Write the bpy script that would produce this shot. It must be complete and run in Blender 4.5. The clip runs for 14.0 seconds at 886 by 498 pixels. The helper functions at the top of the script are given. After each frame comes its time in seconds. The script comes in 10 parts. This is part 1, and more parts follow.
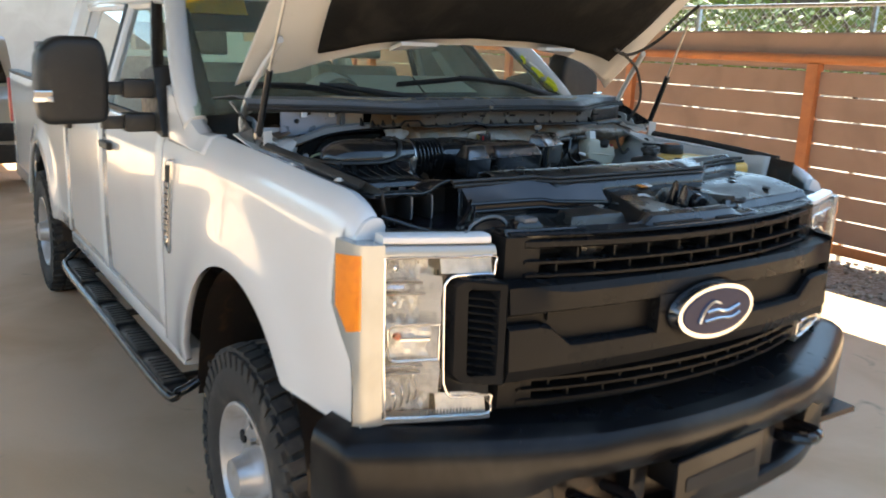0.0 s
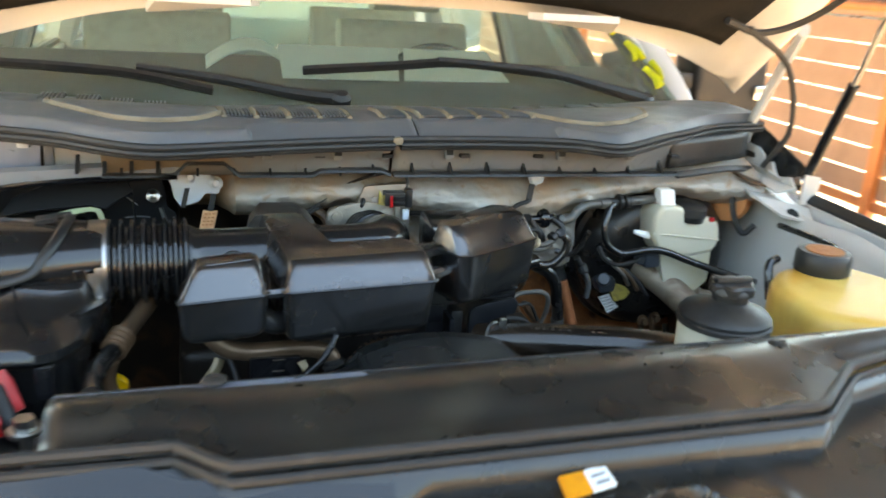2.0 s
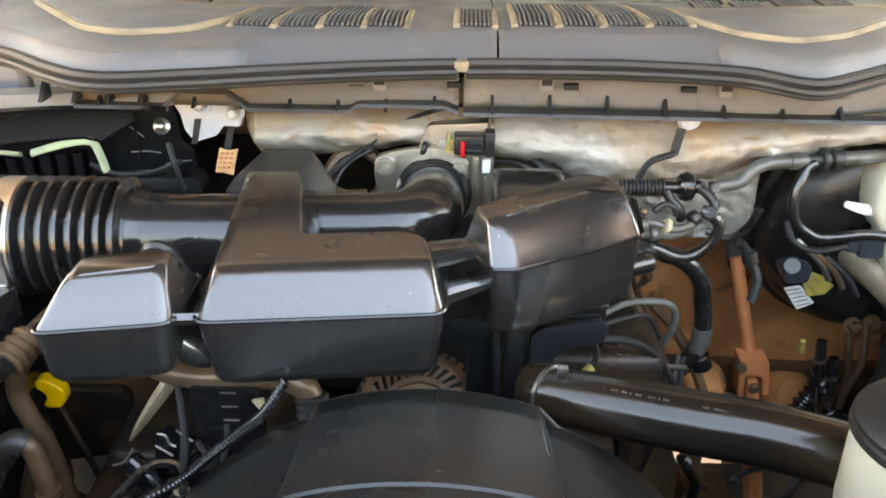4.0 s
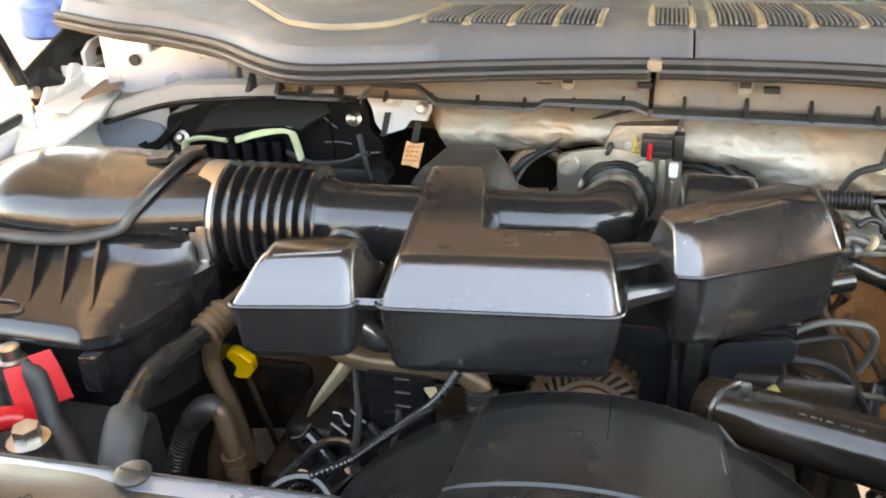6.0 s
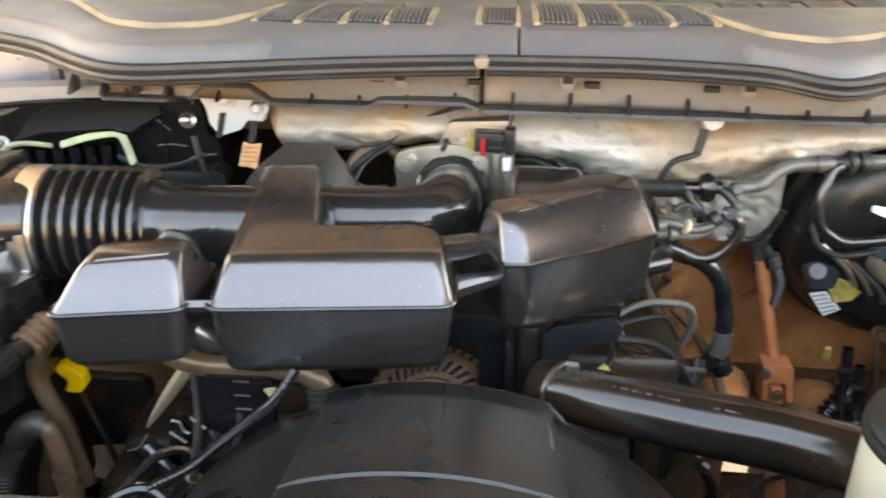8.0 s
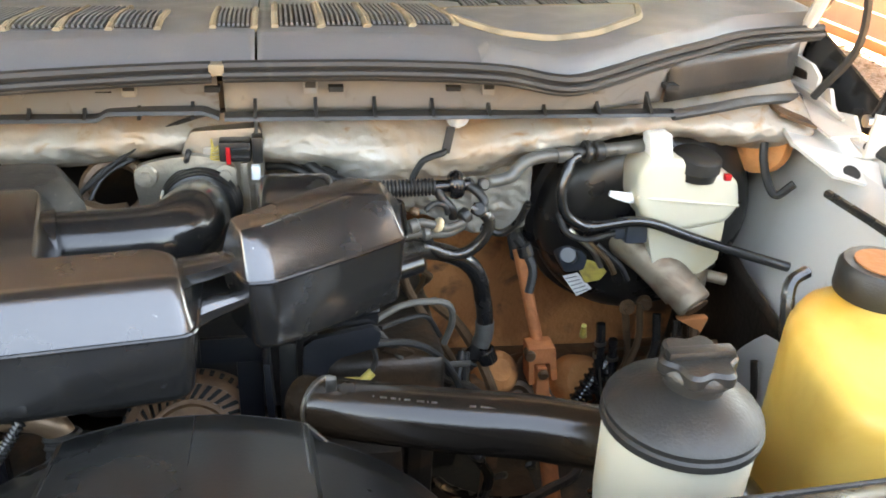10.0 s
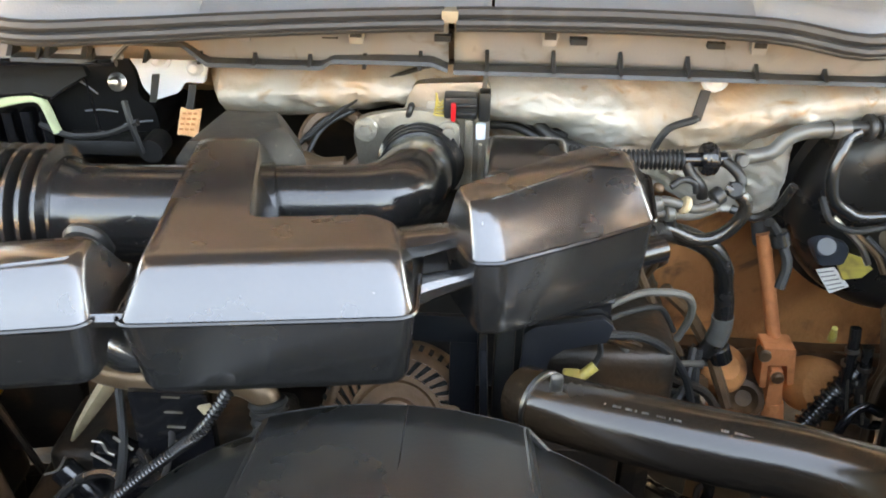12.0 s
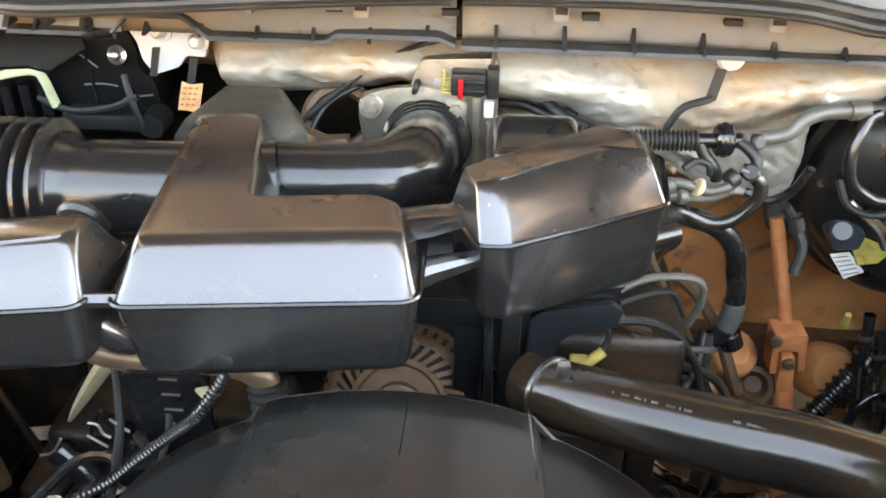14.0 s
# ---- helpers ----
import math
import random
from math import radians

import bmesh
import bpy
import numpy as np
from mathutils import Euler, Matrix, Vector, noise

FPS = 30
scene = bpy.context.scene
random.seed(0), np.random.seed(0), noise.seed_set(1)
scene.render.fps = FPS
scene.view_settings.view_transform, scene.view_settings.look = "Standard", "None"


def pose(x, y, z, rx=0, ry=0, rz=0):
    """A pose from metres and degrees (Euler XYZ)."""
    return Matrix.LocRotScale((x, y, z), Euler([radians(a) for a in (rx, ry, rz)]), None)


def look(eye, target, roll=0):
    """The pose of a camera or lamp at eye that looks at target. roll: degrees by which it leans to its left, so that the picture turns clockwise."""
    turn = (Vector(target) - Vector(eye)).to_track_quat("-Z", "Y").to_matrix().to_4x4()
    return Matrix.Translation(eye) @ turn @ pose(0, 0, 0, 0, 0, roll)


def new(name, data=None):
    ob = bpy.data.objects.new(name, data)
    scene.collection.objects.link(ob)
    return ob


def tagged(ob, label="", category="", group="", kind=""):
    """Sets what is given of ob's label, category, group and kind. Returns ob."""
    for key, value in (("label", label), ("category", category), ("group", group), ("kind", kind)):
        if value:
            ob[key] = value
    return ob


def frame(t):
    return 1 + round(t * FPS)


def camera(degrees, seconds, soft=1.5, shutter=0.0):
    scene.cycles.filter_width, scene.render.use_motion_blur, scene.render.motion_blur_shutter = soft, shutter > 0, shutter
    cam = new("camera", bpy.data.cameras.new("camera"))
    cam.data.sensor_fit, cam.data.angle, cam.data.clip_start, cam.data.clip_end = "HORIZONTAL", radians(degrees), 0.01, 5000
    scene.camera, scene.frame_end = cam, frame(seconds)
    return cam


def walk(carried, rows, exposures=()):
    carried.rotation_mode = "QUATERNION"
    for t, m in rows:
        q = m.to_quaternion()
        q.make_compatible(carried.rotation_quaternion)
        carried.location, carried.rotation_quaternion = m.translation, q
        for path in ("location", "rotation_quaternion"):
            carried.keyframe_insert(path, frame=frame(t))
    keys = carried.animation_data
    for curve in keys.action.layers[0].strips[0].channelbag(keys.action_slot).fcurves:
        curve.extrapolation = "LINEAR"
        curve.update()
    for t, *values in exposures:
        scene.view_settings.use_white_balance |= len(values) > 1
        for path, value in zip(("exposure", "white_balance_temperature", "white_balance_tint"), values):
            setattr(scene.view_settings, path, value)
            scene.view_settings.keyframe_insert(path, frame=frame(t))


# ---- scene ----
cam = camera(55.0, 14.0, soft=1.7, shutter=0.5)
PATH = [
    (0, (-1.842, -2.525, 1.815), (-0.772, -0.901, 1.348), 2.2),
    (0.5, (-1.474, -2.148, 1.819), (-0.442, -0.51, 1.317), 2.4),
    (1, (-1.045, -1.911, 1.827), (-0.11, -0.219, 1.316), 2.4),
    (1.5, (-0.669, -1.616, 1.836), (0.173, 0.119, 1.304), 3.5),
    (2, (-0.32, -1.384, 1.875), (0.224, 0.438, 1.255), 3.7),
    (2.5, (-0.114, -1.178, 1.879), (0.169, 0.66, 1.143), 2.9),
    (2.7, (-0.081, -1.089, 1.874), (0.112, 0.738, 1.081), 2.3),
    (3.75, (-0.01, -0.968, 1.866), (-0.012, 0.798, 0.958), 1.0),
    (4.8, (0.03, -0.947, 1.855), (-0.157, 0.804, 0.91), -0.1),
    (5, (0.026, -0.948, 1.856), (-0.198, 0.8, 0.911), -0.3),
    (5.5, (0.011, -0.955, 1.858), (-0.32, 0.781, 0.922), -1.0),
    (6, (-0.005, -0.962, 1.859), (-0.441, 0.759, 0.937), -1.6),
    (6.5, (-0.006, -0.968, 1.861), (-0.483, 0.747, 0.948), -1.9),
    (7, (-0.005, -0.968, 1.862), (-0.43, 0.761, 0.953), -1.3),
    (7.5, (0.013, -0.972, 1.865), (-0.283, 0.782, 0.95), -0.3),
    (8, (0.026, -0.967, 1.855), (-0.099, 0.806, 0.938), 0.7),
    (8.5, (0.03, -0.961, 1.855), (0.111, 0.816, 0.94), 2.1),
    (8.7, (0.042, -0.955, 1.856), (0.205, 0.816, 0.943), 2.6),
    (9.75, (0.066, -0.944, 1.863), (0.44, 0.798, 0.942), 3.2),
    (10.8, (0.071, -0.924, 1.865), (0.264, 0.834, 0.932), 2.6),
    (11, (0.06, -0.917, 1.867), (0.186, 0.848, 0.934), 2.0),
    (11.5, (0.036, -0.878, 1.853), (0.046, 0.865, 0.872), 1.6),
    (12, (0.035, -0.836, 1.833), (-0.045, 0.876, 0.802), 0.8),
    (12.5, (0.041, -0.816, 1.821), (-0.028, 0.878, 0.761), 1.4),
    (13, (0.038, -0.819, 1.826), (-0.058, 0.868, 0.756), 1.0),
    (13.5, (0.037, -0.817, 1.826), (-0.054, 0.865, 0.748), 1.1),
    (14, (0.036, -0.816, 1.824), (-0.059, 0.868, 0.75), 1.1),
]
EXPOSURES = [(0, 1.85, 7150, 1), (0.7, 2.10, 7750, 2), (1.2, 2.36, 8700, 3), (1.6, 2.94, 9000, 2), (2.0, 3.40, 9900, 4), (2.7, 3.80, 12200, 14), (5, 4.56, 12900, 14), (7, 4.36, 13800, 14), (8.5, 4.52, 13800, 16), (11, 4.27, 11900, 13), (12, 4.67, 13300, 14), (14, 4.82, 13700, 15)]
walk(cam, [(t, look(eye, target, roll)) for t, eye, target, roll in PATH], EXPOSURES)

# ---- sky, sun ----
world = bpy.data.worlds.new("sky")
scene.world = world
world.use_nodes = True
wn = world.node_tree.nodes
wl = world.node_tree.links
sky = wn.new("ShaderNodeTexSky")
sky.sky_type = "NISHITA"
sky.sun_disc = False
sky.sun_elevation = radians(58)
sky.sun_rotation = radians(60)
sky.air_density, sky.dust_density, sky.ozone_density = 1.0, 0.2, 2.5
wl.new(sky.outputs["Color"], wn["Background"].inputs["Color"])
wn["Background"].inputs["Strength"].default_value = 0.15

sun = new("sun", bpy.data.lights.new("sun", "SUN"))
sun.data.energy = 5.0
sun.data.angle = radians(0.5)
sun.data.color = (1.0, 0.95, 0.87)
sun.matrix_basis = look((12.0, 6.9, 22.0), (0, 0, 0))



# ---- materials ----
def material(name, colour, rough=0.5, metal=0.0, spec=0.5, coat=0.0, second=None, scale=8.0, mix=(0.4, 0.7), bump=0.0, bump_scale=120.0,
             rough_var=0.0, trans=0.0, wear=None, wear_scale=30.0, wear_at=(0.6, 0.75), sub=0.0, coat_rough=0.05, coat_ior=1.5, random_tint=0.0):
    """A surface: base colour with stains at a large scale, fine grain in the relief and the gloss."""
    m = bpy.data.materials.new(name)
    m.use_nodes = True
    nt = m.node_tree
    b = nt.nodes["Principled BSDF"]
    b.inputs["Roughness"].default_value = rough
    b.inputs["Metallic"].default_value = metal
    b.inputs["Specular IOR Level"].default_value = spec
    b.inputs["Coat Weight"].default_value = coat
    b.inputs["Coat Roughness"].default_value = coat_rough
    b.inputs["Coat IOR"].default_value = coat_ior
    b.inputs["Transmission Weight"].default_value = trans
    if sub:
        b.inputs["Subsurface Weight"].default_value = sub
        b.inputs["Subsurface Radius"].default_value = (0.02, 0.02, 0.015)
    geo = nt.nodes.new("ShaderNodeTexCoord")

    def noise_tex(s, detail=6.0, distortion=0.0):
        n = nt.nodes.new("ShaderNodeTexNoise")
        n.inputs["Scale"].default_value = s
        n.inputs["Detail"].default_value = detail
        n.inputs["Distortion"].default_value = distortion
        nt.links.new(geo.outputs["Object"], n.inputs["Vector"])
        return n.outputs["Fac"]

    def ramp(fac, lo, hi):
        r = nt.nodes.new("ShaderNodeMapRange")
        r.interpolation_type = "SMOOTHSTEP"
        r.inputs["From Min"].default_value, r.inputs["From Max"].default_value = lo, hi
        nt.links.new(fac, r.inputs["Value"])
        return r.outputs["Result"]

    def blend(fac, a, c):
        x = nt.nodes.new("ShaderNodeMix")
        x.data_type = "RGBA"
        nt.links.new(fac, x.inputs[0])
        for sock, v in ((x.inputs[6], a), (x.inputs[7], c)):
            if isinstance(v, tuple):
                sock.default_value = (*v, 1)
            else:
                nt.links.new(v, sock)
        return x.outputs[2]

    out = colour
    if second:
        out = blend(ramp(noise_tex(scale, 8.0, 0.6), *mix), colour, second)
    if wear:
        out = blend(ramp(noise_tex(wear_scale, 10.0, 1.2), *wear_at), out, wear)
    if random_tint:
        info = nt.nodes.new("ShaderNodeObjectInfo")
        hsv = nt.nodes.new("ShaderNodeHueSaturation")
        mr = nt.nodes.new("ShaderNodeMapRange")
        mr.inputs["To Min"].default_value, mr.inputs["To Max"].default_value = 1 - random_tint, 1 + random_tint
        nt.links.new(info.outputs["Random"], mr.inputs["Value"])
        nt.links.new(mr.outputs["Result"], hsv.inputs["Value"])
        if isinstance(out, tuple):
            hsv.inputs["Color"].default_value = (*out, 1)
        else:
            nt.links.new(out, hsv.inputs["Color"])
        out = hsv.outputs["Color"]
    if isinstance(out, tuple):
        b.inputs["Base Color"].default_value = (*out, 1)
    else:
        nt.links.new(out, b.inputs["Base Color"])
    if rough_var:
        r = nt.nodes.new("ShaderNodeMapRange")
        r.inputs["From Min"].default_value, r.inputs["From Max"].default_value = 0.3, 0.7
        r.inputs["To Min"].default_value, r.inputs["To Max"].default_value = max(0.02, rough - rough_var), min(1, rough + rough_var)
        nt.links.new(noise_tex(scale * 2.3, 8.0), r.inputs["Value"])
        nt.links.new(r.outputs["Result"], b.inputs["Roughness"])
    if bump:
        bn = nt.nodes.new("ShaderNodeBump")
        bn.inputs["Strength"].default_value = bump
        bn.inputs["Distance"].default_value = 0.004
        nt.links.new(noise_tex(bump_scale, 4.0), bn.inputs["Height"])
        nt.links.new(bn.outputs["Normal"], b.inputs["Normal"])
    return m


def glass(name, tint, rough=0.0, haze=0.0):
    """A thin pane: mostly clear, mirror-like at a slant."""
    m = bpy.data.materials.new(name)
    m.use_nodes = True
    nt = m.node_tree
    nt.nodes.remove(nt.nodes["Principled BSDF"])
    tr = nt.nodes.new("ShaderNodeBsdfTransparent")
    tr.inputs["Color"].default_value = (*tint, 1)
    gl = nt.nodes.new("ShaderNodeBsdfGlossy")
    gl.inputs["Roughness"].default_value = rough
    fr = nt.nodes.new("ShaderNodeFresnel")
    fr.inputs["IOR"].default_value = 1.5
    mx = nt.nodes.new("ShaderNodeMixShader")
    nt.links.new(fr.outputs[0], mx.inputs[0])
    nt.links.new(tr.outputs[0], mx.inputs[1])
    nt.links.new(gl.outputs[0], mx.inputs[2])
    last = mx.outputs[0]
    # greenish diffuse layer stands in for reflections that veil the pane
    if haze:
        veil = nt.nodes.new("ShaderNodeBsdfDiffuse")
        veil.inputs["Color"].default_value = (0.60, 0.66, 0.52, 1)
        both = nt.nodes.new("ShaderNodeMixShader")
        both.inputs[0].default_value = haze
        nt.links.new(last, both.inputs[1])
        nt.links.new(veil.outputs[0], both.inputs[2])
        last = both.outputs[0]
    nt.links.new(last, nt.nodes["Material Output"].inputs["Surface"])
    return m


PAINT = material("white_paint", (0.64, 0.64, 0.635), 0.25, coat=0.8, second=(0.61, 0.607, 0.60), scale=1.5, bump=0.02, bump_scale=40)
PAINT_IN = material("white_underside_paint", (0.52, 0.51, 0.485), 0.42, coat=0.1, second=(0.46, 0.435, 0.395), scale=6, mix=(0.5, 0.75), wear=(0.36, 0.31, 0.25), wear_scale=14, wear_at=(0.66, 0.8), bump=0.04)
BODY_SEAM = material("seam_black", (0.01, 0.01, 0.01), 0.8)
PLASTIC = material("black_satin_plastic", (0.013, 0.013, 0.0135), 0.24, spec=0.9, coat=0.75, coat_ior=1.6, coat_rough=0.14, second=(0.024, 0.0225, 0.021), scale=9, mix=(0.5, 0.8), bump=0.05, bump_scale=300, rough_var=0.06, wear=(0.16, 0.15, 0.135), wear_scale=260, wear_at=(0.735, 0.77))
PLASTIC_DUSTY = material("dusty_satin_plastic", (0.010, 0.010, 0.0105), 0.22, spec=0.55, coat=0.35, coat_rough=0.13, second=(0.021, 0.020, 0.019), scale=7, mix=(0.45, 0.85), bump=0.04, bump_scale=300, rough_var=0.08, wear=(0.16, 0.15, 0.135), wear_scale=240, wear_at=(0.69, 0.74))
PLASTIC_GLOSS = material("black_shiny_plastic", (0.008, 0.008, 0.009), 0.14, spec=0.55, coat=0.12, second=(0.025, 0.023, 0.02), scale=12, mix=(0.55, 0.8), bump=0.03, bump_scale=200, rough_var=0.06)
PLASTIC_MATT = material("black_matt_plastic", (0.014, 0.014, 0.014), 0.42, spec=0.5, second=(0.04, 0.036, 0.03), scale=11, mix=(0.5, 0.8), bump=0.15, bump_scale=350, rough_var=0.12)
TRIM_GREY = material("dusty_grey_plastic", (0.108, 0.116, 0.126), 0.46, spec=0.5, second=(0.17, 0.16, 0.14), scale=5, mix=(0.52, 0.78), wear=(0.22, 0.18, 0.12), wear_scale=26, wear_at=(0.66, 0.85), bump=0.12, bump_scale=420, rough_var=0.1)
GRILLE = material("grille_black", (0.0055, 0.006, 0.0070), 0.30, spec=0.12, second=(0.009, 0.009, 0.0095), scale=4, bump=0.2, bump_scale=600, rough_var=0.06)
BUMPER = material("bumper_black_paint", (0.006, 0.006, 0.007), 0.28, spec=0.2, coat=0.05, second=(0.025, 0.024, 0.022), scale=3, bump=0.08, bump_scale=260, wear=(0.04, 0.037, 0.034), wear_scale=55, wear_at=(0.72, 0.8))
RUBBER = material("black_rubber", (0.014, 0.014, 0.014), 0.55, second=(0.05, 0.045, 0.04), scale=15, mix=(0.55, 0.85), bump=0.1, bump_scale=200)
HOSE = material("hose_rubber", (0.011, 0.0105, 0.0105), 0.26, spec=0.7, coat=0.2, coat_rough=0.2, second=(0.034, 0.027, 0.021), scale=11, mix=(0.45, 0.75), bump=0.08, bump_scale=150, rough_var=0.1)
TYRE = material("tyre_rubber", (0.020, 0.020, 0.020), 0.75, second=(0.075, 0.066, 0.055), scale=12, mix=(0.45, 0.8), bump=0.2, bump_scale=150)
CHROME = material("chrome", (0.62, 0.62, 0.63), 0.10, 1.0, rough_var=0.05, scale=20)
STEEL = material("bare_steel", (0.50, 0.49, 0.47), 0.32, 1.0, second=(0.30, 0.27, 0.23), scale=25, mix=(0.45, 0.75), bump=0.05)
ALU = material("cast_aluminium", (0.35, 0.31, 0.26), 0.42, 0.8, second=(0.24, 0.165, 0.105), scale=22, mix=(0.45, 0.8), bump=0.3, bump_scale=180)
FOIL = material("heat_shield_foil", (0.325, 0.30, 0.265), 0.46, 0.15, second=(0.36, 0.205, 0.10), scale=4.5, mix=(0.46, 0.66), wear=(0.27, 0.155, 0.08), wear_scale=30, wear_at=(0.58, 0.78), bump=0.7, bump_scale=48, rough_var=0.2)
PLENUM = material("dusty_plenum_tin", (0.215, 0.212, 0.203), 0.40, 0.3, second=(0.25, 0.17, 0.10), scale=6, mix=(0.45, 0.7), wear=(0.13, 0.08, 0.045), wear_scale=20, wear_at=(0.6, 0.75), bump=0.1, bump_scale=90)
RUST = material("surface_rust", (0.70, 0.29, 0.11), 0.8, 0.0, second=(0.42, 0.155, 0.055), scale=5.5, mix=(0.38, 0.62), wear=(0.12, 0.055, 0.028), wear_scale=11, wear_at=(0.54, 0.72), bump=0.7, bump_scale=110)
ALT_CAST = material("brown_tarnished_casting", (0.175, 0.090, 0.046), 0.5, 0.2, second=(0.095, 0.048, 0.026), scale=30, mix=(0.4, 0.7), bump=0.3, bump_scale=130)
RUST_METAL = material("browned_cast_metal", (0.150, 0.083, 0.046), 0.45, 0.3, second=(0.078, 0.044, 0.026), scale=22, mix=(0.4, 0.7), wear=(0.06, 0.04, 0.028), wear_scale=60, wear_at=(0.62, 0.8), bump=0.3, bump_scale=130)
# brown grime on a base kept dark for the shade deep in the bay
GRIME_SHADE = material("grimy_shaded_metal", (0.023, 0.017, 0.013), 0.45, 0.2, second=(0.10, 0.05, 0.025), scale=12, mix=(0.5, 0.8), bump=0.3, bump_scale=120)
TAN = material("tan_dirty_plastic", (0.50, 0.40, 0.26), 0.5, second=(0.30, 0.22, 0.13), scale=18, mix=(0.45, 0.75))
CREAM = material("translucent_white_plastic", (0.54, 0.505, 0.40), 0.34, second=(0.56, 0.47, 0.30), scale=9, mix=(0.5, 0.8), sub=0.3, bump=0.03)
COOLANT = material("yellow_coolant_tank", (0.82, 0.53, 0.14), 0.35, second=(0.66, 0.33, 0.05), scale=6, mix=(0.45, 0.7), sub=0.3)
YELLOW_DIRTY = material("dirty_yellow_plastic", (0.52, 0.40, 0.10), 0.45, second=(0.34, 0.25, 0.08), scale=60)
YELLOW = material("yellow_handle_plastic", (0.90, 0.48, 0.01), 0.35, second=(0.6, 0.36, 0.02), scale=30, mix=(0.55, 0.8))
RED = material("red_battery_cover", (0.46, 0.010, 0.014), 0.32, second=(0.28, 0.008, 0.010), scale=20, mix=(0.55, 0.8))
ORANGE = material("orange_reflector", (0.85, 0.32, 0.02), 0.25, second=(0.75, 0.25, 0.02), scale=60, coat=0.3)
ORANGE_PAINT = material("orange_brown_steel_paint", (0.55, 0.20, 0.075), 0.5, second=(0.43, 0.15, 0.06), scale=4, bump=0.06, wear=(0.22, 0.09, 0.05), wear_scale=12, wear_at=(0.66, 0.8))
FENCE = material("brown_fence_boards", (0.37, 0.24, 0.185), 0.7, second=(0.30, 0.195, 0.15), scale=2, bump=0.1, bump_scale=60, random_tint=0.04)
CONCRETE = material("stained_concrete", (0.82, 0.58, 0.385), 0.8, spec=0.15, second=(0.68, 0.445, 0.265), scale=0.9, mix=(0.4, 0.7), wear=(0.20, 0.135, 0.085), wear_scale=2.6, wear_at=(0.64, 0.82), bump=0.25, bump_scale=50, rough_var=0.12)
GRAVEL = material("pale_gravel", (0.54, 0.47, 0.40), 0.85, second=(0.30, 0.23, 0.17), scale=26, mix=(0.35, 0.65), bump=1.0, bump_scale=40)
INSULATION = material("hood_insulation_felt", (0.011, 0.011, 0.011), 0.95, spec=0.1, second=(0.026, 0.024, 0.022), scale=5, mix=(0.45, 0.75), bump=0.6, bump_scale=55)
LENS = glass("clear_lamp_lens", (0.97, 0.97, 0.97))
GLASS = glass("windscreen_glass", (0.80, 0.93, 0.80), haze=0.12)
GLASS_SIDE = glass("side_window_glass", (0.78, 0.88, 0.82))
REFLECTOR = material("lamp_reflector", (0.84, 0.84, 0.84), 0.12, 0.9)
LAMP_IN = material("silvered_lamp_inside", (0.74, 0.755, 0.75), 0.24, 0.35, second=(0.56, 0.575, 0.57), scale=30, mix=(0.4, 0.7), bump=0.3, bump_scale=90)
BEZEL = material("lamp_silver_bezel", (0.37, 0.38, 0.37), 0.26, 0.45, coat=0.5, second=(0.31, 0.315, 0.295), scale=5, mix=(0.4, 0.7))
AMBER = material("amber_lens", (0.80, 0.235, 0.008), 0.3, coat=0.3, second=(0.70, 0.185, 0.006), scale=24)
BULB_RED = material("bulb_tint", (0.55, 0.12, 0.05), 0.3, coat=0.4)
BLUE = material("badge_blue", (0.010, 0.014, 0.045), 0.25, spec=0.15, second=(0.014, 0.018, 0.05), scale=9)
WHEEL = material("silver_wheel_paint", (0.56, 0.56, 0.57), 0.34, 0.6, second=(0.46, 0.45, 0.43), scale=14, bump=0.04)
CLOTH = material("grey_seat_cloth", (0.52, 0.50, 0.44), 0.9, second=(0.45, 0.43, 0.38), scale=30, bump=0.2, bump_scale=300)
DASH = material("dash_plastic", (0.045, 0.043, 0.042), 0.6, second=(0.06, 0.057, 0.053), scale=10, bump=0.2, bump_scale=400)
PAPER = material("paper_sheet", (0.86, 0.86, 0.83), 0.7, second=(0.82, 0.82, 0.79), scale=12)
INK = material("label_grey_ink", (0.22, 0.22, 0.22), 0.6, second=(0.3, 0.3, 0.3), scale=80)
PRINT_INK = material("worn_print_ink", (0.065, 0.058, 0.05), 0.6, second=(0.022, 0.019, 0.016), scale=120)
BOOSTER = material("booster_black_paint", (0.008, 0.008, 0.009), 0.3, spec=0.5, second=(0.022, 0.019, 0.016), scale=8, rough_var=0.08, wear=(0.11, 0.075, 0.05), wear_scale=18, wear_at=(0.70, 0.86))
MC_CAST = material("stained_master_cylinder", (0.30, 0.24, 0.18), 0.5, 0.4, second=(0.18, 0.12, 0.08), scale=25, mix=(0.4, 0.7), bump=0.2)
LEAD_GREY = material("dusty_grey_loom", (0.085, 0.078, 0.068), 0.55, second=(0.05, 0.044, 0.036), scale=25, mix=(0.4, 0.7), bump=0.1, bump_scale=200)
HOSE_MATT = material("dull_hose_rubber", (0.011, 0.0105, 0.010), 0.45, second=(0.034, 0.029, 0.023), scale=14, mix=(0.5, 0.85), bump=0.08, bump_scale=150)
RUST_RED = material("rusty_shaft_steel", (0.62, 0.205, 0.08), 0.7, 0.0, second=(0.44, 0.14, 0.055), scale=30, bump=0.4, bump_scale=160)
BLUEGREY = material("bluish_grey_box", (0.035, 0.043, 0.055), 0.35, second=(0.055, 0.065, 0.08), scale=12, coat=0.1)
SEALANT = material("pale_green_foam", (0.50, 0.55, 0.32), 0.8, second=(0.42, 0.43, 0.28), scale=40, bump=0.3)
MARKER = material("yellow_window_marker", (0.75, 0.72, 0.03), 0.6, second=(0.6, 0.6, 0.05), scale=50)
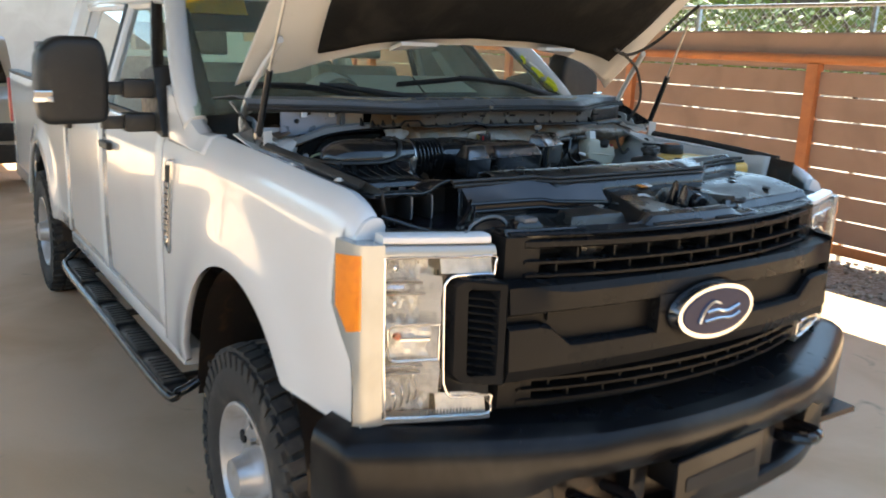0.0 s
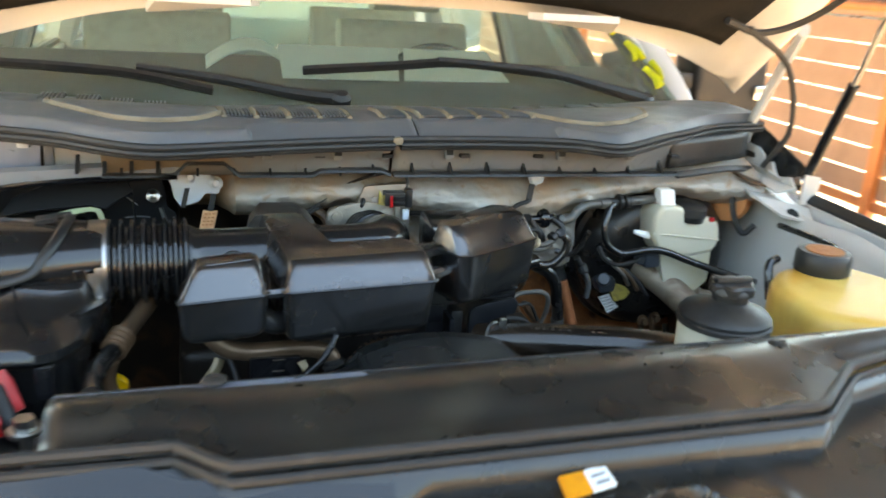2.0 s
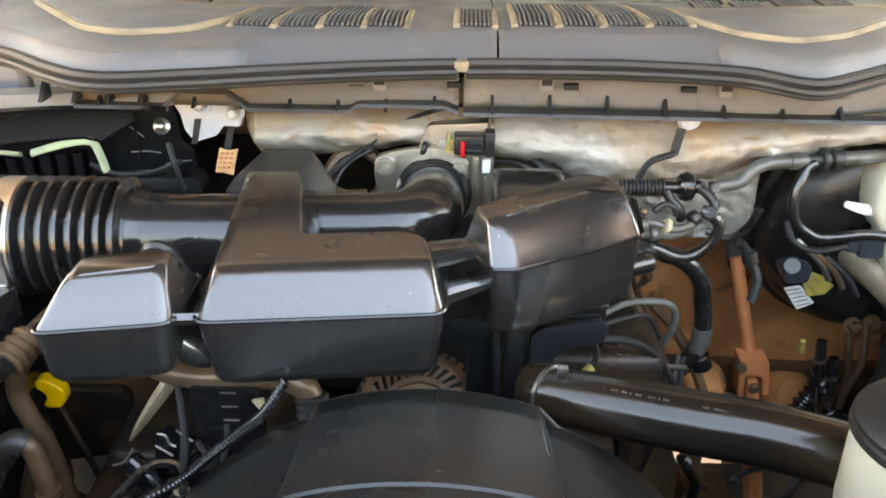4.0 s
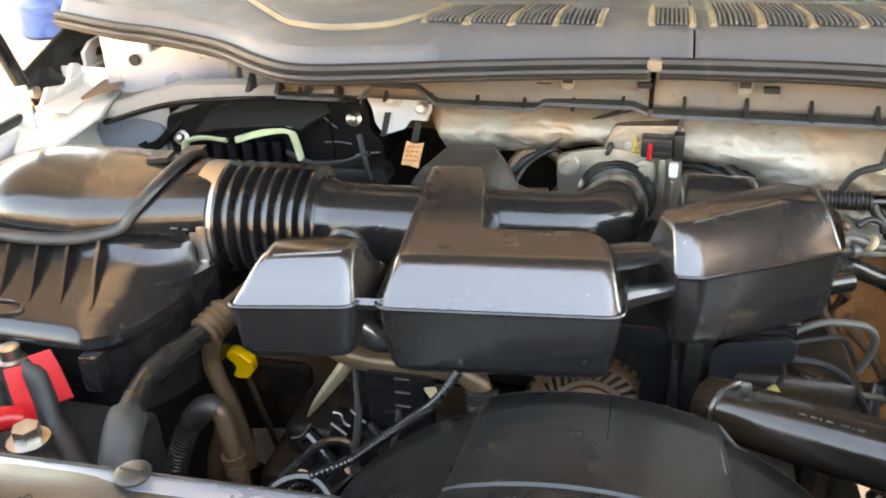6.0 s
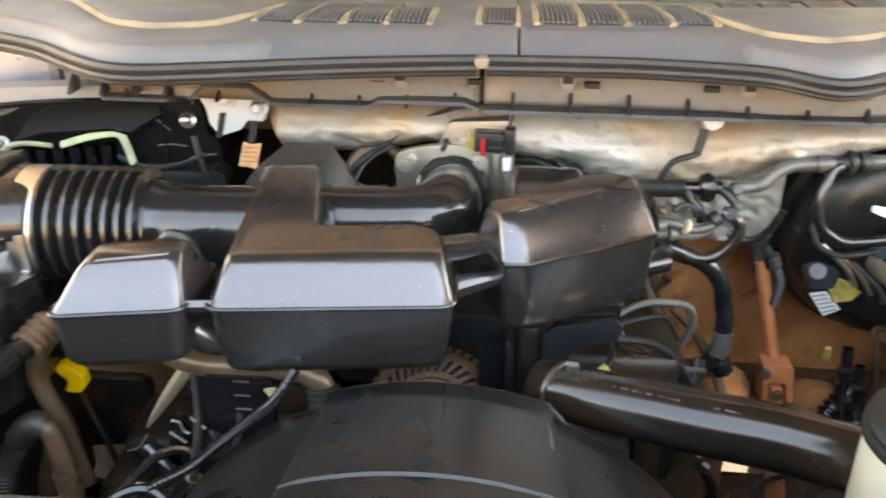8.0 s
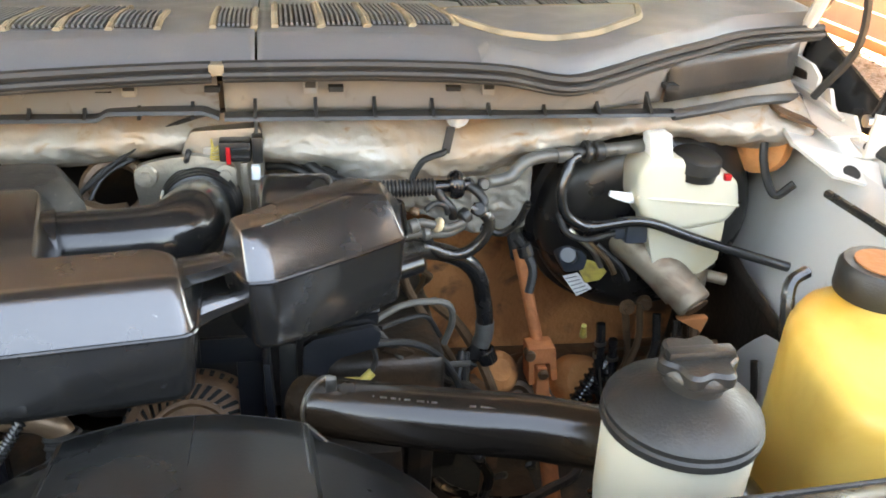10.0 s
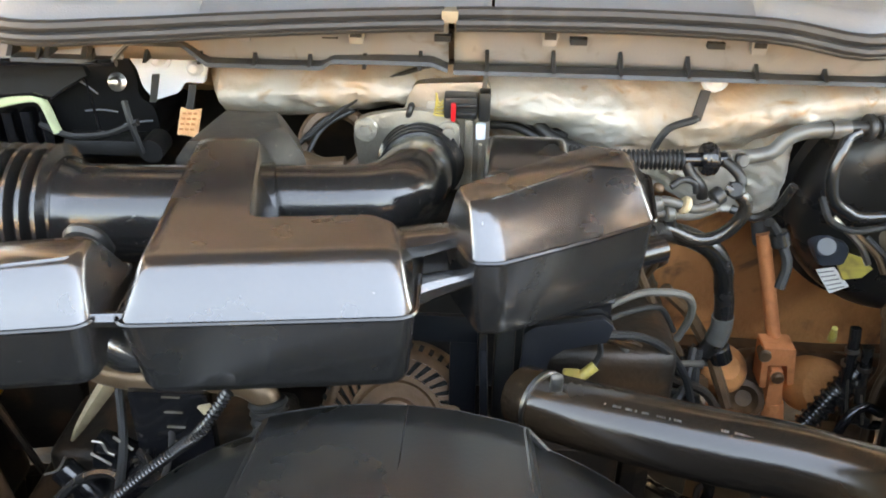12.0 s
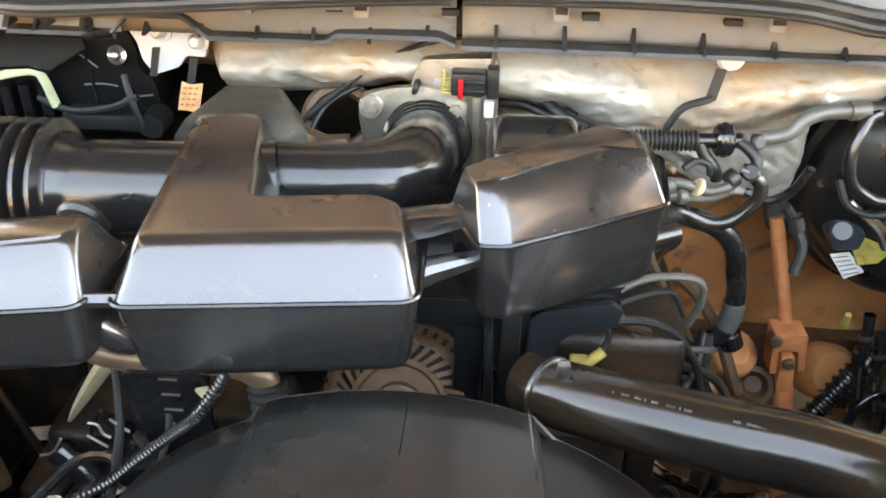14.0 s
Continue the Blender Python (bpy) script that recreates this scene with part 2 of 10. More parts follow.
WHITE_PLASTIC = material("white_plate_plastic", (0.66, 0.71, 0.76), 0.4, second=(0.62, 0.62, 0.60), scale=20, mix=(0.5, 0.8))
BARREL = material("blue_drum_plastic", (0.06, 0.15, 0.42), 0.4, second=(0.025, 0.08, 0.28), scale=6)
# bluish so that the unseen roof reflects less brown in the black plastic
ROOF = material("roof_tin", (0.105, 0.115, 0.13), 0.6, 0.2, second=(0.13, 0.132, 0.135), scale=2)
WALL = material("white_render_wall", (0.42, 0.412, 0.385), 0.85, second=(0.365, 0.352, 0.325), scale=1.2, bump=0.2)
BRICK_WALL = material("brown_render_wall", (0.26, 0.19, 0.14), 0.85, second=(0.20, 0.145, 0.105), scale=1.5, bump=0.2)
LEAF = material("leaf_green", (0.10, 0.16, 0.03), 0.5, second=(0.17, 0.21, 0.05), scale=3, mix=(0.35, 0.65), sub=0.0)
BARK = material("bark", (0.12, 0.085, 0.06), 0.9, second=(0.07, 0.05, 0.035), scale=14, bump=0.6, bump_scale=50)
REDPAINT = material("red_car_paint", (0.45, 0.03, 0.03), 0.3, coat=0.5, second=(0.40, 0.025, 0.025), scale=3)
TANPAINT = material("beige_car_paint", (0.52, 0.45, 0.36), 0.35, coat=0.5, second=(0.48, 0.42, 0.33), scale=3)
TAN_TAG = material("faded_orange_tag", (0.80, 0.42, 0.20), 0.7, second=(0.66, 0.30, 0.14), scale=60)
# bare zinc with the blue of reflected sky put into its base colour
GALV_SKY = material("galvanised_sky_tint", (0.25, 0.295, 0.37), 0.32, 0.5, second=(0.21, 0.245, 0.305), scale=8, rough_var=0.1, bump=0.03)
TRIM_LIGHT = material("dusty_light_grey_plastic", (0.17, 0.165, 0.16), 0.5, second=(0.25, 0.22, 0.17), scale=9, mix=(0.45, 0.75), wear=(0.10, 0.085, 0.065), wear_scale=24, wear_at=(0.6, 0.8), bump=0.1, bump_scale=300)
TAN_DUST = material("tan_dusty_plastic", (0.27, 0.215, 0.145), 0.7, second=(0.16, 0.13, 0.09), scale=20, mix=(0.4, 0.7), bump=0.2, bump_scale=300)
RUBBER_SHINY = material("shiny_black_rubber", (0.010, 0.010, 0.0105), 0.22, spec=0.8, second=(0.03, 0.028, 0.025), scale=14, mix=(0.5, 0.8), bump=0.05, bump_scale=200, rough_var=0.08)
# brown second colour stands in for brownish reflections on the black rubber
SHEEN_HOSE = material("black_hose_brown_sheen", (0.011, 0.0085, 0.007), 0.19, spec=0.5, coat=0.2, coat_rough=0.12, second=(0.032, 0.019, 0.011), scale=6, mix=(0.42, 0.75), bump=0.05, bump_scale=150, rough_var=0.09, wear=(0.12, 0.09, 0.06), wear_scale=40, wear_at=(0.68, 0.85))
HOSE_GREY = material("dusty_grey_vacuum_hose", (0.10, 0.098, 0.09), 0.34, spec=0.6, second=(0.055, 0.05, 0.043), scale=20, mix=(0.4, 0.7), bump=0.06, bump_scale=160)
SLEEVE_GREY = material("grey_foam_sleeve", (0.026, 0.0255, 0.025), 0.55, second=(0.055, 0.05, 0.043), scale=14, mix=(0.4, 0.7), bump=0.15, bump_scale=220)
# warm second colour stands in for olive reflections on the cover
COVER_BLACK = material("radiator_cover_plastic", (0.013, 0.0125, 0.0115), 0.30, spec=0.6, coat=0.15, coat_rough=0.15, second=(0.045, 0.039, 0.029), scale=6, mix=(0.5, 0.85), bump=0.05, bump_scale=260, rough_var=0.10, wear=(0.07, 0.06, 0.045), wear_scale=30, wear_at=(0.72, 0.86))
BRACKET = material("blue_black_bracket_paint", (0.0085, 0.0095, 0.012), 0.35, spec=0.4, second=(0.024, 0.025, 0.028), scale=10, mix=(0.5, 0.8), bump=0.05, bump_scale=200)
SHROUD_BLACK = material("fan_shroud_plastic", (0.0105, 0.0118, 0.0125), 0.31, spec=0.5, second=(0.019, 0.0185, 0.018), scale=3, mix=(0.4, 0.75), bump=0.04, bump_scale=320, rough_var=0.10, wear=(0.05, 0.045, 0.04), wear_scale=420, wear_at=(0.76, 0.80))
DULL_BLACK = material("dull_black_plastic", (0.006, 0.006, 0.0065), 0.48, spec=0.14, second=(0.012, 0.011, 0.010), scale=10, mix=(0.5, 0.8), bump=0.1, bump_scale=300)
DUSTY_NECK = material("dust_greyed_plastic", (0.022, 0.021, 0.020), 0.40, spec=0.4, second=(0.075, 0.066, 0.055), scale=16, mix=(0.45, 0.72), wear=(0.15, 0.13, 0.105), wear_scale=60, wear_at=(0.6, 0.8), bump=0.08, bump_scale=220)
COPPER = material("browned_pipe", (0.17, 0.105, 0.062), 0.38, 0.7, second=(0.14, 0.09, 0.06), scale=25, bump=0.1)
PIPE_BROWN = material("browned_pipe_metal", (0.20, 0.125, 0.08), 0.34, 0.5, second=(0.12, 0.07, 0.04), scale=14, mix=(0.4, 0.7), bump=0.1, bump_scale=120)


# ---- building tools ----
def part(name, bm, mat, parent=None, label="", smooth=38.0, recalc=True):
    """Links a bmesh as one mesh object under a thing or a part."""
    if recalc:
        bmesh.ops.recalc_face_normals(bm, faces=bm.faces)
    me = bpy.data.meshes.new(name)
    bm.to_mesh(me)
    bm.free()
    me.materials.append(mat)
    if smooth:
        me.polygons.foreach_set("use_smooth", [True] * len(me.polygons))
        me.set_sharp_from_angle(angle=radians(smooth))
    ob = new(name, me)
    if parent is not None:
        ob.parent = parent
        if parent.type == "EMPTY":
            ob.matrix_parent_inverse = parent.matrix_basis.inverted()
    return tagged(ob, label)


def thing(name, label, category, at=(0, 0, 0), group="", kind=""):
    ob = new(name)
    ob.empty_display_size = 0.05
    ob.matrix_basis = Matrix.Translation(at)
    return tagged(ob, label, category, group, kind)


def solo(name, bm, mat, label, category, smooth=38.0, group="", kind=""):
    return tagged(part(name, bm, mat, None, label, smooth), label, category, group, kind)


def B():
    return bmesh.new()


def bevel(bm, width, segments=2, angle=28.0, geom=None):
    edges = [e for e in (geom or bm.edges) if e.is_valid and len(e.link_faces) == 2 and e.calc_face_angle(0) > radians(angle)]
    if edges and width > 0:
        bmesh.ops.bevel(bm, geom=edges, offset=width, segments=segments, profile=0.6, affect="EDGES", clamp_overlap=True)
    return bm


def box(bm, x0, x1, y0, y1, z0, z1, bev=0.0, seg=2, m=None):
    t = bmesh.new()
    bmesh.ops.create_cube(t, size=1, matrix=Matrix.LocRotScale(((x0 + x1) / 2, (y0 + y1) / 2, (z0 + z1) / 2), None, (abs(x1 - x0), abs(y1 - y0), abs(z1 - z0))))
    bevel(t, bev, seg)
    return merge(bm, t, m)


def merge(bm, t, m=None):
    if m is not None:
        t.transform(m)
    verts = {v: bm.verts.new(v.co) for v in t.verts}
    for f in t.faces:
        try:
            bm.faces.new([verts[v] for v in f.verts])
        except ValueError:
            pass
    t.free()
    return bm


def loft(bm, rings, closed=True, caps=True):
    rows = [[bm.verts.new(p) for p in ring] for ring in rings]
    n = len(rows[0])
    for a, b in zip(rows, rows[1:]):
        for i in range(n if closed else n - 1):
            j = (i + 1) % n
            bm.faces.new((a[i], a[j], b[j], b[i]))
    if caps and closed:
        bm.faces.new(rows[0][::-1])
        bm.faces.new(rows[-1])
    return bm


def grid(bm, nu, nv, f):
    return loft(bm, [[f(i / nu, j / nv) for j in range(nv + 1)] for i in range(nu + 1)], closed=False, caps=False)


def curve(points, n=6, closed=False):
    """Catmull-Rom points through the given ones."""
    p = [Vector(q) for q in points]
    if len(p) < 3:
        return [p[0].lerp(p[-1], i / n) for i in range(n + 1)]
    if closed:
        p = [p[-1], *p, p[0], p[1]]
    else:
        p = [2 * p[0] - p[1], *p, 2 * p[-1] - p[-2]]
    out = []
    for a, b, c, d in zip(p, p[1:], p[2:], p[3:]):
        for i in range(n):
            t = i / n
            out.append(0.5 * (2 * b + (c - a) * t + (2 * a - 5 * b + 4 * c - d) * t * t + (3 * b - a - 3 * c + d) * t ** 3))
    if not closed:
        out.append(p[-2])
    return out


def frames(path):
    """Two cross directions at each point of a path, without twist."""
    out, last = [], None
    for i, p in enumerate(path):
        d = (path[min(i + 1, len(path) - 1)] - path[max(i - 1, 0)]).normalized()
        if last is None:
            last = d.orthogonal().normalized()
        last = (last - d * last.dot(d)).normalized()
        out.append((last, d.cross(last)))
    return out


def tube(bm, points, r, seg=10, n=6, ribs=0, rib=0.0, caps=True, flat=1.0):
    """A round hose along points; r may be a number or a function of 0..1; ribs make it corrugated."""
    path = curve(points, n)
    if ribs:
        dense = []
        total = ribs * 4
        for k in range(total + 1):
            s = k / total * (len(path) - 1)
            i = min(int(s), len(path) - 2)
            dense.append(path[i].lerp(path[i + 1], s - i))
        path = dense
    rings = []
    for k, (p, (u, v)) in enumerate(zip(path, frames(path))):
        t = k / (len(path) - 1)
        rr = r(t) if callable(r) else r
        if ribs:
            rr += rib * (1 if k % 4 in (1, 2) else -1)
        rings.append([p + rr * (math.cos(a) * u + flat * math.sin(a) * v) for a in (2 * math.pi * i / seg for i in range(seg))])
    return loft(bm, rings, caps=caps)


def spin(bm, profile, at=(0, 0, 0), axis=(0, 0, 1), seg=24, caps=True):
    """Turns (radius, height) rows round an axis."""
    q = Vector((0, 0, 1)).rotation_difference(Vector(axis).normalized()).to_matrix()
    c = Vector(at)
    rings = [[c + q @ Vector((r * math.cos(a), r * math.sin(a), h)) for a in (2 * math.pi * i / seg for i in range(seg))] for r, h in profile]
    return loft(bm, rings, caps=caps)


def cyl(bm, p0, p1, r0, r1=None, seg=16, bev=0.0):
    d = Vector(p1) - Vector(p0)
    r1 = r0 if r1 is None else r1
    h = d.length
    b = min(bev, r0, r1, h / 2)
    prof = [(r0, 0), (r1, h)] if not b else [(r0 - b, 0), (r0, b), (r1, h - b), (r1 - b, h)]
    return spin(bm, prof, p0, d, seg)


def bolt(bm, at, axis=(0, 0, 1), r=0.008, h=0.006, washer=1.6):
    cyl(bm, at, Vector(at) + Vector(axis).normalized() * h * 0.35, r * washer, seg=16)
    return cyl(bm, Vector(at) + Vector(axis).normalized() * h * 0.3, Vector(at) + Vector(axis).normalized() * h * 1.5, r, r * 0.95, seg=6)


def prism(bm, poly, lo, hi, axis="y", bev=0.0, seg=2):
    """A polygon of pairs, pushed along an axis from lo to hi."""
    t = bmesh.new()
    def place(a, b, c):
        return {"x": (c, a, b), "y": (a, c, b), "z": (a, b, c)}[axis]
    loft(t, [[place(a, b, lo) for a, b in poly], [place(a, b, hi) for a, b in poly]])
    bmesh.ops.recalc_face_normals(t, faces=t.faces)
    bevel(t, bev, seg)
    return merge(bm, t)


def sheet(bm, pts, thick, n=None):
    """A flat plate: a polygon in space with a thickness along its normal."""
    p = [Vector(q) for q in pts]
    nn = Vector(n) if n else (p[1] - p[0]).cross(p[2] - p[1])
    nn = nn.normalized() * thick
    return loft(bm, [p, [q + nn for q in p]])


def rounded(pts, r, n=4):
    """A polygon of pairs with its corners rounded."""
    out = []
    k = len(pts)
    for i in range(k):
        a, b, c = Vector(pts[i - 1]), Vector(pts[i]), Vector(pts[(i + 1) % k])
        ra = min(r, (a - b).length * 0.45, (c - b).length * 0.45)
        p, q = b + (a - b).normalized() * ra, b + (c - b).normalized() * ra
        for s in range(n + 1):
            t = s / n
            out.append(tuple((1 - t) ** 2 * p + 2 * t * (1 - t) * b + t * t * q))
    return out


def solidify(ob, thick, offset=-1.0):
    md = ob.modifiers.new("thickness", "SOLIDIFY")
    md.thickness, md.offset = thick, offset
    return ob


# ---- the yard: ground, fence, roof, distance ----
bm = B()
grid(bm, 2, 2, lambda u, v: (-400 + 800 * u, -400 + 800 * v, -0.06))
ground = solo("ground", bm, GRAVEL, "pale sunlit gravel yard round the concrete slab", "ground", kind="structure")

bm = B()
box(bm, -14.0, 4.4, -7.0, 16.0, -0.30, 0.0, 0.01)
floor = solo("floor", bm, CONCRETE, "stained tan concrete slab under the truck", "floor", kind="structure")


def scatter_gravel():
    rnd = random.Random(4)
    bm = B()
    for _ in range(900):
        x, y, r = rnd.uniform(4.42, 5.75), rnd.uniform(-2.0, 7.0), rnd.uniform(0.012, 0.04)
        t = bmesh.new()
        bmesh.ops.create_icosphere(t, subdivisions=1, radius=r)
        for v in t.verts:
            v.co *= rnd.uniform(0.7, 1.15)
            v.co.z *= 0.6
        merge(bm, t, Matrix.Translation((x, y, -0.055 + r * 0.3)))
    return solo("loose_gravel", bm, GRAVEL, "loose pale stones along the foot of the fence", "gravel", kind="stuff", smooth=0)


scatter_gravel()

FX, FPITCH, FY0 = 5.6, 2.38, 2.48
fence = thing("fence", "brown horizontal board fence with orange-painted steel posts and rails", "fence", (FX, 3, 0))
for k in range(-3, 6):
    y = FY0 + FPITCH * k
    bm = B()
    box(bm, FX - 0.055, FX + 0.055, y - 0.058, y + 0.058, -0.15, 1.765, 0.006)
    part("post", bm, ORANGE_PAINT, fence)
    bm = B()
    tube(bm, [(FX, y - 0.02, 1.812), (FX, y + FPITCH - 0.021, 1.812)], 0.046, 14, 1)
    part("top_rail", bm, ORANGE_PAINT, fence)
    a, b = y + 0.060, y + FPITCH - 0.060
    bm = B()
    box(bm, FX - 0.03, FX + 0.03, a, b, 0.02, 0.11, 0.006)
    part("bottom_rail", bm, ORANGE_PAINT, fence)
    z = 0.128
    for j in range(7):
        bm = B()
        box(bm, FX + 0.004, FX + 0.018, a, b, z, z + 0.212, 0.003, 1)
        part("board", bm, FENCE, fence)
        z += 0.2265
# cloth and wire mesh behind, above the rail
screen = thing("privacy_screen", "brown privacy screen with wire mesh top behind the fence", "screen", (FX + 0.06, 3, 1.8))
bm = B()
grid(bm, 160, 10, lambda u, v: (FX + 0.045 + 0.006 * math.sin(u * 60), -6 + 24 * u, 1.715 + 0.355 * v - (0.012 * abs(math.sin(u * 48)) if v == 1 else 0)))
solidify(part("screen_cloth", bm, FENCE, screen), 0.006)
for j in range(12):
    bm = B()
    box(bm, FX + 0.07, FX + 0.11, -6 + 2 * j, -5.96 + 2 * j, -0.10, 2.3, 0.004)
    part("screen_post", bm, STEEL, screen)
bm = B()
for k in range(280):
    y = -5 + 0.08 * k
    tube(bm, [(FX + 0.062, y, 2.00), (FX + 0.062, y + 0.3, 2.30)], 0.0025, 4, 1)
    tube(bm, [(FX + 0.062, y + 0.3, 2.00), (FX + 0.062, y, 2.30)], 0.0025, 4, 1)
mesh_ = part("wire_mesh", bm, STEEL, screen, "galvanised wire mesh")
tagged(mesh_, "galvanised wire mesh", kind="stuff")
bm = B()
tube(bm, [(FX + 0.062, -6, 2.31), (FX + 0.062, 18, 2.31)], 0.02, 8, 1)
part("mesh_rail", bm, STEEL, screen)

# gravel slope added behind the fence: it catches sun so the gaps look bright
bm = B()
grid(bm, 30, 60, lambda u, v: (6.4 + 9 * u, -14 + 44 * v, -0.08 + 1.95 * min(1, u * 1.15) ** 0.9 + 0.05 * noise.noise((u * 12, v * 50, 0))))
solo("gravel_bank", bm, GRAVEL, "pale gravel slope added behind the fence so its gaps look bright", "bank", kind="structure")


def hedge(name, x0, x1, y0, y1, z0, z1, count, seed, label):
    """Leafy mass: stems and thousands of small leaf blades, uneven at the rim."""
    rnd = random.Random(seed)
    root = thing(name, label, "bushes", ((x0 + x1) / 2, (y0 + y1) / 2, 0))
    for _ in range(24):
        bm = B()
        x, y = rnd.uniform(x0, x1), rnd.uniform(y0, y1)
        tube(bm, [(x, y, -0.1), (x + rnd.uniform(-0.2, 0.2), y + rnd.uniform(-0.2, 0.2), z1 * 0.5), (x + rnd.uniform(-0.5, 0.5), y + rnd.uniform(-0.5, 0.5), z1 * 0.85)], lambda t: 0.06 * (1 - 0.7 * t), 6, 3)
        part("stem", bm, BARK, root)
    verts, faces = [], []
    for _ in range(count):
        x, y, z = rnd.uniform(x0, x1), rnd.uniform(y0, y1), rnd.uniform(z0, z1)
        top = z1 - 0.9 * noise.noise((x * 0.6, y * 0.6, seed)) - 0.3
        if z > top or noise.noise((x * 1.3, y * 1.3, z * 1.3 + seed)) < -0.12:
            continue
        s = rnd.uniform(0.05, 0.13)
        a, e = rnd.uniform(0, 6.28), rnd.uniform(-0.9, 0.9)
        u = Vector((math.cos(a), math.sin(a), e)).normalized() * s
        w = u.cross(Vector((rnd.uniform(-1, 1), rnd.uniform(-1, 1), rnd.uniform(-1, 1)))).normalized() * s * 0.45
        c = Vector((x, y, z))
        i = len(verts)
        verts += [c - u, c + w, c + u, c - w]
        faces.append((i, i + 1, i + 2, i + 3))
    me = bpy.data.meshes.new("leaves")
    me.from_pydata([tuple(v) for v in verts], [], faces)
    me.materials.append(LEAF)
    ob = new("leaves", me)
    ob.parent = root
    ob.matrix_parent_inverse = root.matrix_basis.inverted()
    return root


hedge("bushes", 9.5, 13.0, -6, 24, 1.6, 3.0, 26000, 3, "sunlit green bushes behind the fence")

# neighbouring shade roof beyond the fence
canopy = thing("shade_canopy", "dark brown shade canopy beyond the fence", "canopy", (17, 5, 0))
bm = B()
box(bm, 13.5, 22.0, -8, 26, 2.66, 3.6, 0.02)
part("canopy_roof", bm, BARK, canopy)
for y in (-7.5, -2, 4, 10, 15.5):
    bm = B()
    box(bm, 13.6, 13.75, y, y + 0.15, -0.1, 2.655, 0.01)
    part("canopy_post", bm, ORANGE_PAINT, canopy)

# unseen roof added to shade the truck: open in front and towards the fence
bm = B()
grid(bm, 320, 2, lambda u, v: (-4.9 + 10.4 * u, -0.95 + 11.95 * v, 3.62 + 0.022 * math.sin(u * 10.4 / 0.2 * 2 * math.pi)))
ceiling = solo("ceiling", bm, ROOF, "unseen corrugated roof added to shade the truck", "roof", kind="structure")
solidify(ceiling, 0.02)
shelter = thing("shelter_frame", "orange-brown steel posts and grey beams that carry the unseen roof", "shelter", (0, 4, 0))
for x in (-4.7, 5.2):
    for y in (10.6,):
        bm = B()
        box(bm, x - 0.06, x + 0.06, y - 0.06, y + 0.06, -0.06 if x > 4 else 0.0, 3.42, 0.006)
        part("post", bm, ORANGE_PAINT, shelter)
for y in (-0.86, 4.0, 10.6):
    bm = B()
    box(bm, -4.85, 5.4, y - 0.06, y + 0.06, 3.42, 3.58, 0.006)
    part("beam", bm, ROOF, shelter, "grey steel roof beam")

# white workshop behind
bm = B()
box(bm, -30, 14, 22.0, 22.3, -0.1, 4.6)
box(bm, -30, 14, 21.9, 21.997, -0.1, 0.45)
solo("wall_north", bm, WALL, "sunlit white rendered workshop wall in the distance", "wall", kind="structure")
bm = B()
box(bm, -18.4, -18.1, -12, 21.9, -0.1, 4.2)
solo("wall_west", bm, WALL, "sunlit white rendered side wall of the yard", "wall", kind="structure")


# a car parked behind the truck, a blue drum by the wall
def parked_car(x, y):
    car = thing("parked_car", "beige parked car with a dark windscreen behind the truck", "car", (x, y, 0))
    bm = B()
    prism(bm, rounded([(y - 2.2, 0.35), (y - 2.25, 0.85), (y - 2.1, 1.05), (y - 1.0, 1.12), (y + 2.1, 1.15), (y + 2.2, 0.40)], 0.12, 6), x - 0.92, x + 0.92, "x", 0.08, 3)
    part("body", bm, TANPAINT, car)
    bm = B()
    prism(bm, rounded([(y - 1.05, 1.10), (y - 0.35, 1.70), (y + 1.7, 1.74), (y + 2.05, 1.12)], 0.12, 6), x - 0.78, x + 0.78, "x", 0.10, 3)
    cab = part("cabin", bm, TANPAINT, car)
    bm = B()
    sheet(bm, [(x - 0.70, y - 1.02, 1.16), (x + 0.70, y - 1.02, 1.16), (x + 0.62, y - 0.46, 1.65), (x - 0.62, y - 0.46, 1.65)], 0.02, (0, -0.7, 0.6))
    part("windscreen", bm, PLASTIC_GLOSS, cab, "dark windscreen")
    for s in (-1, 1):
        bm = B()
        box(bm, x + s * 0.60, x + s * 0.88, y - 2.27, y - 2.18, 0.78, 0.95, 0.03)
        part("headlight", bm, BEZEL, car)
        bm = B()
        sheet(bm, [(x + s * 0.79, y - 0.75, 1.18), (x + s * 0.79, y + 1.6, 1.18), (x + s * 0.785, y + 1.4, 1.60), (x + s * 0.785, y - 0.3, 1.60)], 0.008, (s, 0, 0))
        part("side_window", bm, PLASTIC_GLOSS, cab)
        for dy in (-1.35, 1.35):
            bm = B()
            spin(bm, [(0.20, -0.10), (0.32, -0.11), (0.345, -0.06), (0.345, 0.06), (0.32, 0.11), (0.20, 0.10)], (x + s * 0.84, y + dy, 0.345), (1, 0, 0), 28)
            wh = part("wheel", bm, TYRE, car)
            bm = B()
            spin(bm, [(0.21, 0.0), (0.20, 0.03), (0.05, 0.04)], (x + s * 0.93, y + dy, 0.345), (s, 0, 0), 20)
            part("rim", bm, WHEEL, wh)
    bm = B()
    box(bm, x - 0.62, x + 0.62, y - 2.285, y - 2.20, 0.60, 0.80, 0.03)
    part("grille", bm, PLASTIC_MATT, car)
    bm = B()
    box(bm, x - 0.90, x + 0.90, y - 2.32, y - 2.20, 0.36, 0.56, 0.04)
    part("bumper", bm, PLASTIC_MATT, car)


parked_car(-1.25, 10.2)
drum = thing("blue_drum", "blue plastic drum standing on the slab", "drum", (-5.66, 6.2, 0))
bm = B()
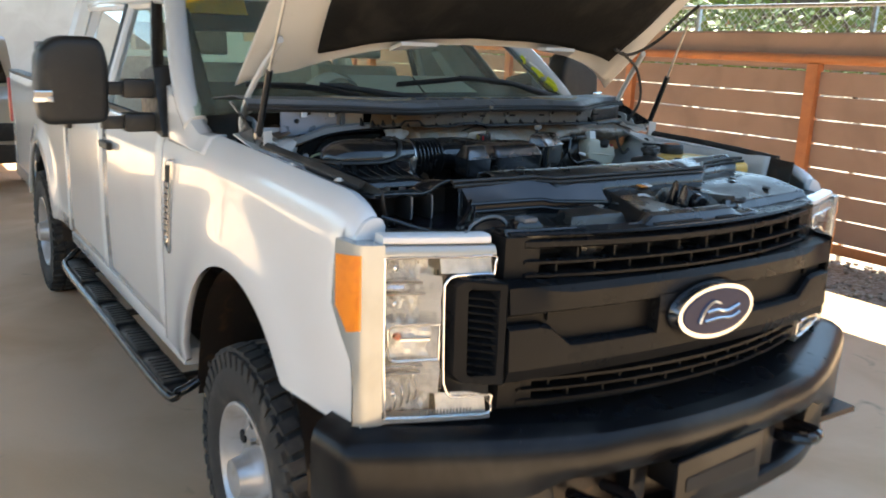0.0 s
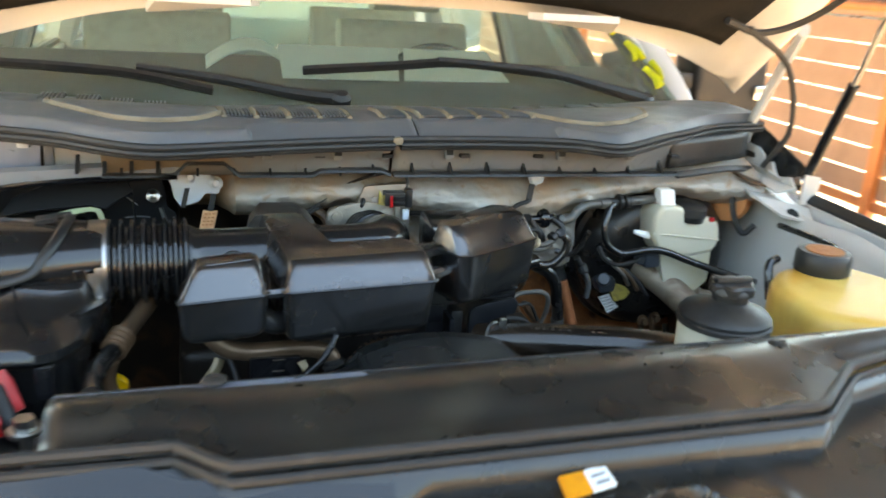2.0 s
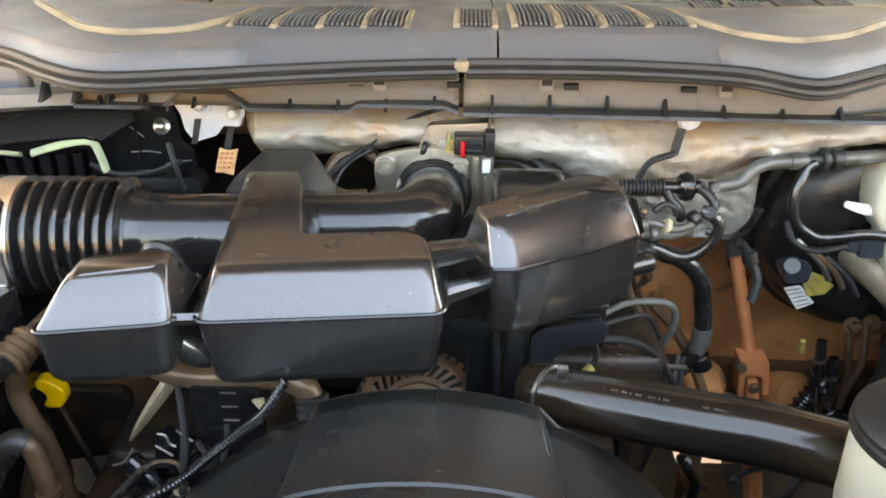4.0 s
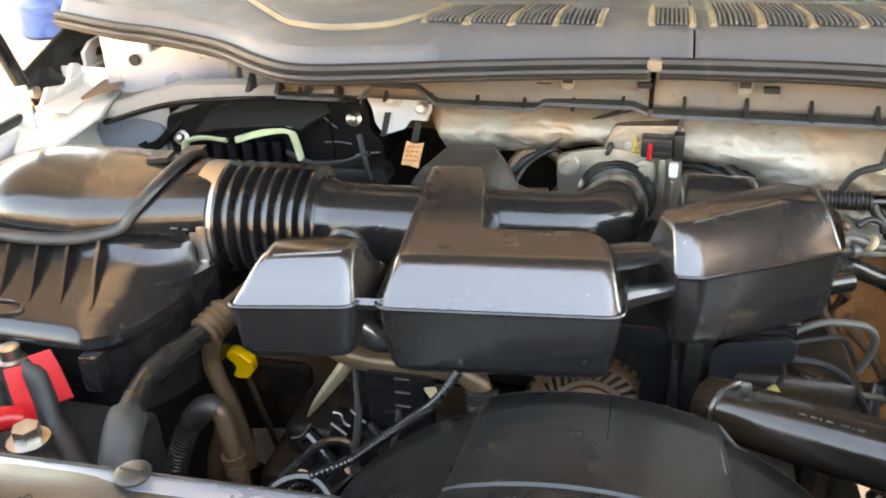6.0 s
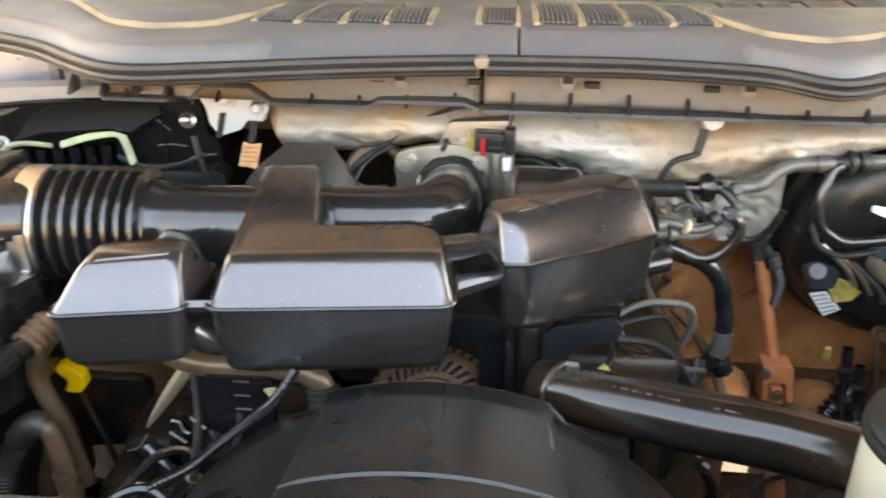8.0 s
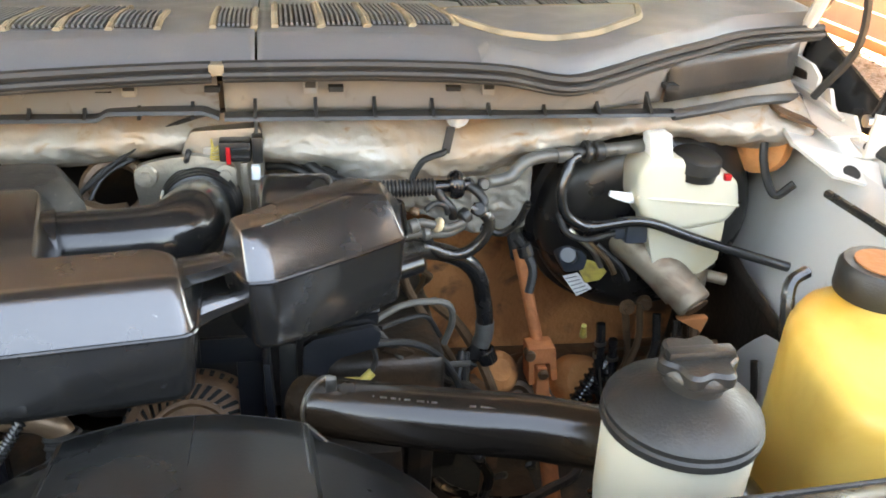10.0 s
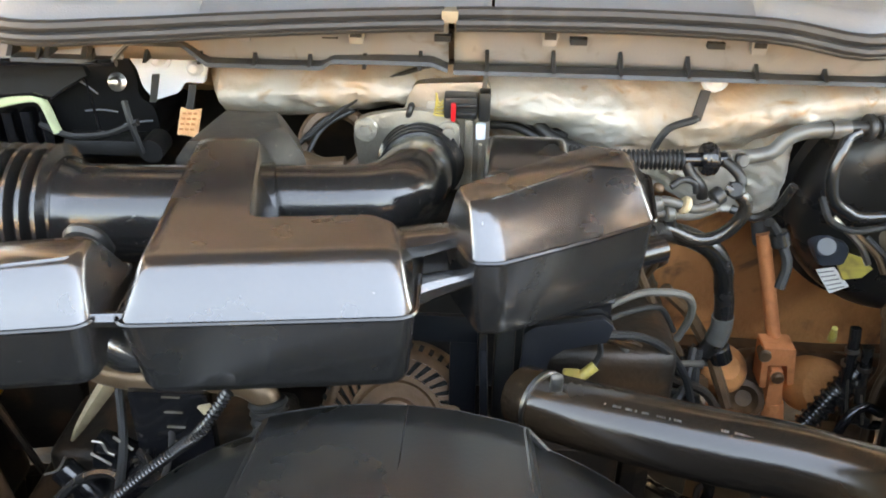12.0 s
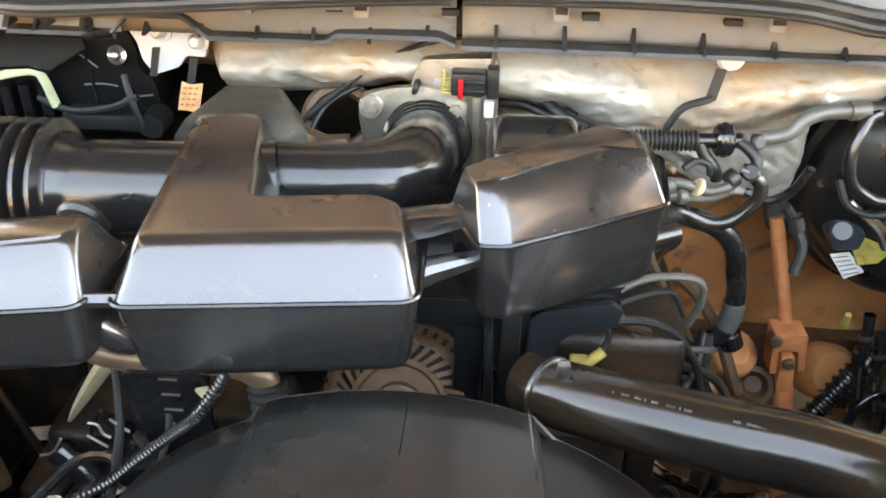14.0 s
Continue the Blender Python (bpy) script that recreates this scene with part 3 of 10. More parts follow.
spin(bm, [(0.24, 0.0), (0.28, 0.03), (0.285, 0.28), (0.295, 0.30), (0.285, 0.32), (0.285, 0.58), (0.295, 0.60), (0.285, 0.62), (0.28, 0.86), (0.25, 0.90)], (-5.66, 6.2, 0), (0, 0, 1), 32)
part("barrel", bm, BARREL, drum)
for dx in (-0.12, 0.12):
    bm = B()
    cyl(bm, (-5.66 + dx, 6.2, 0.898), (-5.66 + dx, 6.2, 0.92), 0.035, seg=16)
    part("bung", bm, PLASTIC_MATT, drum)


# unseen wall and trees, added in front of the truck to block low sky light
bm = B()
box(bm, -22, 14, -13.3, -13.0, -0.1, 4.4)
solo("wall_south", bm, BRICK_WALL, "unseen brown wall added to darken the low horizon in reflections", "wall", kind="structure")
hedge("trees", -20, 13, -17.5, -14.0, 2.0, 8.2, 30000, 9, "unseen dark green trees added to block the low sky in front")


# ---- the pickup truck ----
truck = thing("pickup_truck", "white four-door pickup truck with its hood propped open", "truck", (0, 1.5, 0))
ARCH_Y, ARCH_Z, ARCH_R = 0.02, 0.57, 0.525
REAR_Y = 3.93


def fender_low(y):
    d = ARCH_R ** 2 - (y - ARCH_Y) ** 2
    low = 0.60 if y > 0 else 0.87
    if d > 0:
        low = max(low, ARCH_Z + math.sqrt(d))
    return low


def fender_top(y):
    if y < -0.60:
        k = (y + 0.60) / 0.25
        return 1.452 - 0.135 * k * k
    return 1.452 + 0.03 * min(1, (y + 0.60) / 0.9)


def fender_front(z):
    """How far forward the panel reaches at a height, along the lamp's outer edge."""
    if z > 1.33:
        return -0.74
    if z > 1.17:
        return -0.676
    if z > 1.05:
        return -0.676 - (1.17 - z) / 0.12 * 0.124
    return -0.81


def fender(s):
    ys = sorted({-0.84 + 1.68 * i / 60 for i in range(61)} | {ARCH_Y - ARCH_R + 0.002, ARCH_Y + ARCH_R - 0.002, 0.86})
    ys = [y for y in ys if y <= 0.86]
    bm = B()
    rings = []
    for y in ys:
        top, low = fender_top(y), fender_low(y)
        ring = [(0.858, top - 0.034), (0.859, top - 0.012), (0.864, top - 0.005), (0.882, top - 0.002), (0.905, top - 0.016), (0.926, top - 0.05)]
        zs = top - 0.09
        m = 12
        for i in range(m + 1):
            z = zs + (low - zs) * i / m
            k = (zs - z) / 0.5
            x = 0.943 + 0.014 * min(1, 2 * k)
            d = math.hypot(y - ARCH_Y, max(0, z - ARCH_Z))
            x += 0.024 * math.exp(-((d - ARCH_R) / 0.13) ** 2) * (1 if z > 0.62 else 0.5)
            ring.append((x, z))
        ring.append((ring[-1][0] - 0.022, low + 0.004))
        pts = []
        for x, z in ring:
            yy = max(y, fender_front(z)) if y < -0.5 else y
            if y < -0.55:
                x -= 0.03 * ((-0.55 - y) / 0.3) ** 2 if z < top - 0.06 else 0.0
            pts.append((s * x, yy, z))
        rings.append(pts)
    loft(bm, rings, closed=False, caps=False)
    bmesh.ops.dissolve_degenerate(bm, dist=1e-4, edges=bm.edges)
    ob = part("fender", bm, PAINT, truck, "glossy white painted steel")
    solidify(ob, 0.004, 0)
    bm = B()
    prism(bm, rounded([(s * 0.846, 1.335), (s * 0.846, 1.382), (s * 0.856, 1.400), (s * 0.878, 1.404), (s * 0.902, 1.392), (s * 0.924, 1.360), (s * 0.932, 1.335)], 0.008), -0.756, -0.736, "y", 0.008, 3)
    part("fender_tip", bm, PAINT, ob)
    # dark liner inside the arch
    bm = B()
    grid(bm, 24, 2, lambda u, v: (s * (0.93 - 0.33 * v), ARCH_Y - (ARCH_R - 0.012) * math.cos(math.pi * u), ARCH_Z - 0.10 + (ARCH_R + 0.09) * math.sin(math.pi * u)))
    part("wheel_liner", bm, GRIME_SHADE, truck, "muddy dark wheel arch liner")
    # side vent badge with bars for its lettering
    bm = B()
    prism(bm, rounded([(0.665, 1.365), (0.745, 1.350), (0.805, 1.02), (0.740, 0.975)], 0.02), s * 0.948, s * 0.968, "x", 0.004)
    vent = part("fender_badge", bm, CHROME, ob, "chrome framed vertical badge with dark face")
    bm = B()
    prism(bm, rounded([(0.680, 1.340), (0.740, 1.330), (0.790, 1.055), (0.745, 1.045)], 0.01), s * 0.9675, s * 0.970, "x")
    part("badge_face", bm, BODY_SEAM, ob)
    for i in range(10):
        z = 1.262 - 0.025 * i
        bm = B()
        box(bm, s * 0.969, s * 0.974, 0.700 + 0.0055 * i, 0.748 + 0.0040 * i, z - 0.01, z + 0.007)
        part("badge_bar", bm, CHROME, ob)


def side(s):
    def shoulder(z):
        if z > 1.36:
            return 0.950 - 0.03 * ((z - 1.36) / 0.11)
        return 0.950 + 0.009 * math.sin((z - 0.6) / 0.76 * math.pi)

    for name, y0, y1 in (("front_door", 0.864, 1.93), ("rear_door", 1.937, 2.94)):
        bm = B()
        grid(bm, 10, 18, lambda u, v: (s * shoulder(0.63 + 0.84 * v), y0 + (y1 - y0) * u, 0.63 + 0.84 * v))
        d = solidify(part(name, bm, PAINT, truck), 0.03, -1)
        bm = B()
        box(bm, s * 0.955, s * 0.985, y1 - 0.24, y1 - 0.06, 1.27, 1.305, 0.01)
        part("handle", bm, PLASTIC_MATT, d, "black door handle")
        # window frame and pane lean inwards to the roof
        a, b = (y0 + 0.02, y1 - 0.03)
        low = [(s * 0.925, a + (0.10 if "front" in name else 0), 1.475), (s * 0.925, b, 1.475)]
        high = [(s * 0.775, a + (0.62 if "front" in name else 0.02), 1.945), (s * 0.775, b, 1.945)]
        bm = B()
        loft(bm, [[low[0], low[1]], [high[0], high[1]]], closed=False)
        w = part("window_pane", bm, GLASS_SIDE, d, "green-tinted side window")
        w.visible_shadow = False
        for p, q in ((low[0], high[0]), (low[1], high[1]), (high[0], high[1])):
            bm = B()
            tube(bm, [p, q], 0.026, 8, 1)
            part("window_frame", bm, PLASTIC_MATT if p == low[0] else PAINT, d)
        bm = B()
        box(bm, s * 0.915, s * 0.94, a, b, 1.462, 1.482, 0.004)
        part("belt_strip", bm, RUBBER, d)
    bm = B()
    box(bm, s * 0.87, s * 0.955, 0.62, 2.95, 0.555, 0.628, 0.015)
    part("rocker", bm, PAINT, truck)
    # bed side with the rear arch cut out
    bm = B()
    rings = []
    for i in range(49):
        y = 3.0 + 2.45 * i / 48
        low = 0.62
        d = 0.5 ** 2 - (y - REAR_Y) ** 2
        if d > 0:
            low = max(low, 0.55 + math.sqrt(d))
        ring = []
        for k in range(9):
            z = 1.46 + (low - 1.46) * k / 8
            dd = math.hypot(y - REAR_Y, max(0, z - 0.55))
            ring.append((s * (0.95 + 0.04 * math.exp(-((dd - 0.5) / 0.08) ** 2)), y, z))
        rings.append(ring)
    loft(bm, rings, closed=False, caps=False)
    solidify(part("bed_side", bm, PAINT, truck), 0.03, -1)
    bm = B()
    box(bm, s * 0.86, s * 0.952, 3.0, 5.45, 1.463, 1.485, 0.008)
    part("bed_rail", bm, PLASTIC_MATT, truck, "black bed rail cap")
    bm = B()
    box(bm, s * 0.90, s * 0.965, 5.452, 5.54, 1.05, 1.42, 0.02)
    part("tail_light", bm, REDPAINT, truck, "red tail light")
    bm = B()
    grid(bm, 20, 2, lambda u, v: (s * (0.93 - 0.33 * v), REAR_Y - 0.49 * math.cos(math.pi * u), 0.45 + 0.59 * math.sin(math.pi * u)))
    part("wheel_liner", bm, GRIME_SHADE, truck)
    # running board: black deck with a glossy outer tube
    bm = B()
    tube(bm, [(s * 0.93, 0.52, 0.53), (s * 1.0, 0.53, 0.495), (s * 1.045, 0.60, 0.480), (s * 1.05, 1.5, 0.478), (s * 1.05, 2.6, 0.478), (s * 1.0, 2.80, 0.49), (s * 0.93, 2.86, 0.53)], 0.019, 12, 6)
    board = part("running_board", bm, PLASTIC_GLOSS, truck, "glossy black tube side step with black treads")
    bm = B()
    box(bm, s * 0.935, s * 1.030, 0.58, 2.80, 0.462, 0.490, 0.010)
    part("deck", bm, PLASTIC_MATT, board, "black plastic step deck")
    for y in (0.62, 1.02, 1.42, 1.82, 2.22):
        bm = B()
        box(bm, s * 0.945, s * 1.040, y, y + 0.30, 0.488, 0.506, 0.006)
        for k in range(7):
            box(bm, s * 0.955, s * 1.03, y + 0.03 + 0.037 * k, y + 0.045 + 0.037 * k, 0.505, 0.511, 0.002, 1)
        part("step_pad", bm, PLASTIC_MATT, board, "black ribbed step pad")
    for y in (0.75, 1.7, 2.6):
        bm = B()
        box(bm, s * 0.70, s * 1.0, y, y + 0.05, 0.44, 0.462, 0.005)
        part("bracket", bm, GRIME_SHADE, board)
    # towing mirror
    bm = B()
    prism(bm, rounded([(1.125, 1.475), (1.36, 1.47), (1.375, 1.56), (1.365, 1.735), (1.30, 1.795), (1.14, 1.795), (1.115, 1.70)], 0.045), 0.90, 1.045, "y", 0.03, 3)
    mir = part("mirror", bm, PLASTIC_MATT, truck, "large black towing mirror housing")
    if s < 0:
        mir.data.transform(Matrix.Scale(-1, 4, (1, 0, 0)))
        mir.data.flip_normals()
    bm = B()
    box(bm, s * 1.385, s * 1.32, 0.885, 0.91, 1.555, 1.60, 0.006)
    part("marker_lamp", bm, CHROME, mir, "clear side marker lamp")
    bm = B()
    box(bm, s * 1.14, s * 1.35, 1.046, 1.049, 1.50, 1.77, 0.0)
    part("mirror_glass", bm, REFLECTOR, mir)
    for z in (1.605, 1.475):
        bm = B()
        box(bm, s * 0.88, s * 1.07, 0.90, 0.985, z - 0.036, z + 0.036, 0.014)
        box(bm, s * 1.04, s * 1.15, 0.92, 0.97, z - 0.024, z + 0.024, 0.008)
        part("mirror_arm", bm, PLASTIC_MATT, mir)
    bm = B()
    prism(bm, rounded([(0.80, 1.425), (1.10, 1.47), (1.10, 1.66), (0.90, 1.70)], 0.02), s * 0.895, s * 0.958, "x", 0.006)
    part("mirror_base", bm, PLASTIC_MATT, mir)


for s in (-1, 1):
    fender(s)
    side(s)

# roof, pillars, windscreen, back of cab
bm = B()
grid(bm, 16, 16, lambda u, v: ((-0.80 + 1.60 * u), 1.16 + 1.80 * v, 2.035 - 0.055 * (2 * u - 1) ** 4 - 0.03 * (2 * v - 1) ** 4))
solidify(part("cab_roof", bm, PAINT, truck), 0.03)
for s in (-1, 1):
    bm = B()
    path = [(s * 0.902, 0.56, 1.50), (s * 0.900, 0.69, 1.615), (s * 0.850, 0.93, 1.80), (s * 0.780, 1.22, 1.985), (s * 0.758, 1.45, 2.02)]
    tube(bm, path, 0.047, 14, 5, flat=0.85)
    part("front_pillar", bm, PAINT, truck)
    bm = B()
    def foot(u, v):
        y = 0.36 + 0.40 * u
        zt = 1.478 + 0.52 * max(0.0, y - 0.47)
        z = 1.42 + (zt - 1.42) * min(1, v * 1.2)
        k = max(0, v * 1.2 - 1) * 5
        xt = 0.905 + 0.042 * u ** 0.8
        return (s * (0.946 + (xt - 0.946) * min(1, v * 1.2) - 0.05 * k), y, z + 0.006 * math.sin(k * math.pi / 2))
    grid(bm, 18, 16, foot)
    solidify(part("pillar_foot", bm, PAINT, truck), 0.02, -1)
    bm = B()
    tube(bm, [(s * 0.93, 2.95, 1.46), (s * 0.77, 2.95, 1.98)], 0.07, 8, 1)
    part("rear_pillar", bm, PAINT, truck)


def screen_at(u, v):
    x = (-0.90 + 1.80 * u) * (1 - 0.12 * v)
    bow = 0.13 * (1 - (2 * u - 1) ** 2)
    return (x, 0.60 - bow * (1 - 0.4 * v) + 0.66 * v, 1.585 + 0.42 * v + 0.03 * (1 - (2 * u - 1) ** 2))


bm = B()
grid(bm, 16, 8, lambda u, v: screen_at(u, -0.12 + 1.12 * v))
windscreen = part("windscreen", bm, GLASS, truck, "greenish windscreen with marker writing")
windscreen.visible_shadow = False
for u0, u1 in ((0.0, 0.042), (0.952, 0.998)):
    bm = B()
    def frit(u, v):
        x, y, z = screen_at(u0 + (u1 - u0) * u, -0.10 + 1.08 * v)
        return (x, y + 0.006, z - 0.008)
    grid(bm, 2, 12, frit)
    solidify(part("frit_band", bm, BODY_SEAM, windscreen, "black edge of the glass"), 0.002)
for x0, x1 in ((-0.74, -0.12), (0.12, 0.74)):
    bm = B()
    sheet(bm, [(x0, 1.10, 1.84), (x1, 1.08, 1.85), (x1, 1.19, 1.975), (x0 + 0.03, 1.21, 1.965)], 0.018, (0, 0.8, -0.5))
    bevel(bm, 0.006)
    part("sun_visor", bm, DASH, truck, "grey sun visor")
bm = B()
sheet(bm, [(-0.76, 1.12, 1.905), (-0.50, 1.10, 1.905), (-0.50, 1.155, 1.975), (-0.74, 1.165, 1.97)], 0.004, (0, -1, 0.4))
part("visor_card", bm, YELLOW, windscreen, "bright yellow card behind the glass")
bm = B()
box(bm, -0.90, 0.90, 2.93, 2.97, 0.62, 1.47)
part("cab_back", bm, PAINT, truck)
bm = B()
box(bm, -0.75, 0.75, 2.94, 2.955, 1.474, 1.95)
w = part("rear_window", bm, GLASS_SIDE, truck)
w.visible_shadow = False
bm = B()
box(bm, -0.90, 0.90, 0.78, 5.45, 0.56, 0.60)
part("underbody", bm, GRIME_SHADE, truck)
bm = B()
box(bm, -0.90, 0.90, 5.46, 5.50, 0.70, 1.45, 0.01)
part("tailgate", bm, PAINT, truck)
# cab inside
bm = B()
prism(bm, rounded([(0.62, 1.20), (0.60, 1.55), (0.75, 1.596), (0.98, 1.632), (1.10, 1.615), (1.20, 1.50), (1.15, 1.20)], 0.02), -0.86, 0.86, "x", 0.01)
dash = part("dashboard", bm, DASH, truck, "dark grey dashboard")
for pts in ([(-0.12, 0.74, 1.603), (0.17, 0.74, 1.603), (0.20, 0.90, 1.668), (-0.12, 0.90, 1.668)], [(0.185, 0.745, 1.604), (0.47, 0.75, 1.606), (0.45, 0.91, 1.668), (0.215, 0.905, 1.668)]):
    bm = B()
    sheet(bm, pts, 0.002, (0, 0, 1))
    part("paper", bm, PAPER, dash, "white paper sheet on the dashboard")
bm = B()
grid(bm, 12, 4, lambda u, v: (-0.30 + 0.22 * u, 0.82 + 0.12 * v, 1.612 + 0.018 * v + 0.050 * math.sin(math.pi * u)))
solidify(part("paper", bm, PAPER, dash, "curled white paper on the dashboard"), 0.002)
for x in (-0.45, 0.45):
    for y in (1.65, 2.5):
        bm = B()
        box(bm, x - 0.26, x + 0.26, y - 0.3, y + 0.22, 0.95, 1.12, 0.05, 3)
        seat = part("seat", bm, CLOTH, truck, "grey cloth seat")
        bm = B()
        prism(bm, rounded([(y + 0.12, 1.10), (y + 0.25, 1.68), (y + 0.36, 1.68), (y + 0.28, 1.06)], 0.04), x - 0.25, x + 0.25, "x", 0.03, 3)
        part("backrest", bm, CLOTH, seat)
        bm = B()
        prism(bm, rounded([(y + 0.22, 1.72), (y + 0.25, 1.88), (y + 0.34, 1.88), (y + 0.34, 1.72)], 0.03), x - 0.13, x + 0.13, "x", 0.03, 3)
        part("headrest", bm, CLOTH, seat)
bm = B()
ring = [Vector((0.45 + 0.19 * math.cos(a), 1.34 + 0.09 * math.sin(a), 1.47 + 0.16 * math.sin(a))) for a in (2 * math.pi * i / 28 for i in range(28))]
tube(bm, ring + [ring[0]], 0.016, 8, 1)
part("steering_wheel", bm, PLASTIC_MATT, truck)
bm = B()
box(bm, -0.13, 0.13, 1.02, 1.05, 1.86, 1.93, 0.012)
tube(bm, [(0, 1.05, 1.90), (0, 1.12, 1.98)], 0.012, 6, 1)
part("rear_view_mirror", bm, PLASTIC_MATT, truck)
# wipers
for blade, arm in (([(-0.10, 0.500, 1.652), (0.10, 0.498, 1.668), (0.26, 0.505, 1.678), (0.50, 0.530, 1.656)], [(0.20, 0.495, 1.684), (0.46, 0.520, 1.664), (0.62, 0.535, 1.632), (0.76, 0.545, 1.600)]),
                   ([(-0.72, 0.540, 1.645), (-0.575, 0.510, 1.643), (-0.43, 0.485, 1.634), (-0.29, 0.470, 1.608)], [(-0.44, 0.500, 1.650), (-0.27, 0.470, 1.632), (-0.135, 0.445, 1.612), (-0.030, 0.410, 1.606)])):
    bm = B()
    tube(bm, arm, lambda t: 0.008 + 0.008 * t, 8, 6)
    wip = part("wiper", bm, RUBBER, truck, "black wiper arm")
    bm = B()
    tube(bm, blade, 0.009, 6, 6, flat=1.4)
    part("blade", bm, RUBBER, wip)
    bm = B()
    spin(bm, [(0.020, -0.012), (0.022, 0.004), (0.014, 0.014)], arm[-1], (0, -0.4, 1), 16)
    part("pivot", bm, PLASTIC_MATT, wip)
# yellow and white marker strokes low on the driver's side of the glass
for k, (p, q, m_) in enumerate((((0.928, 0.06), (0.930, 0.16), 0), ((0.925, 0.16), (0.945, 0.07), 0), ((0.915, 0.20), (0.925, 0.30), 0), ((0.925, 0.30), (0.945, 0.21), 0), ((0.90, 0.34), (0.93, 0.42), 0), ((0.955, 0.10), (0.965, 0.20), 0), ((0.96, 0.24), (0.95, 0.36), 1), ((0.97, 0.30), (0.96, 0.42), 1))):
    bm = B()
    a, b = (Vector(screen_at(0.948 + (u - 0.90) * 0.6, v)) for u, v in (p, q))
    off = Vector((0, -0.010, 0.008))
    tube(bm, [a + off, (a + b) / 2 + off + Vector((0.008, 0, 0)), b + off], 0.008 if not m_ else 0.004, 6, 4, flat=0.5)
    part("marker_stroke", bm, PAPER if m_ else MARKER, windscreen, "white marker stroke" if m_ else "yellow marker stroke")

# hood, propped open
HA = radians(40)
HY, HZ = 0.27, 1.625


def hood_at(x, d, lift=0.0):
    """x across, d metres from the hinge line towards the nose, lift above the panel."""
    return Vector((x, HY - d * math.cos(HA) + lift * math.sin(HA), HZ + d * math.sin(HA) + lift * math.cos(HA)))


def hood_rear(x):
    return 0.285 * (1 - min(1, abs(x) / 0.86) ** 2.6) - 0.02


def hood_skin(u, v, lift):
    x = -0.845 + 1.69 * u
    a = hood_rear(x)
    d = a + (1.26 - 0.05 * (2 * u - 1) ** 2 - a) * v
    crown = 0.045 * (1 - (2 * u - 1) ** 4) * min(1, 0.4 + d)
    return hood_at(x, d, lift + crown)


bm = B()
grid(bm, 32, 20, lambda u, v: hood_skin(u, v, 0.045))
hood = solidify(part("hood", bm, PAINT, truck, "white hood seen from below"), 0.003)
# inner panel: rim round the felt pad, with pressed edges
def inner(u, v):
    x = -0.84 + 1.68 * u
    a = hood_rear(x) + 0.004
    d = a + (1.25 - a) * v
    e = min(u, 1 - u) / 0.09
    f = min((d - a) / 0.025, (1.25 - d) / 0.11)
    drop = 0.04 * min(1, max(0, min(e, f)))
    pan = 0.02 * max(0, min(1, (e - 1.3) / 0.6, (f - 1.0) / 0.5))
    return hood_at(x, d, 0.04 - drop + pan)


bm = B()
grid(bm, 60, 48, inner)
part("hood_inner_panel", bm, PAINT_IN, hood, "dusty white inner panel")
bm = B()
def felt(u, v):
    x = (-0.69 + 1.38 * u) * (0.93 + 0.07 * math.sin(math.pi * v))
    a = hood_rear(x) + 0.080 + 0.03 * (abs(2 * u - 1) ** 3)
    return hood_at(x, a + (1.12 - a) * v, -0.012 + 0.008 * noise.noise((x * 6, v * 6, 2.0)))


grid(bm, 40, 30, felt)
solidify(part("hood_insulation", bm, INSULATION, hood, "dark felt insulation pad under the hood"), 0.016, 1)
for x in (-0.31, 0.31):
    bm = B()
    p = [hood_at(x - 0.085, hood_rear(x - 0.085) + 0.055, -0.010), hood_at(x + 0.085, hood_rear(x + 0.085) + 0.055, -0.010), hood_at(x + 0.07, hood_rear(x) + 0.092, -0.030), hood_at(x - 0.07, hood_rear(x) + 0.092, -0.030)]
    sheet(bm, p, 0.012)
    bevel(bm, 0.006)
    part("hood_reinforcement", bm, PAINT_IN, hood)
for s in (-1, 1):
    # corner arms and hinge links
    bm = B()
    tube(bm, [hood_at(s * 0.79, 0.30, -0.01), hood_at(s * 0.83, 0.10, -0.035), (s * 0.845, 0.235, 1.55), (s * 0.845, 0.20, 1.475)], 0.02, 8, 5, flat=0.5)
    part("hinge_arm", bm, PAINT_IN, hood, "white pressed hinge arm")
    bm = B()
    cyl(bm, (s * 0.862, 0.04, 1.515), (s * 0.858, -0.045, 1.72), 0.011, seg=12)
    part("strut_body", bm, PLASTIC_GLOSS, hood, "black gas strut")
    bm = B()
    cyl(bm, (s * 0.858, -0.045, 1.72), (s * 0.845, -0.135, 1.925), 0.005, seg=10)
    part("strut_rod", bm, STEEL, hood)
    bm = B()
    cyl(bm, (s * 0.875, 0.04, 1.515), (s * 0.845, 0.04, 1.515), 0.009, seg=10)
    part("strut_pin", bm, STEEL, hood)
# washer hose and its loop at the hinge
bm = B()
tube(bm, [hood_at(0.60, 0.33, -0.02), hood_at(0.70, 0.30, -0.02), hood_at(0.78, 0.38, -0.02), hood_at(0.83, 0.60, -0.015)], 0.007, 6, 5)
tube(bm, [hood_at(0.66, 0.31, -0.02), (0.78, 0.05, 1.74), (0.82, 0.06, 1.62), (0.80, 0.10, 1.53)], 0.006, 6, 6)
part("washer_hose", bm, RUBBER, hood)

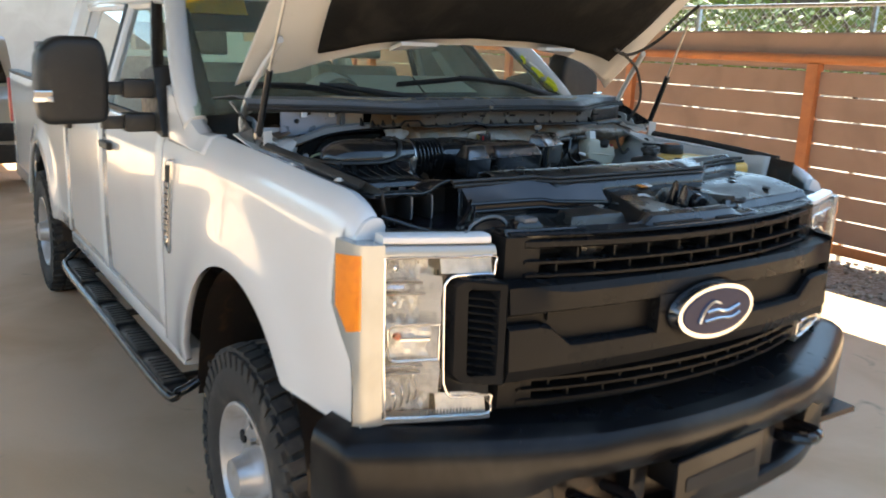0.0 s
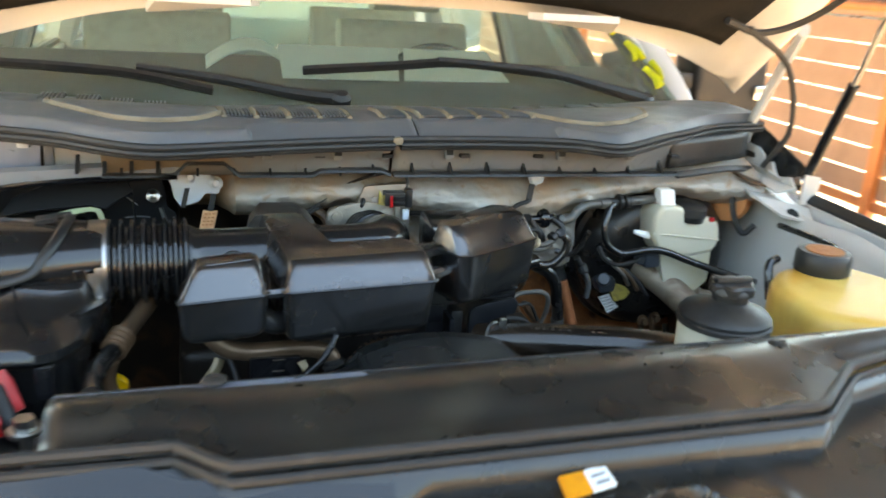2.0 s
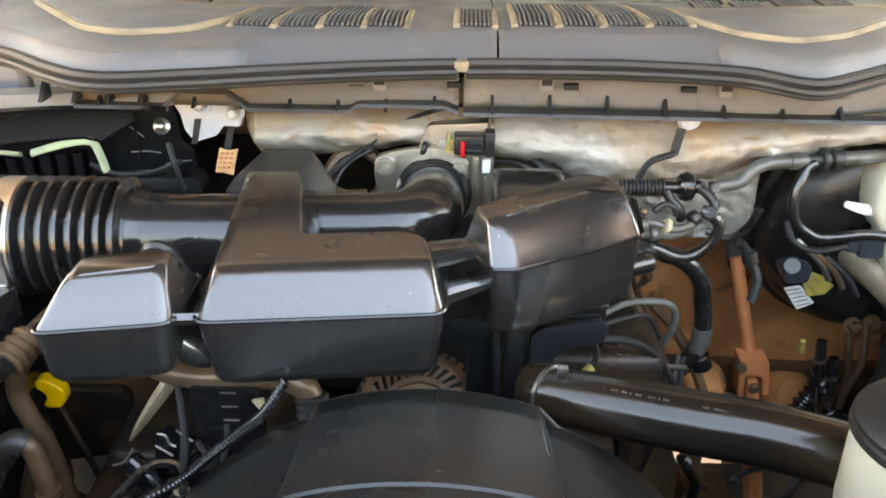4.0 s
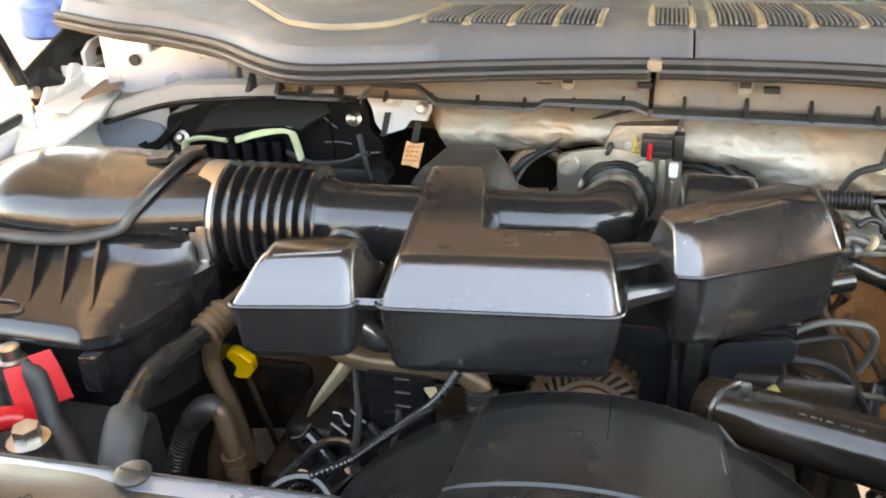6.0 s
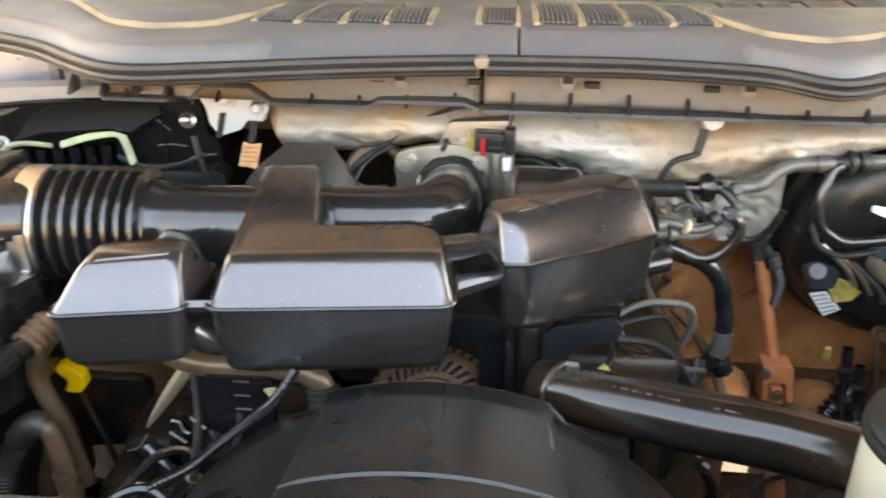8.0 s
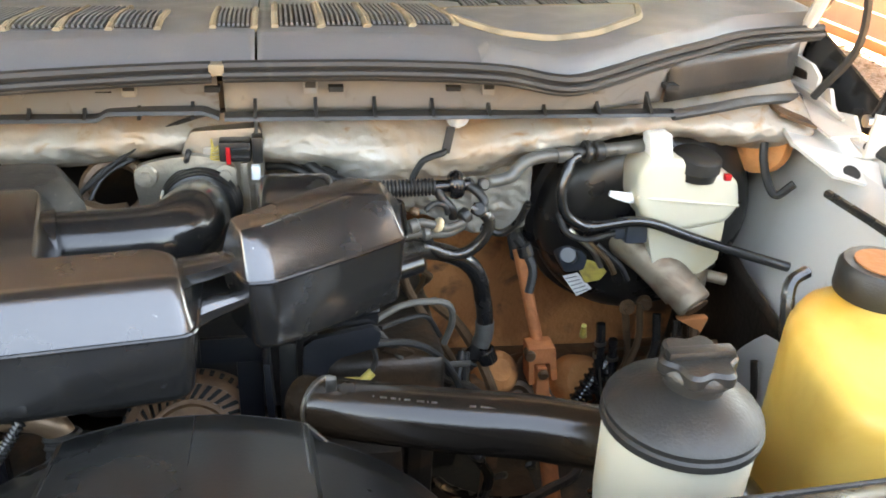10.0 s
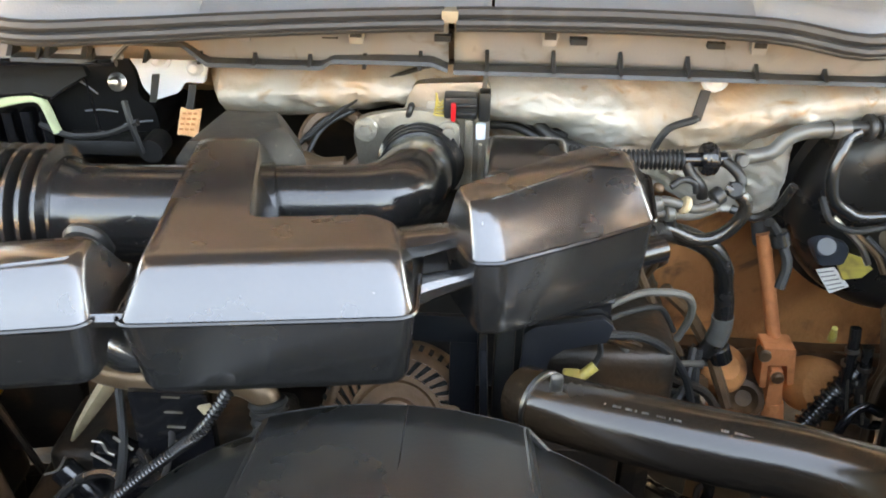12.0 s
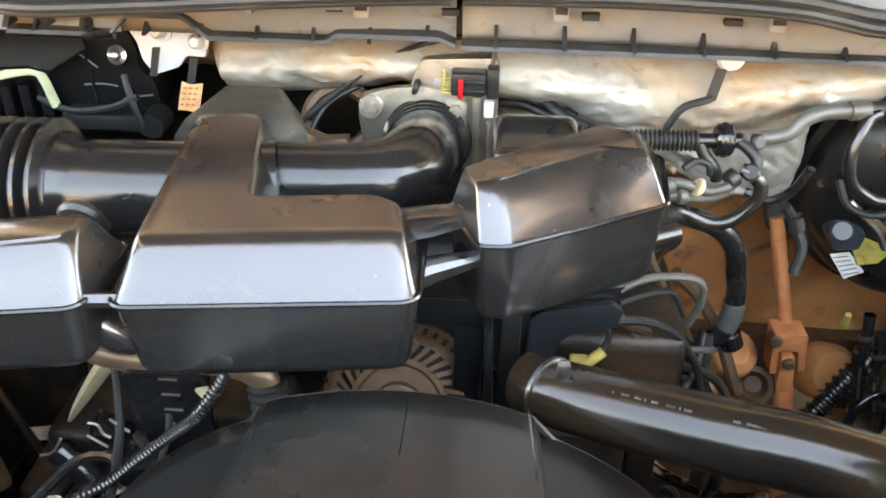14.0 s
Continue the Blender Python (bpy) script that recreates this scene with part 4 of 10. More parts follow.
# wheels
def wheel(s, y, steer=0.0):
    bm = B()
    w, R = 0.135, 0.424
    prof = [(0.235, -w * 0.82), (0.27, -w), (0.33, -w * 1.04), (0.385, -w * 0.95), (R - 0.012, -w * 0.80), (R - 0.008, 0), (R - 0.012, w * 0.80), (0.385, w * 0.95), (0.33, w * 1.04), (0.27, w), (0.235, w * 0.82)]
    spin(bm, prof, (0, 0, 0), (1, 0, 0), 56, caps=False)
    hub = part("wheel", bm, TYRE, truck, "all-terrain tyre on a silver steel wheel")
    bm = B()
    rnd = random.Random(7)
    for i in range(44):
        a = 2 * math.pi * i / 44
        for row, x0, x1, off in ((0, -0.128, -0.072, 0.0), (1, -0.062, -0.006, 0.5), (2, 0.004, 0.06, 0.0), (3, 0.07, 0.128, 0.5)):
            ang = a + off * 2 * math.pi / 44 + rnd.uniform(-0.01, 0.01)
            t = bmesh.new()
            skew = 0.10 * (1 if row % 2 else -1)
            bmesh.ops.create_cube(t, size=1, matrix=Matrix.LocRotScale(((x0 + x1) / 2, 0, R - 0.004), Euler((0, 0, skew * 2)), (x1 - x0 - 0.004, 0.040, 0.022)))
            for v in t.verts:
                if abs(v.co.x) > 0.10 and v.co.z > R:
                    v.co.z -= 0.008
            merge(bm, t, Matrix.Rotation(ang, 4, "X"))
        for q in (-1, 1):
            t = bmesh.new()
            bmesh.ops.create_cube(t, size=1, matrix=Matrix.LocRotScale((q * 0.130, 0, 0.380), None, (0.014, 0.034, 0.05)))
            merge(bm, t, Matrix.Rotation(a, 4, "X"))
    part("tread", bm, TYRE, hub, smooth=0)
    bm = B()
    spin(bm, [(0.236, -0.11), (0.243, 0.128), (0.233, 0.130), (0.212, 0.10), (0.20, 0.06), (0.155, 0.075), (0.12, 0.055), (0.085, 0.05), (0.085, -0.05)], (0, 0, 0), (1, 0, 0), 48, caps=False)
    part("rim", bm, WHEEL, hub, "silver steel rim")
    for i in range(8):
        bm = B()
        a = 2 * math.pi * i / 8
        cyl(bm, (0.056, 0.085 * 1.25 * math.cos(a), 0.085 * 1.25 * math.sin(a)), (0.082, 0.085 * 1.25 * math.cos(a), 0.085 * 1.25 * math.sin(a)), 0.012, seg=6)
        part("wheel_nut", bm, STEEL, hub)
    for i in range(8):
        bm = B()
        a = 2 * math.pi * (i + 0.5) / 8
        cyl(bm, (0.070, 0.165 * math.cos(a), 0.165 * math.sin(a)), (0.078, 0.165 * math.cos(a), 0.165 * math.sin(a)), 0.024, seg=14)
        part("rim_hole", bm, BODY_SEAM, hub)
    bm = B()
    spin(bm, [(0.088, 0.04), (0.086, 0.105), (0.070, 0.125), (0.062, 0.165), (0.0, 0.17)], (0, 0, 0), (1, 0, 0), 28, caps=False)
    part("hub_cap", bm, WHEEL, hub, "protruding silver hub")
    bm = B()
    cyl(bm, (-0.13, 0, 0), (-0.05, 0, 0), 0.2, seg=30)
    part("brake", bm, RUST_METAL, hub)
    hub.matrix_basis = pose(s * 0.845, y, 0.424, 0, 0, (0 if s > 0 else 180) + steer)
    return hub


for s in (-1, 1):
    wheel(s, -0.08)
    wheel(s, REAR_Y)
bm = B()
tube(bm, [(-0.8, REAR_Y, 0.40), (0.8, REAR_Y, 0.40)], 0.05, 10, 1)
tube(bm, [(-0.8, -0.08, 0.40), (0.8, -0.08, 0.40)], 0.05, 10, 1)
for s in (-1, 1):
    box(bm, s * 0.40, s * 0.48, -0.95, 5.3, 0.48, 0.62, 0.01)
part("chassis", bm, GRIME_SHADE, truck, "grimy axles and frame rails")


# ---- the truck's nose: lamps, grille, bumper ----
def cbar(bm, x0, x1, n, front, profile):
    """A bar across the nose: a closed profile of (depth, height) carried along the curve y = front(x)."""
    return loft(bm, [[(x, front(x) + d, z) for d, z in profile] for x in (x0 + (x1 - x0) * i / n for i in range(n + 1))])


def nose(x):
    """Front of the broad bars."""
    return -1.052 + 0.128 * x * x


def upper_nose(x):
    """Front of the slotted rows, which bow back more."""
    return -1.045 + 0.285 * x * x


def pod_y(x):
    return -0.998 + 1.15 * (abs(x) - 0.637)


def lamp_y(x):
    x = abs(x)
    if x < 0.88:
        return -0.932 + 0.10 * ((x - 0.60) / 0.28) ** 1.2 if x > 0.6 else -0.932
    return -0.832 + 0.022 * ((x - 0.88) / 0.07) ** 2


bm = B()
cbar(bm, -0.615, 0.615, 30, upper_nose, [(0.075, 0.88), (0.075, 1.375), (0.085, 1.375), (0.085, 0.88)])
grille = part("grille", bm, BODY_SEAM, truck, "black moulded grille with slots")
# slotted rows above and below, closed by smooth end panels
for z, h, d in ((1.348, 0.026, 0.004), (1.303, 0.011, 0.0), (1.270, 0.012, -0.004), (0.998, 0.014, -0.004), (0.968, 0.011, 0.0), (0.936, 0.014, 0.004)):
    bm = B()
    cbar(bm, -0.565, 0.565, 30, upper_nose, [(d + 0.012, z - h / 2), (d, z - h / 4), (d, z + h / 4), (d + 0.012, z + h / 2), (d + 0.07, z + h / 2), (d + 0.07, z - h / 2)])
    part("slat", bm, GRILLE, grille)
bm = B()
cbar(bm, -0.60, 0.60, 30, upper_nose, [(0.014, 1.366), (0.006, 1.371), (0.010, 1.377), (0.07, 1.379), (0.07, 1.366)])
part("top_rail", bm, GRILLE, grille)
for i in range(-5, 6):
    for z0, z1, shift in ((1.276, 1.298, 0.05), (1.308, 1.336, 0.0), (0.943, 0.963, 0.0), (0.973, 0.992, 0.05)):
        x = i * 0.105 + shift
        if abs(x) < 0.51:
            bm = B()
            box(bm, x - 0.003, x + 0.003, upper_nose(x) + 0.014, upper_nose(x) + 0.069, z0, z1)
            part("slat_divider", bm, GRILLE, grille)
for s in (-1, 1):
    for z0, z1 in ((1.264, 1.366), (0.925, 1.006)):
        bm = B()
        loft(bm, [[(s * x, upper_nose(x) + d, z) for d, z in ((0.014 if x < 0.57 else 0.006, z0), (0.014 if x < 0.57 else 0.004, z1), (0.07, z1), (0.07, z0))] for x in (0.521, 0.545, 0.570, 0.585, 0.612)])
        part("end_panel", bm, GRILLE, grille, "smooth black end panel")


def bar(name, x0, x1, prof, label):
    """A broad bar whose profile of (depth, height) changes along x."""
    bm = B()
    n = 44
    loft(bm, [[(x, nose(x) + d, z) for d, z in prof(abs(x))] for x in (x0 + (x1 - x0) * i / n for i in range(n + 1))])
    return part(name, bm, GRILLE, grille, label, smooth=22)


def ramp(x, a, b):
    return max(0.0, min(1.0, (x - a) / (b - a)))


def upper_bar(x):
    k = ramp(x, 0.47, 0.60)
    return [(0.030, 1.262), (0.004 + 0.004 * k, 1.256), (-0.006 + 0.014 * k, 1.238 + 0.014 * k), (0.0, 1.193), (0.012, 1.186), (0.07, 1.186), (0.07, 1.262)]


def lower_bar(x):
    k = ramp(x, 0.46, 0.53)
    return [(0.07, 1.102 + 0.060 * k), (0.014, 1.102 + 0.060 * k), (0.0, 1.095 + 0.058 * k), (-0.004, 1.050), (0.008, 1.018), (0.03, 1.010), (0.07, 1.010)]


bar("broad_bar", -0.637, 0.637, upper_bar, "broad matt black grille bar")
bar("broad_bar", -0.637, 0.637, lower_bar, "broad matt black grille bar")
bm = B()
cbar(bm, -0.630, 0.630, 30, nose, [(0.034, 1.098), (0.030, 1.188), (0.06, 1.188), (0.06, 1.098)])
part("band", bm, DULL_BLACK, grille, "glossy black recessed band")
for s in (-1, 1):
    bm = B()
    box(bm, s * 0.515, s * 0.519, nose(0.517) + 0.020, nose(0.517) + 0.034, 1.163, 1.186)
    part("band_pin", bm, GRILLE, grille)
    # louvred side pod with a thick surround
    bm = B()
    out = [(0.640, 1.272), (0.715, 1.268), (0.731, 1.250), (0.731, 1.020), (0.715, 1.002), (0.640, 1.012)]
    inn = [(0.655, 1.252), (0.700, 1.247), (0.706, 1.240), (0.704, 1.030), (0.698, 1.023), (0.655, 1.037)]
    rings = [[(s * x, pod_y(x) + d, z) for x, z in pts] for pts, d in ((out, 0.05), (out, 0.004), ([(x + (0.695 - x) * 0.10, z + (1.137 - z) * 0.03) for x, z in out], -0.006), (inn, -0.002), (inn, 0.05))]
    loft(bm, rings, caps=False)
    pod = part("side_louvre", bm, GRILLE, grille, "black louvred side vent", smooth=25)
    for i in range(11):
        z = 1.036 + 0.0190 * i
        bm = B()
        sheet(bm, [(s * 0.655, pod_y(0.655) + 0.004, z), (s * 0.706, pod_y(0.706) + 0.004, z), (s * 0.706, pod_y(0.706) + 0.040, z + 0.012), (s * 0.655, pod_y(0.655) + 0.040, z + 0.012)], 0.006)
        part("fin", bm, GRILLE, pod)
    bm = B()
    sheet(bm, [(s * 0.64, -0.93, 1.276), (s * 0.738, -0.830, 1.276), (s * 0.738, -0.830, 0.966), (s * 0.64, -0.93, 0.966)], 0.008, (0, 1, 0))
    part("pod_back", bm, BODY_SEAM, pod)

bm = B()
cbar(bm, -0.185, 0.185, 12, nose, [(-0.004, 1.092), (-0.006, 1.120), (-0.006, 1.170), (-0.004, 1.198), (0.05, 1.198), (0.05, 1.092)])
part("badge_mount", bm, GRILLE, grille)
# oval badge with a plain flowing stroke in place of lettering
def oval(bm, a, b, y0, y1, cx=0.0, cz=1.142, n=40, y_in=None):
    return loft(bm, [[(cx + a * math.cos(t), nose(cx + a * math.cos(t)) + y0, cz + b * math.sin(t)) for t in (2 * math.pi * i / n for i in range(n))],
                     [(cx + 0.955 * a * math.cos(t), nose(cx + a * math.cos(t)) + y1, cz + 0.94 * b * math.sin(t)) for t in (2 * math.pi * i / n for i in range(n))]])


bm = B()
oval(bm, 0.158, 0.080, -0.012, -0.042)
badge = part("badge", bm, CHROME, grille, "chrome oval badge with dark blue centre")
bm = B()
oval(bm, 0.140, 0.066, -0.03, -0.0455)
part("badge_face", bm, BLUE, badge)
bm = B()
def bz(x, z):
    return (x, nose(x) - 0.047, z)
tube(bm, [bz(-0.075, 1.118), bz(-0.06, 1.150), bz(-0.03, 1.172), bz(0.0, 1.166)], 0.005, 6, 5)
tube(bm, [bz(-0.05, 1.145), bz(-0.01, 1.148), bz(0.03, 1.140), bz(0.08, 1.152)], 0.005, 6, 5)
tube(bm, [bz(-0.055, 1.120), bz(0.0, 1.124), bz(0.05, 1.120), bz(0.085, 1.130)], 0.004, 6, 5)
part("badge_stroke", bm, CHROME, badge)


def headlamp(s):
    bm = B()
    # housing behind the lens
    cbar(bm, s * 0.755, s * 0.888, 6, lamp_y, [(0.09, 0.915), (0.09, 1.345), (0.13, 1.345), (0.13, 0.915)])
    lamp = part("headlamp", bm, BEZEL, truck, "clear C-shaped headlamp with silver bezel and amber corner")
    # silver mouldings above, below and at the corner
    bm = B()
    cbar(bm, s * 0.630, s * 0.925, 10, lamp_y, [(0.003, 1.324), (0.002, 1.332), (0.010, 1.346), (0.024, 1.350), (0.05, 1.351), (0.05, 1.324)])
    part("top_bezel", bm, BEZEL, lamp, "silver upper bezel")
    bm = B()
    cbar(bm, s * 0.640, s * 0.888, 10, lamp_y, [(0.014, 1.352), (0.010, 1.357), (0.012, 1.367), (0.020, 1.373), (0.050, 1.374), (0.054, 1.352)])
    part("top_strip", bm, PAINT, lamp, "bright white strip above the lamp")
    bm = B()
    cbar(bm, s * 0.626, s * 0.925, 10, lamp_y, [(0.002, 0.898), (0.002, 0.911), (0.05, 0.911), (0.05, 0.898)])
    part("bottom_bezel", bm, BEZEL, lamp)
    bm = B()
    prof = [(0.888, lamp_y(0.888)), (0.905, -0.829), (0.922, -0.8235), (0.936, -0.816), (0.947, -0.804), (0.952, -0.786), (0.9555, -0.684), (0.945, -0.681), (0.888, -0.681)]
    rings = []
    for z in (0.895, 0.92, 1.0, 1.06, 1.12, 1.18, 1.25, 1.31, 1.345, 1.352):
        back = -0.800 if z < 1.05 else (-0.682 - max(0, z - 1.2) * 0.16 if z > 1.17 else -0.682 - (1.17 - z) / 0.12 * 0.118)
        rings.append([(s * x, min(y, back) if x > 0.93 or y > -0.75 else y, z) for x, y in prof])
    loft(bm, rings)
    part("corner_bezel", bm, BEZEL, lamp, "broad silver corner bezel")
    # amber marker that wraps the corner
    bm = B()
    loft(bm, [[(s * x, y, z1), (s * x, y, z0), (s * (x - 0.008), y, z0), (s * (x - 0.008), y, z1)] for x, y, z0, z1 in ((0.9440, -0.8125, 1.143, 1.327), (0.9500, -0.8050, 1.141, 1.327), (0.9545, -0.7880, 1.135, 1.325), (0.9575, -0.7720, 1.132, 1.322), (0.9585, -0.7110, 1.184, 1.314))])
    part("side_marker", bm, AMBER, lamp, "amber side marker lens")
    # lens panes
    for x0, x1, z0, z1 in ((0.750, 0.888, 0.912, 1.322), (0.634, 0.750, 1.279, 1.322), (0.628, 0.750, 0.912, 0.961)):
        bm = B()
        grid(bm, 8, 6, lambda u, v: (s * (x0 + (x1 - x0) * u), lamp_y(x0 + (x1 - x0) * u) + 0.002, z0 + (z1 - z0) * v))
        ln = part("lens", bm, LENS, lamp, "clear moulded lens")
        ln.visible_shadow = False
    # bright rim all round the C
    bm = B()
    rim_c = [(0.634, 1.300), (0.635, 1.279), (0.66, 1.278), (0.70, 1.277), (0.732, 1.274), (0.748, 1.258), (0.752, 1.235), (0.750, 1.12), (0.747, 1.02), (0.744, 0.992), (0.730, 0.967), (0.70, 0.962), (0.66, 0.962), (0.628, 0.961), (0.628, 0.940), (0.631, 0.913), (0.70, 0.912), (0.80, 0.912), (0.878, 0.913)]
    tube(bm, [(s * x, lamp_y(x) - 0.0005, z) for x, z in rim_c], 0.0034, 8, 3)
    tube(bm, [(s * x, lamp_y(x) - 0.0005, z) for x, z in ((0.634, 1.300), (0.634, 1.322), (0.70, 1.322), (0.80, 1.321), (0.880, 1.320), (0.888, 1.312), (0.888, 1.20), (0.886, 1.05), (0.880, 0.93), (0.878, 0.913))], 0.0028, 8, 3)
    part("rim", bm, REFLECTOR, lamp, "bright narrow rim round the lens")
    # silvered lining: the arms, the inner wall and a faceted back
    for z0, z1 in ((1.277, 1.324), (0.910, 0.964)):
        bm = B()
        grid(bm, 22, 4, lambda u, v: (s * (0.630 + 0.122 * u), lamp_y(0.630 + 0.122 * u) + 0.016 + 0.0008 * math.sin(u * 34) + 0.012 * v, z0 + (z1 - z0) * v))
        part("arm_backing", bm, LAMP_IN, lamp, "silvered lining of the arm", smooth=0)
    bm = B()
    def facet(u, v):
        step = 0.5 + 0.5 * math.sin(u * 31.0) * math.cos(v * 47.0)
        return (s * (0.750 + 0.140 * u), lamp_y(0.750 + 0.140 * u) + 0.050 + 0.010 * step, 0.912 + 0.412 * v)
    grid(bm, 24, 44, facet)
    part("backing", bm, LAMP_IN, lamp, "silvered faceted backing", smooth=0)
    bm = B()
    grid(bm, 4, 20, lambda u, v: (s * (0.7535 + 0.034 * u), lamp_y(0.7535) + 0.008 + 0.050 * u + 0.003 * math.sin(v * 26), 0.968 + 0.304 * v))
    part("inner_wall", bm, LAMP_IN, lamp, "clear crystal inner wall", smooth=0)
    # outer column: bowls, polished bars and a glazed step
    for z0, z1 in ((1.262, 1.318), (1.172, 1.232), (0.925, 1.010)):
        bm = B()
        grid(bm, 14, 10, lambda u, v: (s * (0.812 + 0.074 * u), lamp_y(0.85) + 0.058 - 0.038 * (((2 * u - 1) ** 2) * 0.6 + ((2 * v - 1) ** 2) * 0.5) + 0.004 * noise.noise((u * 9, v * 9, z0 * 7)), z0 + (z1 - z0) * v))
        part("reflector", bm, LAMP_IN, lamp, "faceted mirror reflector", smooth=0)
    for x0, x1, z, h in ((0.795, 0.887, 1.252, 0.009), (0.838, 0.887, 1.236, 0.014), (0.790, 0.887, 1.226, 0.005), (0.790, 0.886, 1.042, 0.006), (0.795, 0.886, 1.024, 0.005)):
        bm = B()
        cbar(bm, s * x0, s * x1, 4, lamp_y, [(0.012, z), (0.010, z + h * 0.5), (0.014, z + h), (0.050, z + h), (0.050, z)])
        part("chrome_bar", bm, REFLECTOR, lamp, "polished bar across the reflector")
    bm = B()
    for k in range(4):
        x = 0.800 + 0.016 * k
        loft(bm, [[(s * (x + 0.004 * math.cos(a)), lamp_y(x) + 0.030 - 0.012 * math.sin(math.pi * t) + 0.004 * math.sin(a), 0.950 + 0.062 * t - 0.010 * k) for a in (0.0, 1.05, 2.1, 3.14, 4.2, 5.25)] for t in (0.0, 0.25, 0.5, 0.75, 1.0)])
    part("crystal_ribs", bm, REFLECTOR, lamp, "wavy polished ribs low in the reflector")
    for cz in (1.290, 1.200, 0.968):
        bm = B()
        spin(bm, [(0.002, 0.0), (0.008, 0.004), (0.009, 0.02), (0.009, 0.035)], (s * 0.850, lamp_y(0.85) + 0.020, cz), (0, 1, 0), 14, caps=False)
        part("bulb", bm, REFLECTOR, lamp)
    # turn signal chamber with a bright frame
    bm = B()
    grid(bm, 10, 8, lambda u, v: (s * (0.758 + 0.116 * u), lamp_y(0.758 + 0.116 * u) + 0.026 + 0.006 * math.sin(u * 9) * math.sin(v * 7), 1.064 + 0.086 * v))
    tb = part("turn_lamp", bm, LAMP_IN, lamp, "turn signal chamber with a red-tinted bulb", smooth=0)
    bm = B()
    rim_t = [(0.757, 1.062), (0.757, 1.152), (0.866, 1.148), (0.874, 1.138), (0.872, 1.070), (0.862, 1.060), (0.757, 1.062)]
    tube(bm, [(s * x, lamp_y(x) + 0.006, z) for x, z in rim_t], 0.0036, 8, 1)
    part("chamber_rim", bm, REFLECTOR, tb)
    bm = B()
    box(bm, s * 0.876, s * 0.886, lamp_y(0.88) + 0.008, lamp_y(0.88) + 0.030, 1.055, 1.150, 0.003)
    part("chamber_wall", bm, BODY_SEAM, tb)
    bm = B()
    spin(bm, [(0.0, 0.0), (0.009, 0.005), (0.009, 0.02)], (s * 0.848, lamp_y(0.85) + 0.006, 1.120), (0, 1, 0), 12, caps=False)
    part("bulb", bm, BULB_RED, tb)
    bm = B()
    cyl(bm, (s * 0.845, lamp_y(0.845) + 0.014, 1.112), (s * 0.775, lamp_y(0.775) + 0.014, 1.112), 0.006, seg=8)
    part("filament_bar", bm, REFLECTOR, tb)
    bm = B()
    for i in range(16):
        x = 0.676 + 0.008 * i
        box(bm, s * x, s * (x + 0.003), lamp_y(x) - 0.001, lamp_y(x) + 0.003, 0.920, 0.930)
    part("lens_marks", bm, BEZEL, lamp, "fine moulded lens ribs")


for s in (-1, 1):
    headlamp(s)


# bumper: top face sloping to a crease, then an upright face; ends wrap towards the wheels
CREASE = [(0.0, -1.172), (0.15, -1.168), (0.28, -1.153), (0.42, -1.136), (0.524, -1.104), (0.656, -1.050), (0.84, -0.958), (0.955, -0.898), (0.992, -0.874), (1.012, -0.84), (1.030, -0.73)]
INNER = [(0.0, -1.106), (0.14, -1.104), (0.25, -1.098), (0.37, -1.072), (0.465, -1.030), (0.60, -0.975), (0.79, -0.885), (0.895, -0.815), (0.925, -0.79), (0.94, -0.77), (0.955, -0.69)]
FOOT = [0.775, 0.775, 0.775, 0.775, 0.770, 0.70, 0.615, 0.60, 0.60, 0.605, 0.62]


def bumper_ring(c, i, zb, s):
    c, i = Vector(c), Vector(i)
    d = (c - i).normalized()
    rows = [(i, 0.893), (i.lerp(c, 0.70), 0.886), (c - d * 0.008, 0.870), (c, 0.850), (c + d * 0.004, 0.83), (c, zb + 0.018), (c - d * 0.014, zb), (c - d * 0.09, zb), (i, zb + 0.02)]
    return [(s * p.x, p.y, z) for p, z in rows]


def crease(x):
    x = abs(x)
    for (a, ya), (b, yb) in zip(CREASE, CREASE[1:]):
        if a <= x <= b:
            return ya + (yb - ya) * (x - a) / (b - a)
    return -0.73


half = []
cc, ii = curve([(x, y, 0) for x, y in CREASE], 3), curve([(x, y, 0) for x, y in INNER], 3)
ff = curve([(z, 0, 0) for z in FOOT], 3)
for p, q, z in zip(cc, ii, ff):
    half.append(((p.x, p.y), (q.x, q.y), z.x))
bm = B()
loft(bm, [bumper_ring(c, i, z, -1) for c, i, z in half[:0:-1]] + [bumper_ring(c, i, z, 1) for c, i, z in half])
def inner_edge(x):
    x = abs(x)
    for (a, ya), (b, yb) in zip(INNER, INNER[1:]):
        if a <= x <= b:
            return ya + (yb - ya) * (x - a) / (b - a)
    return -0.69


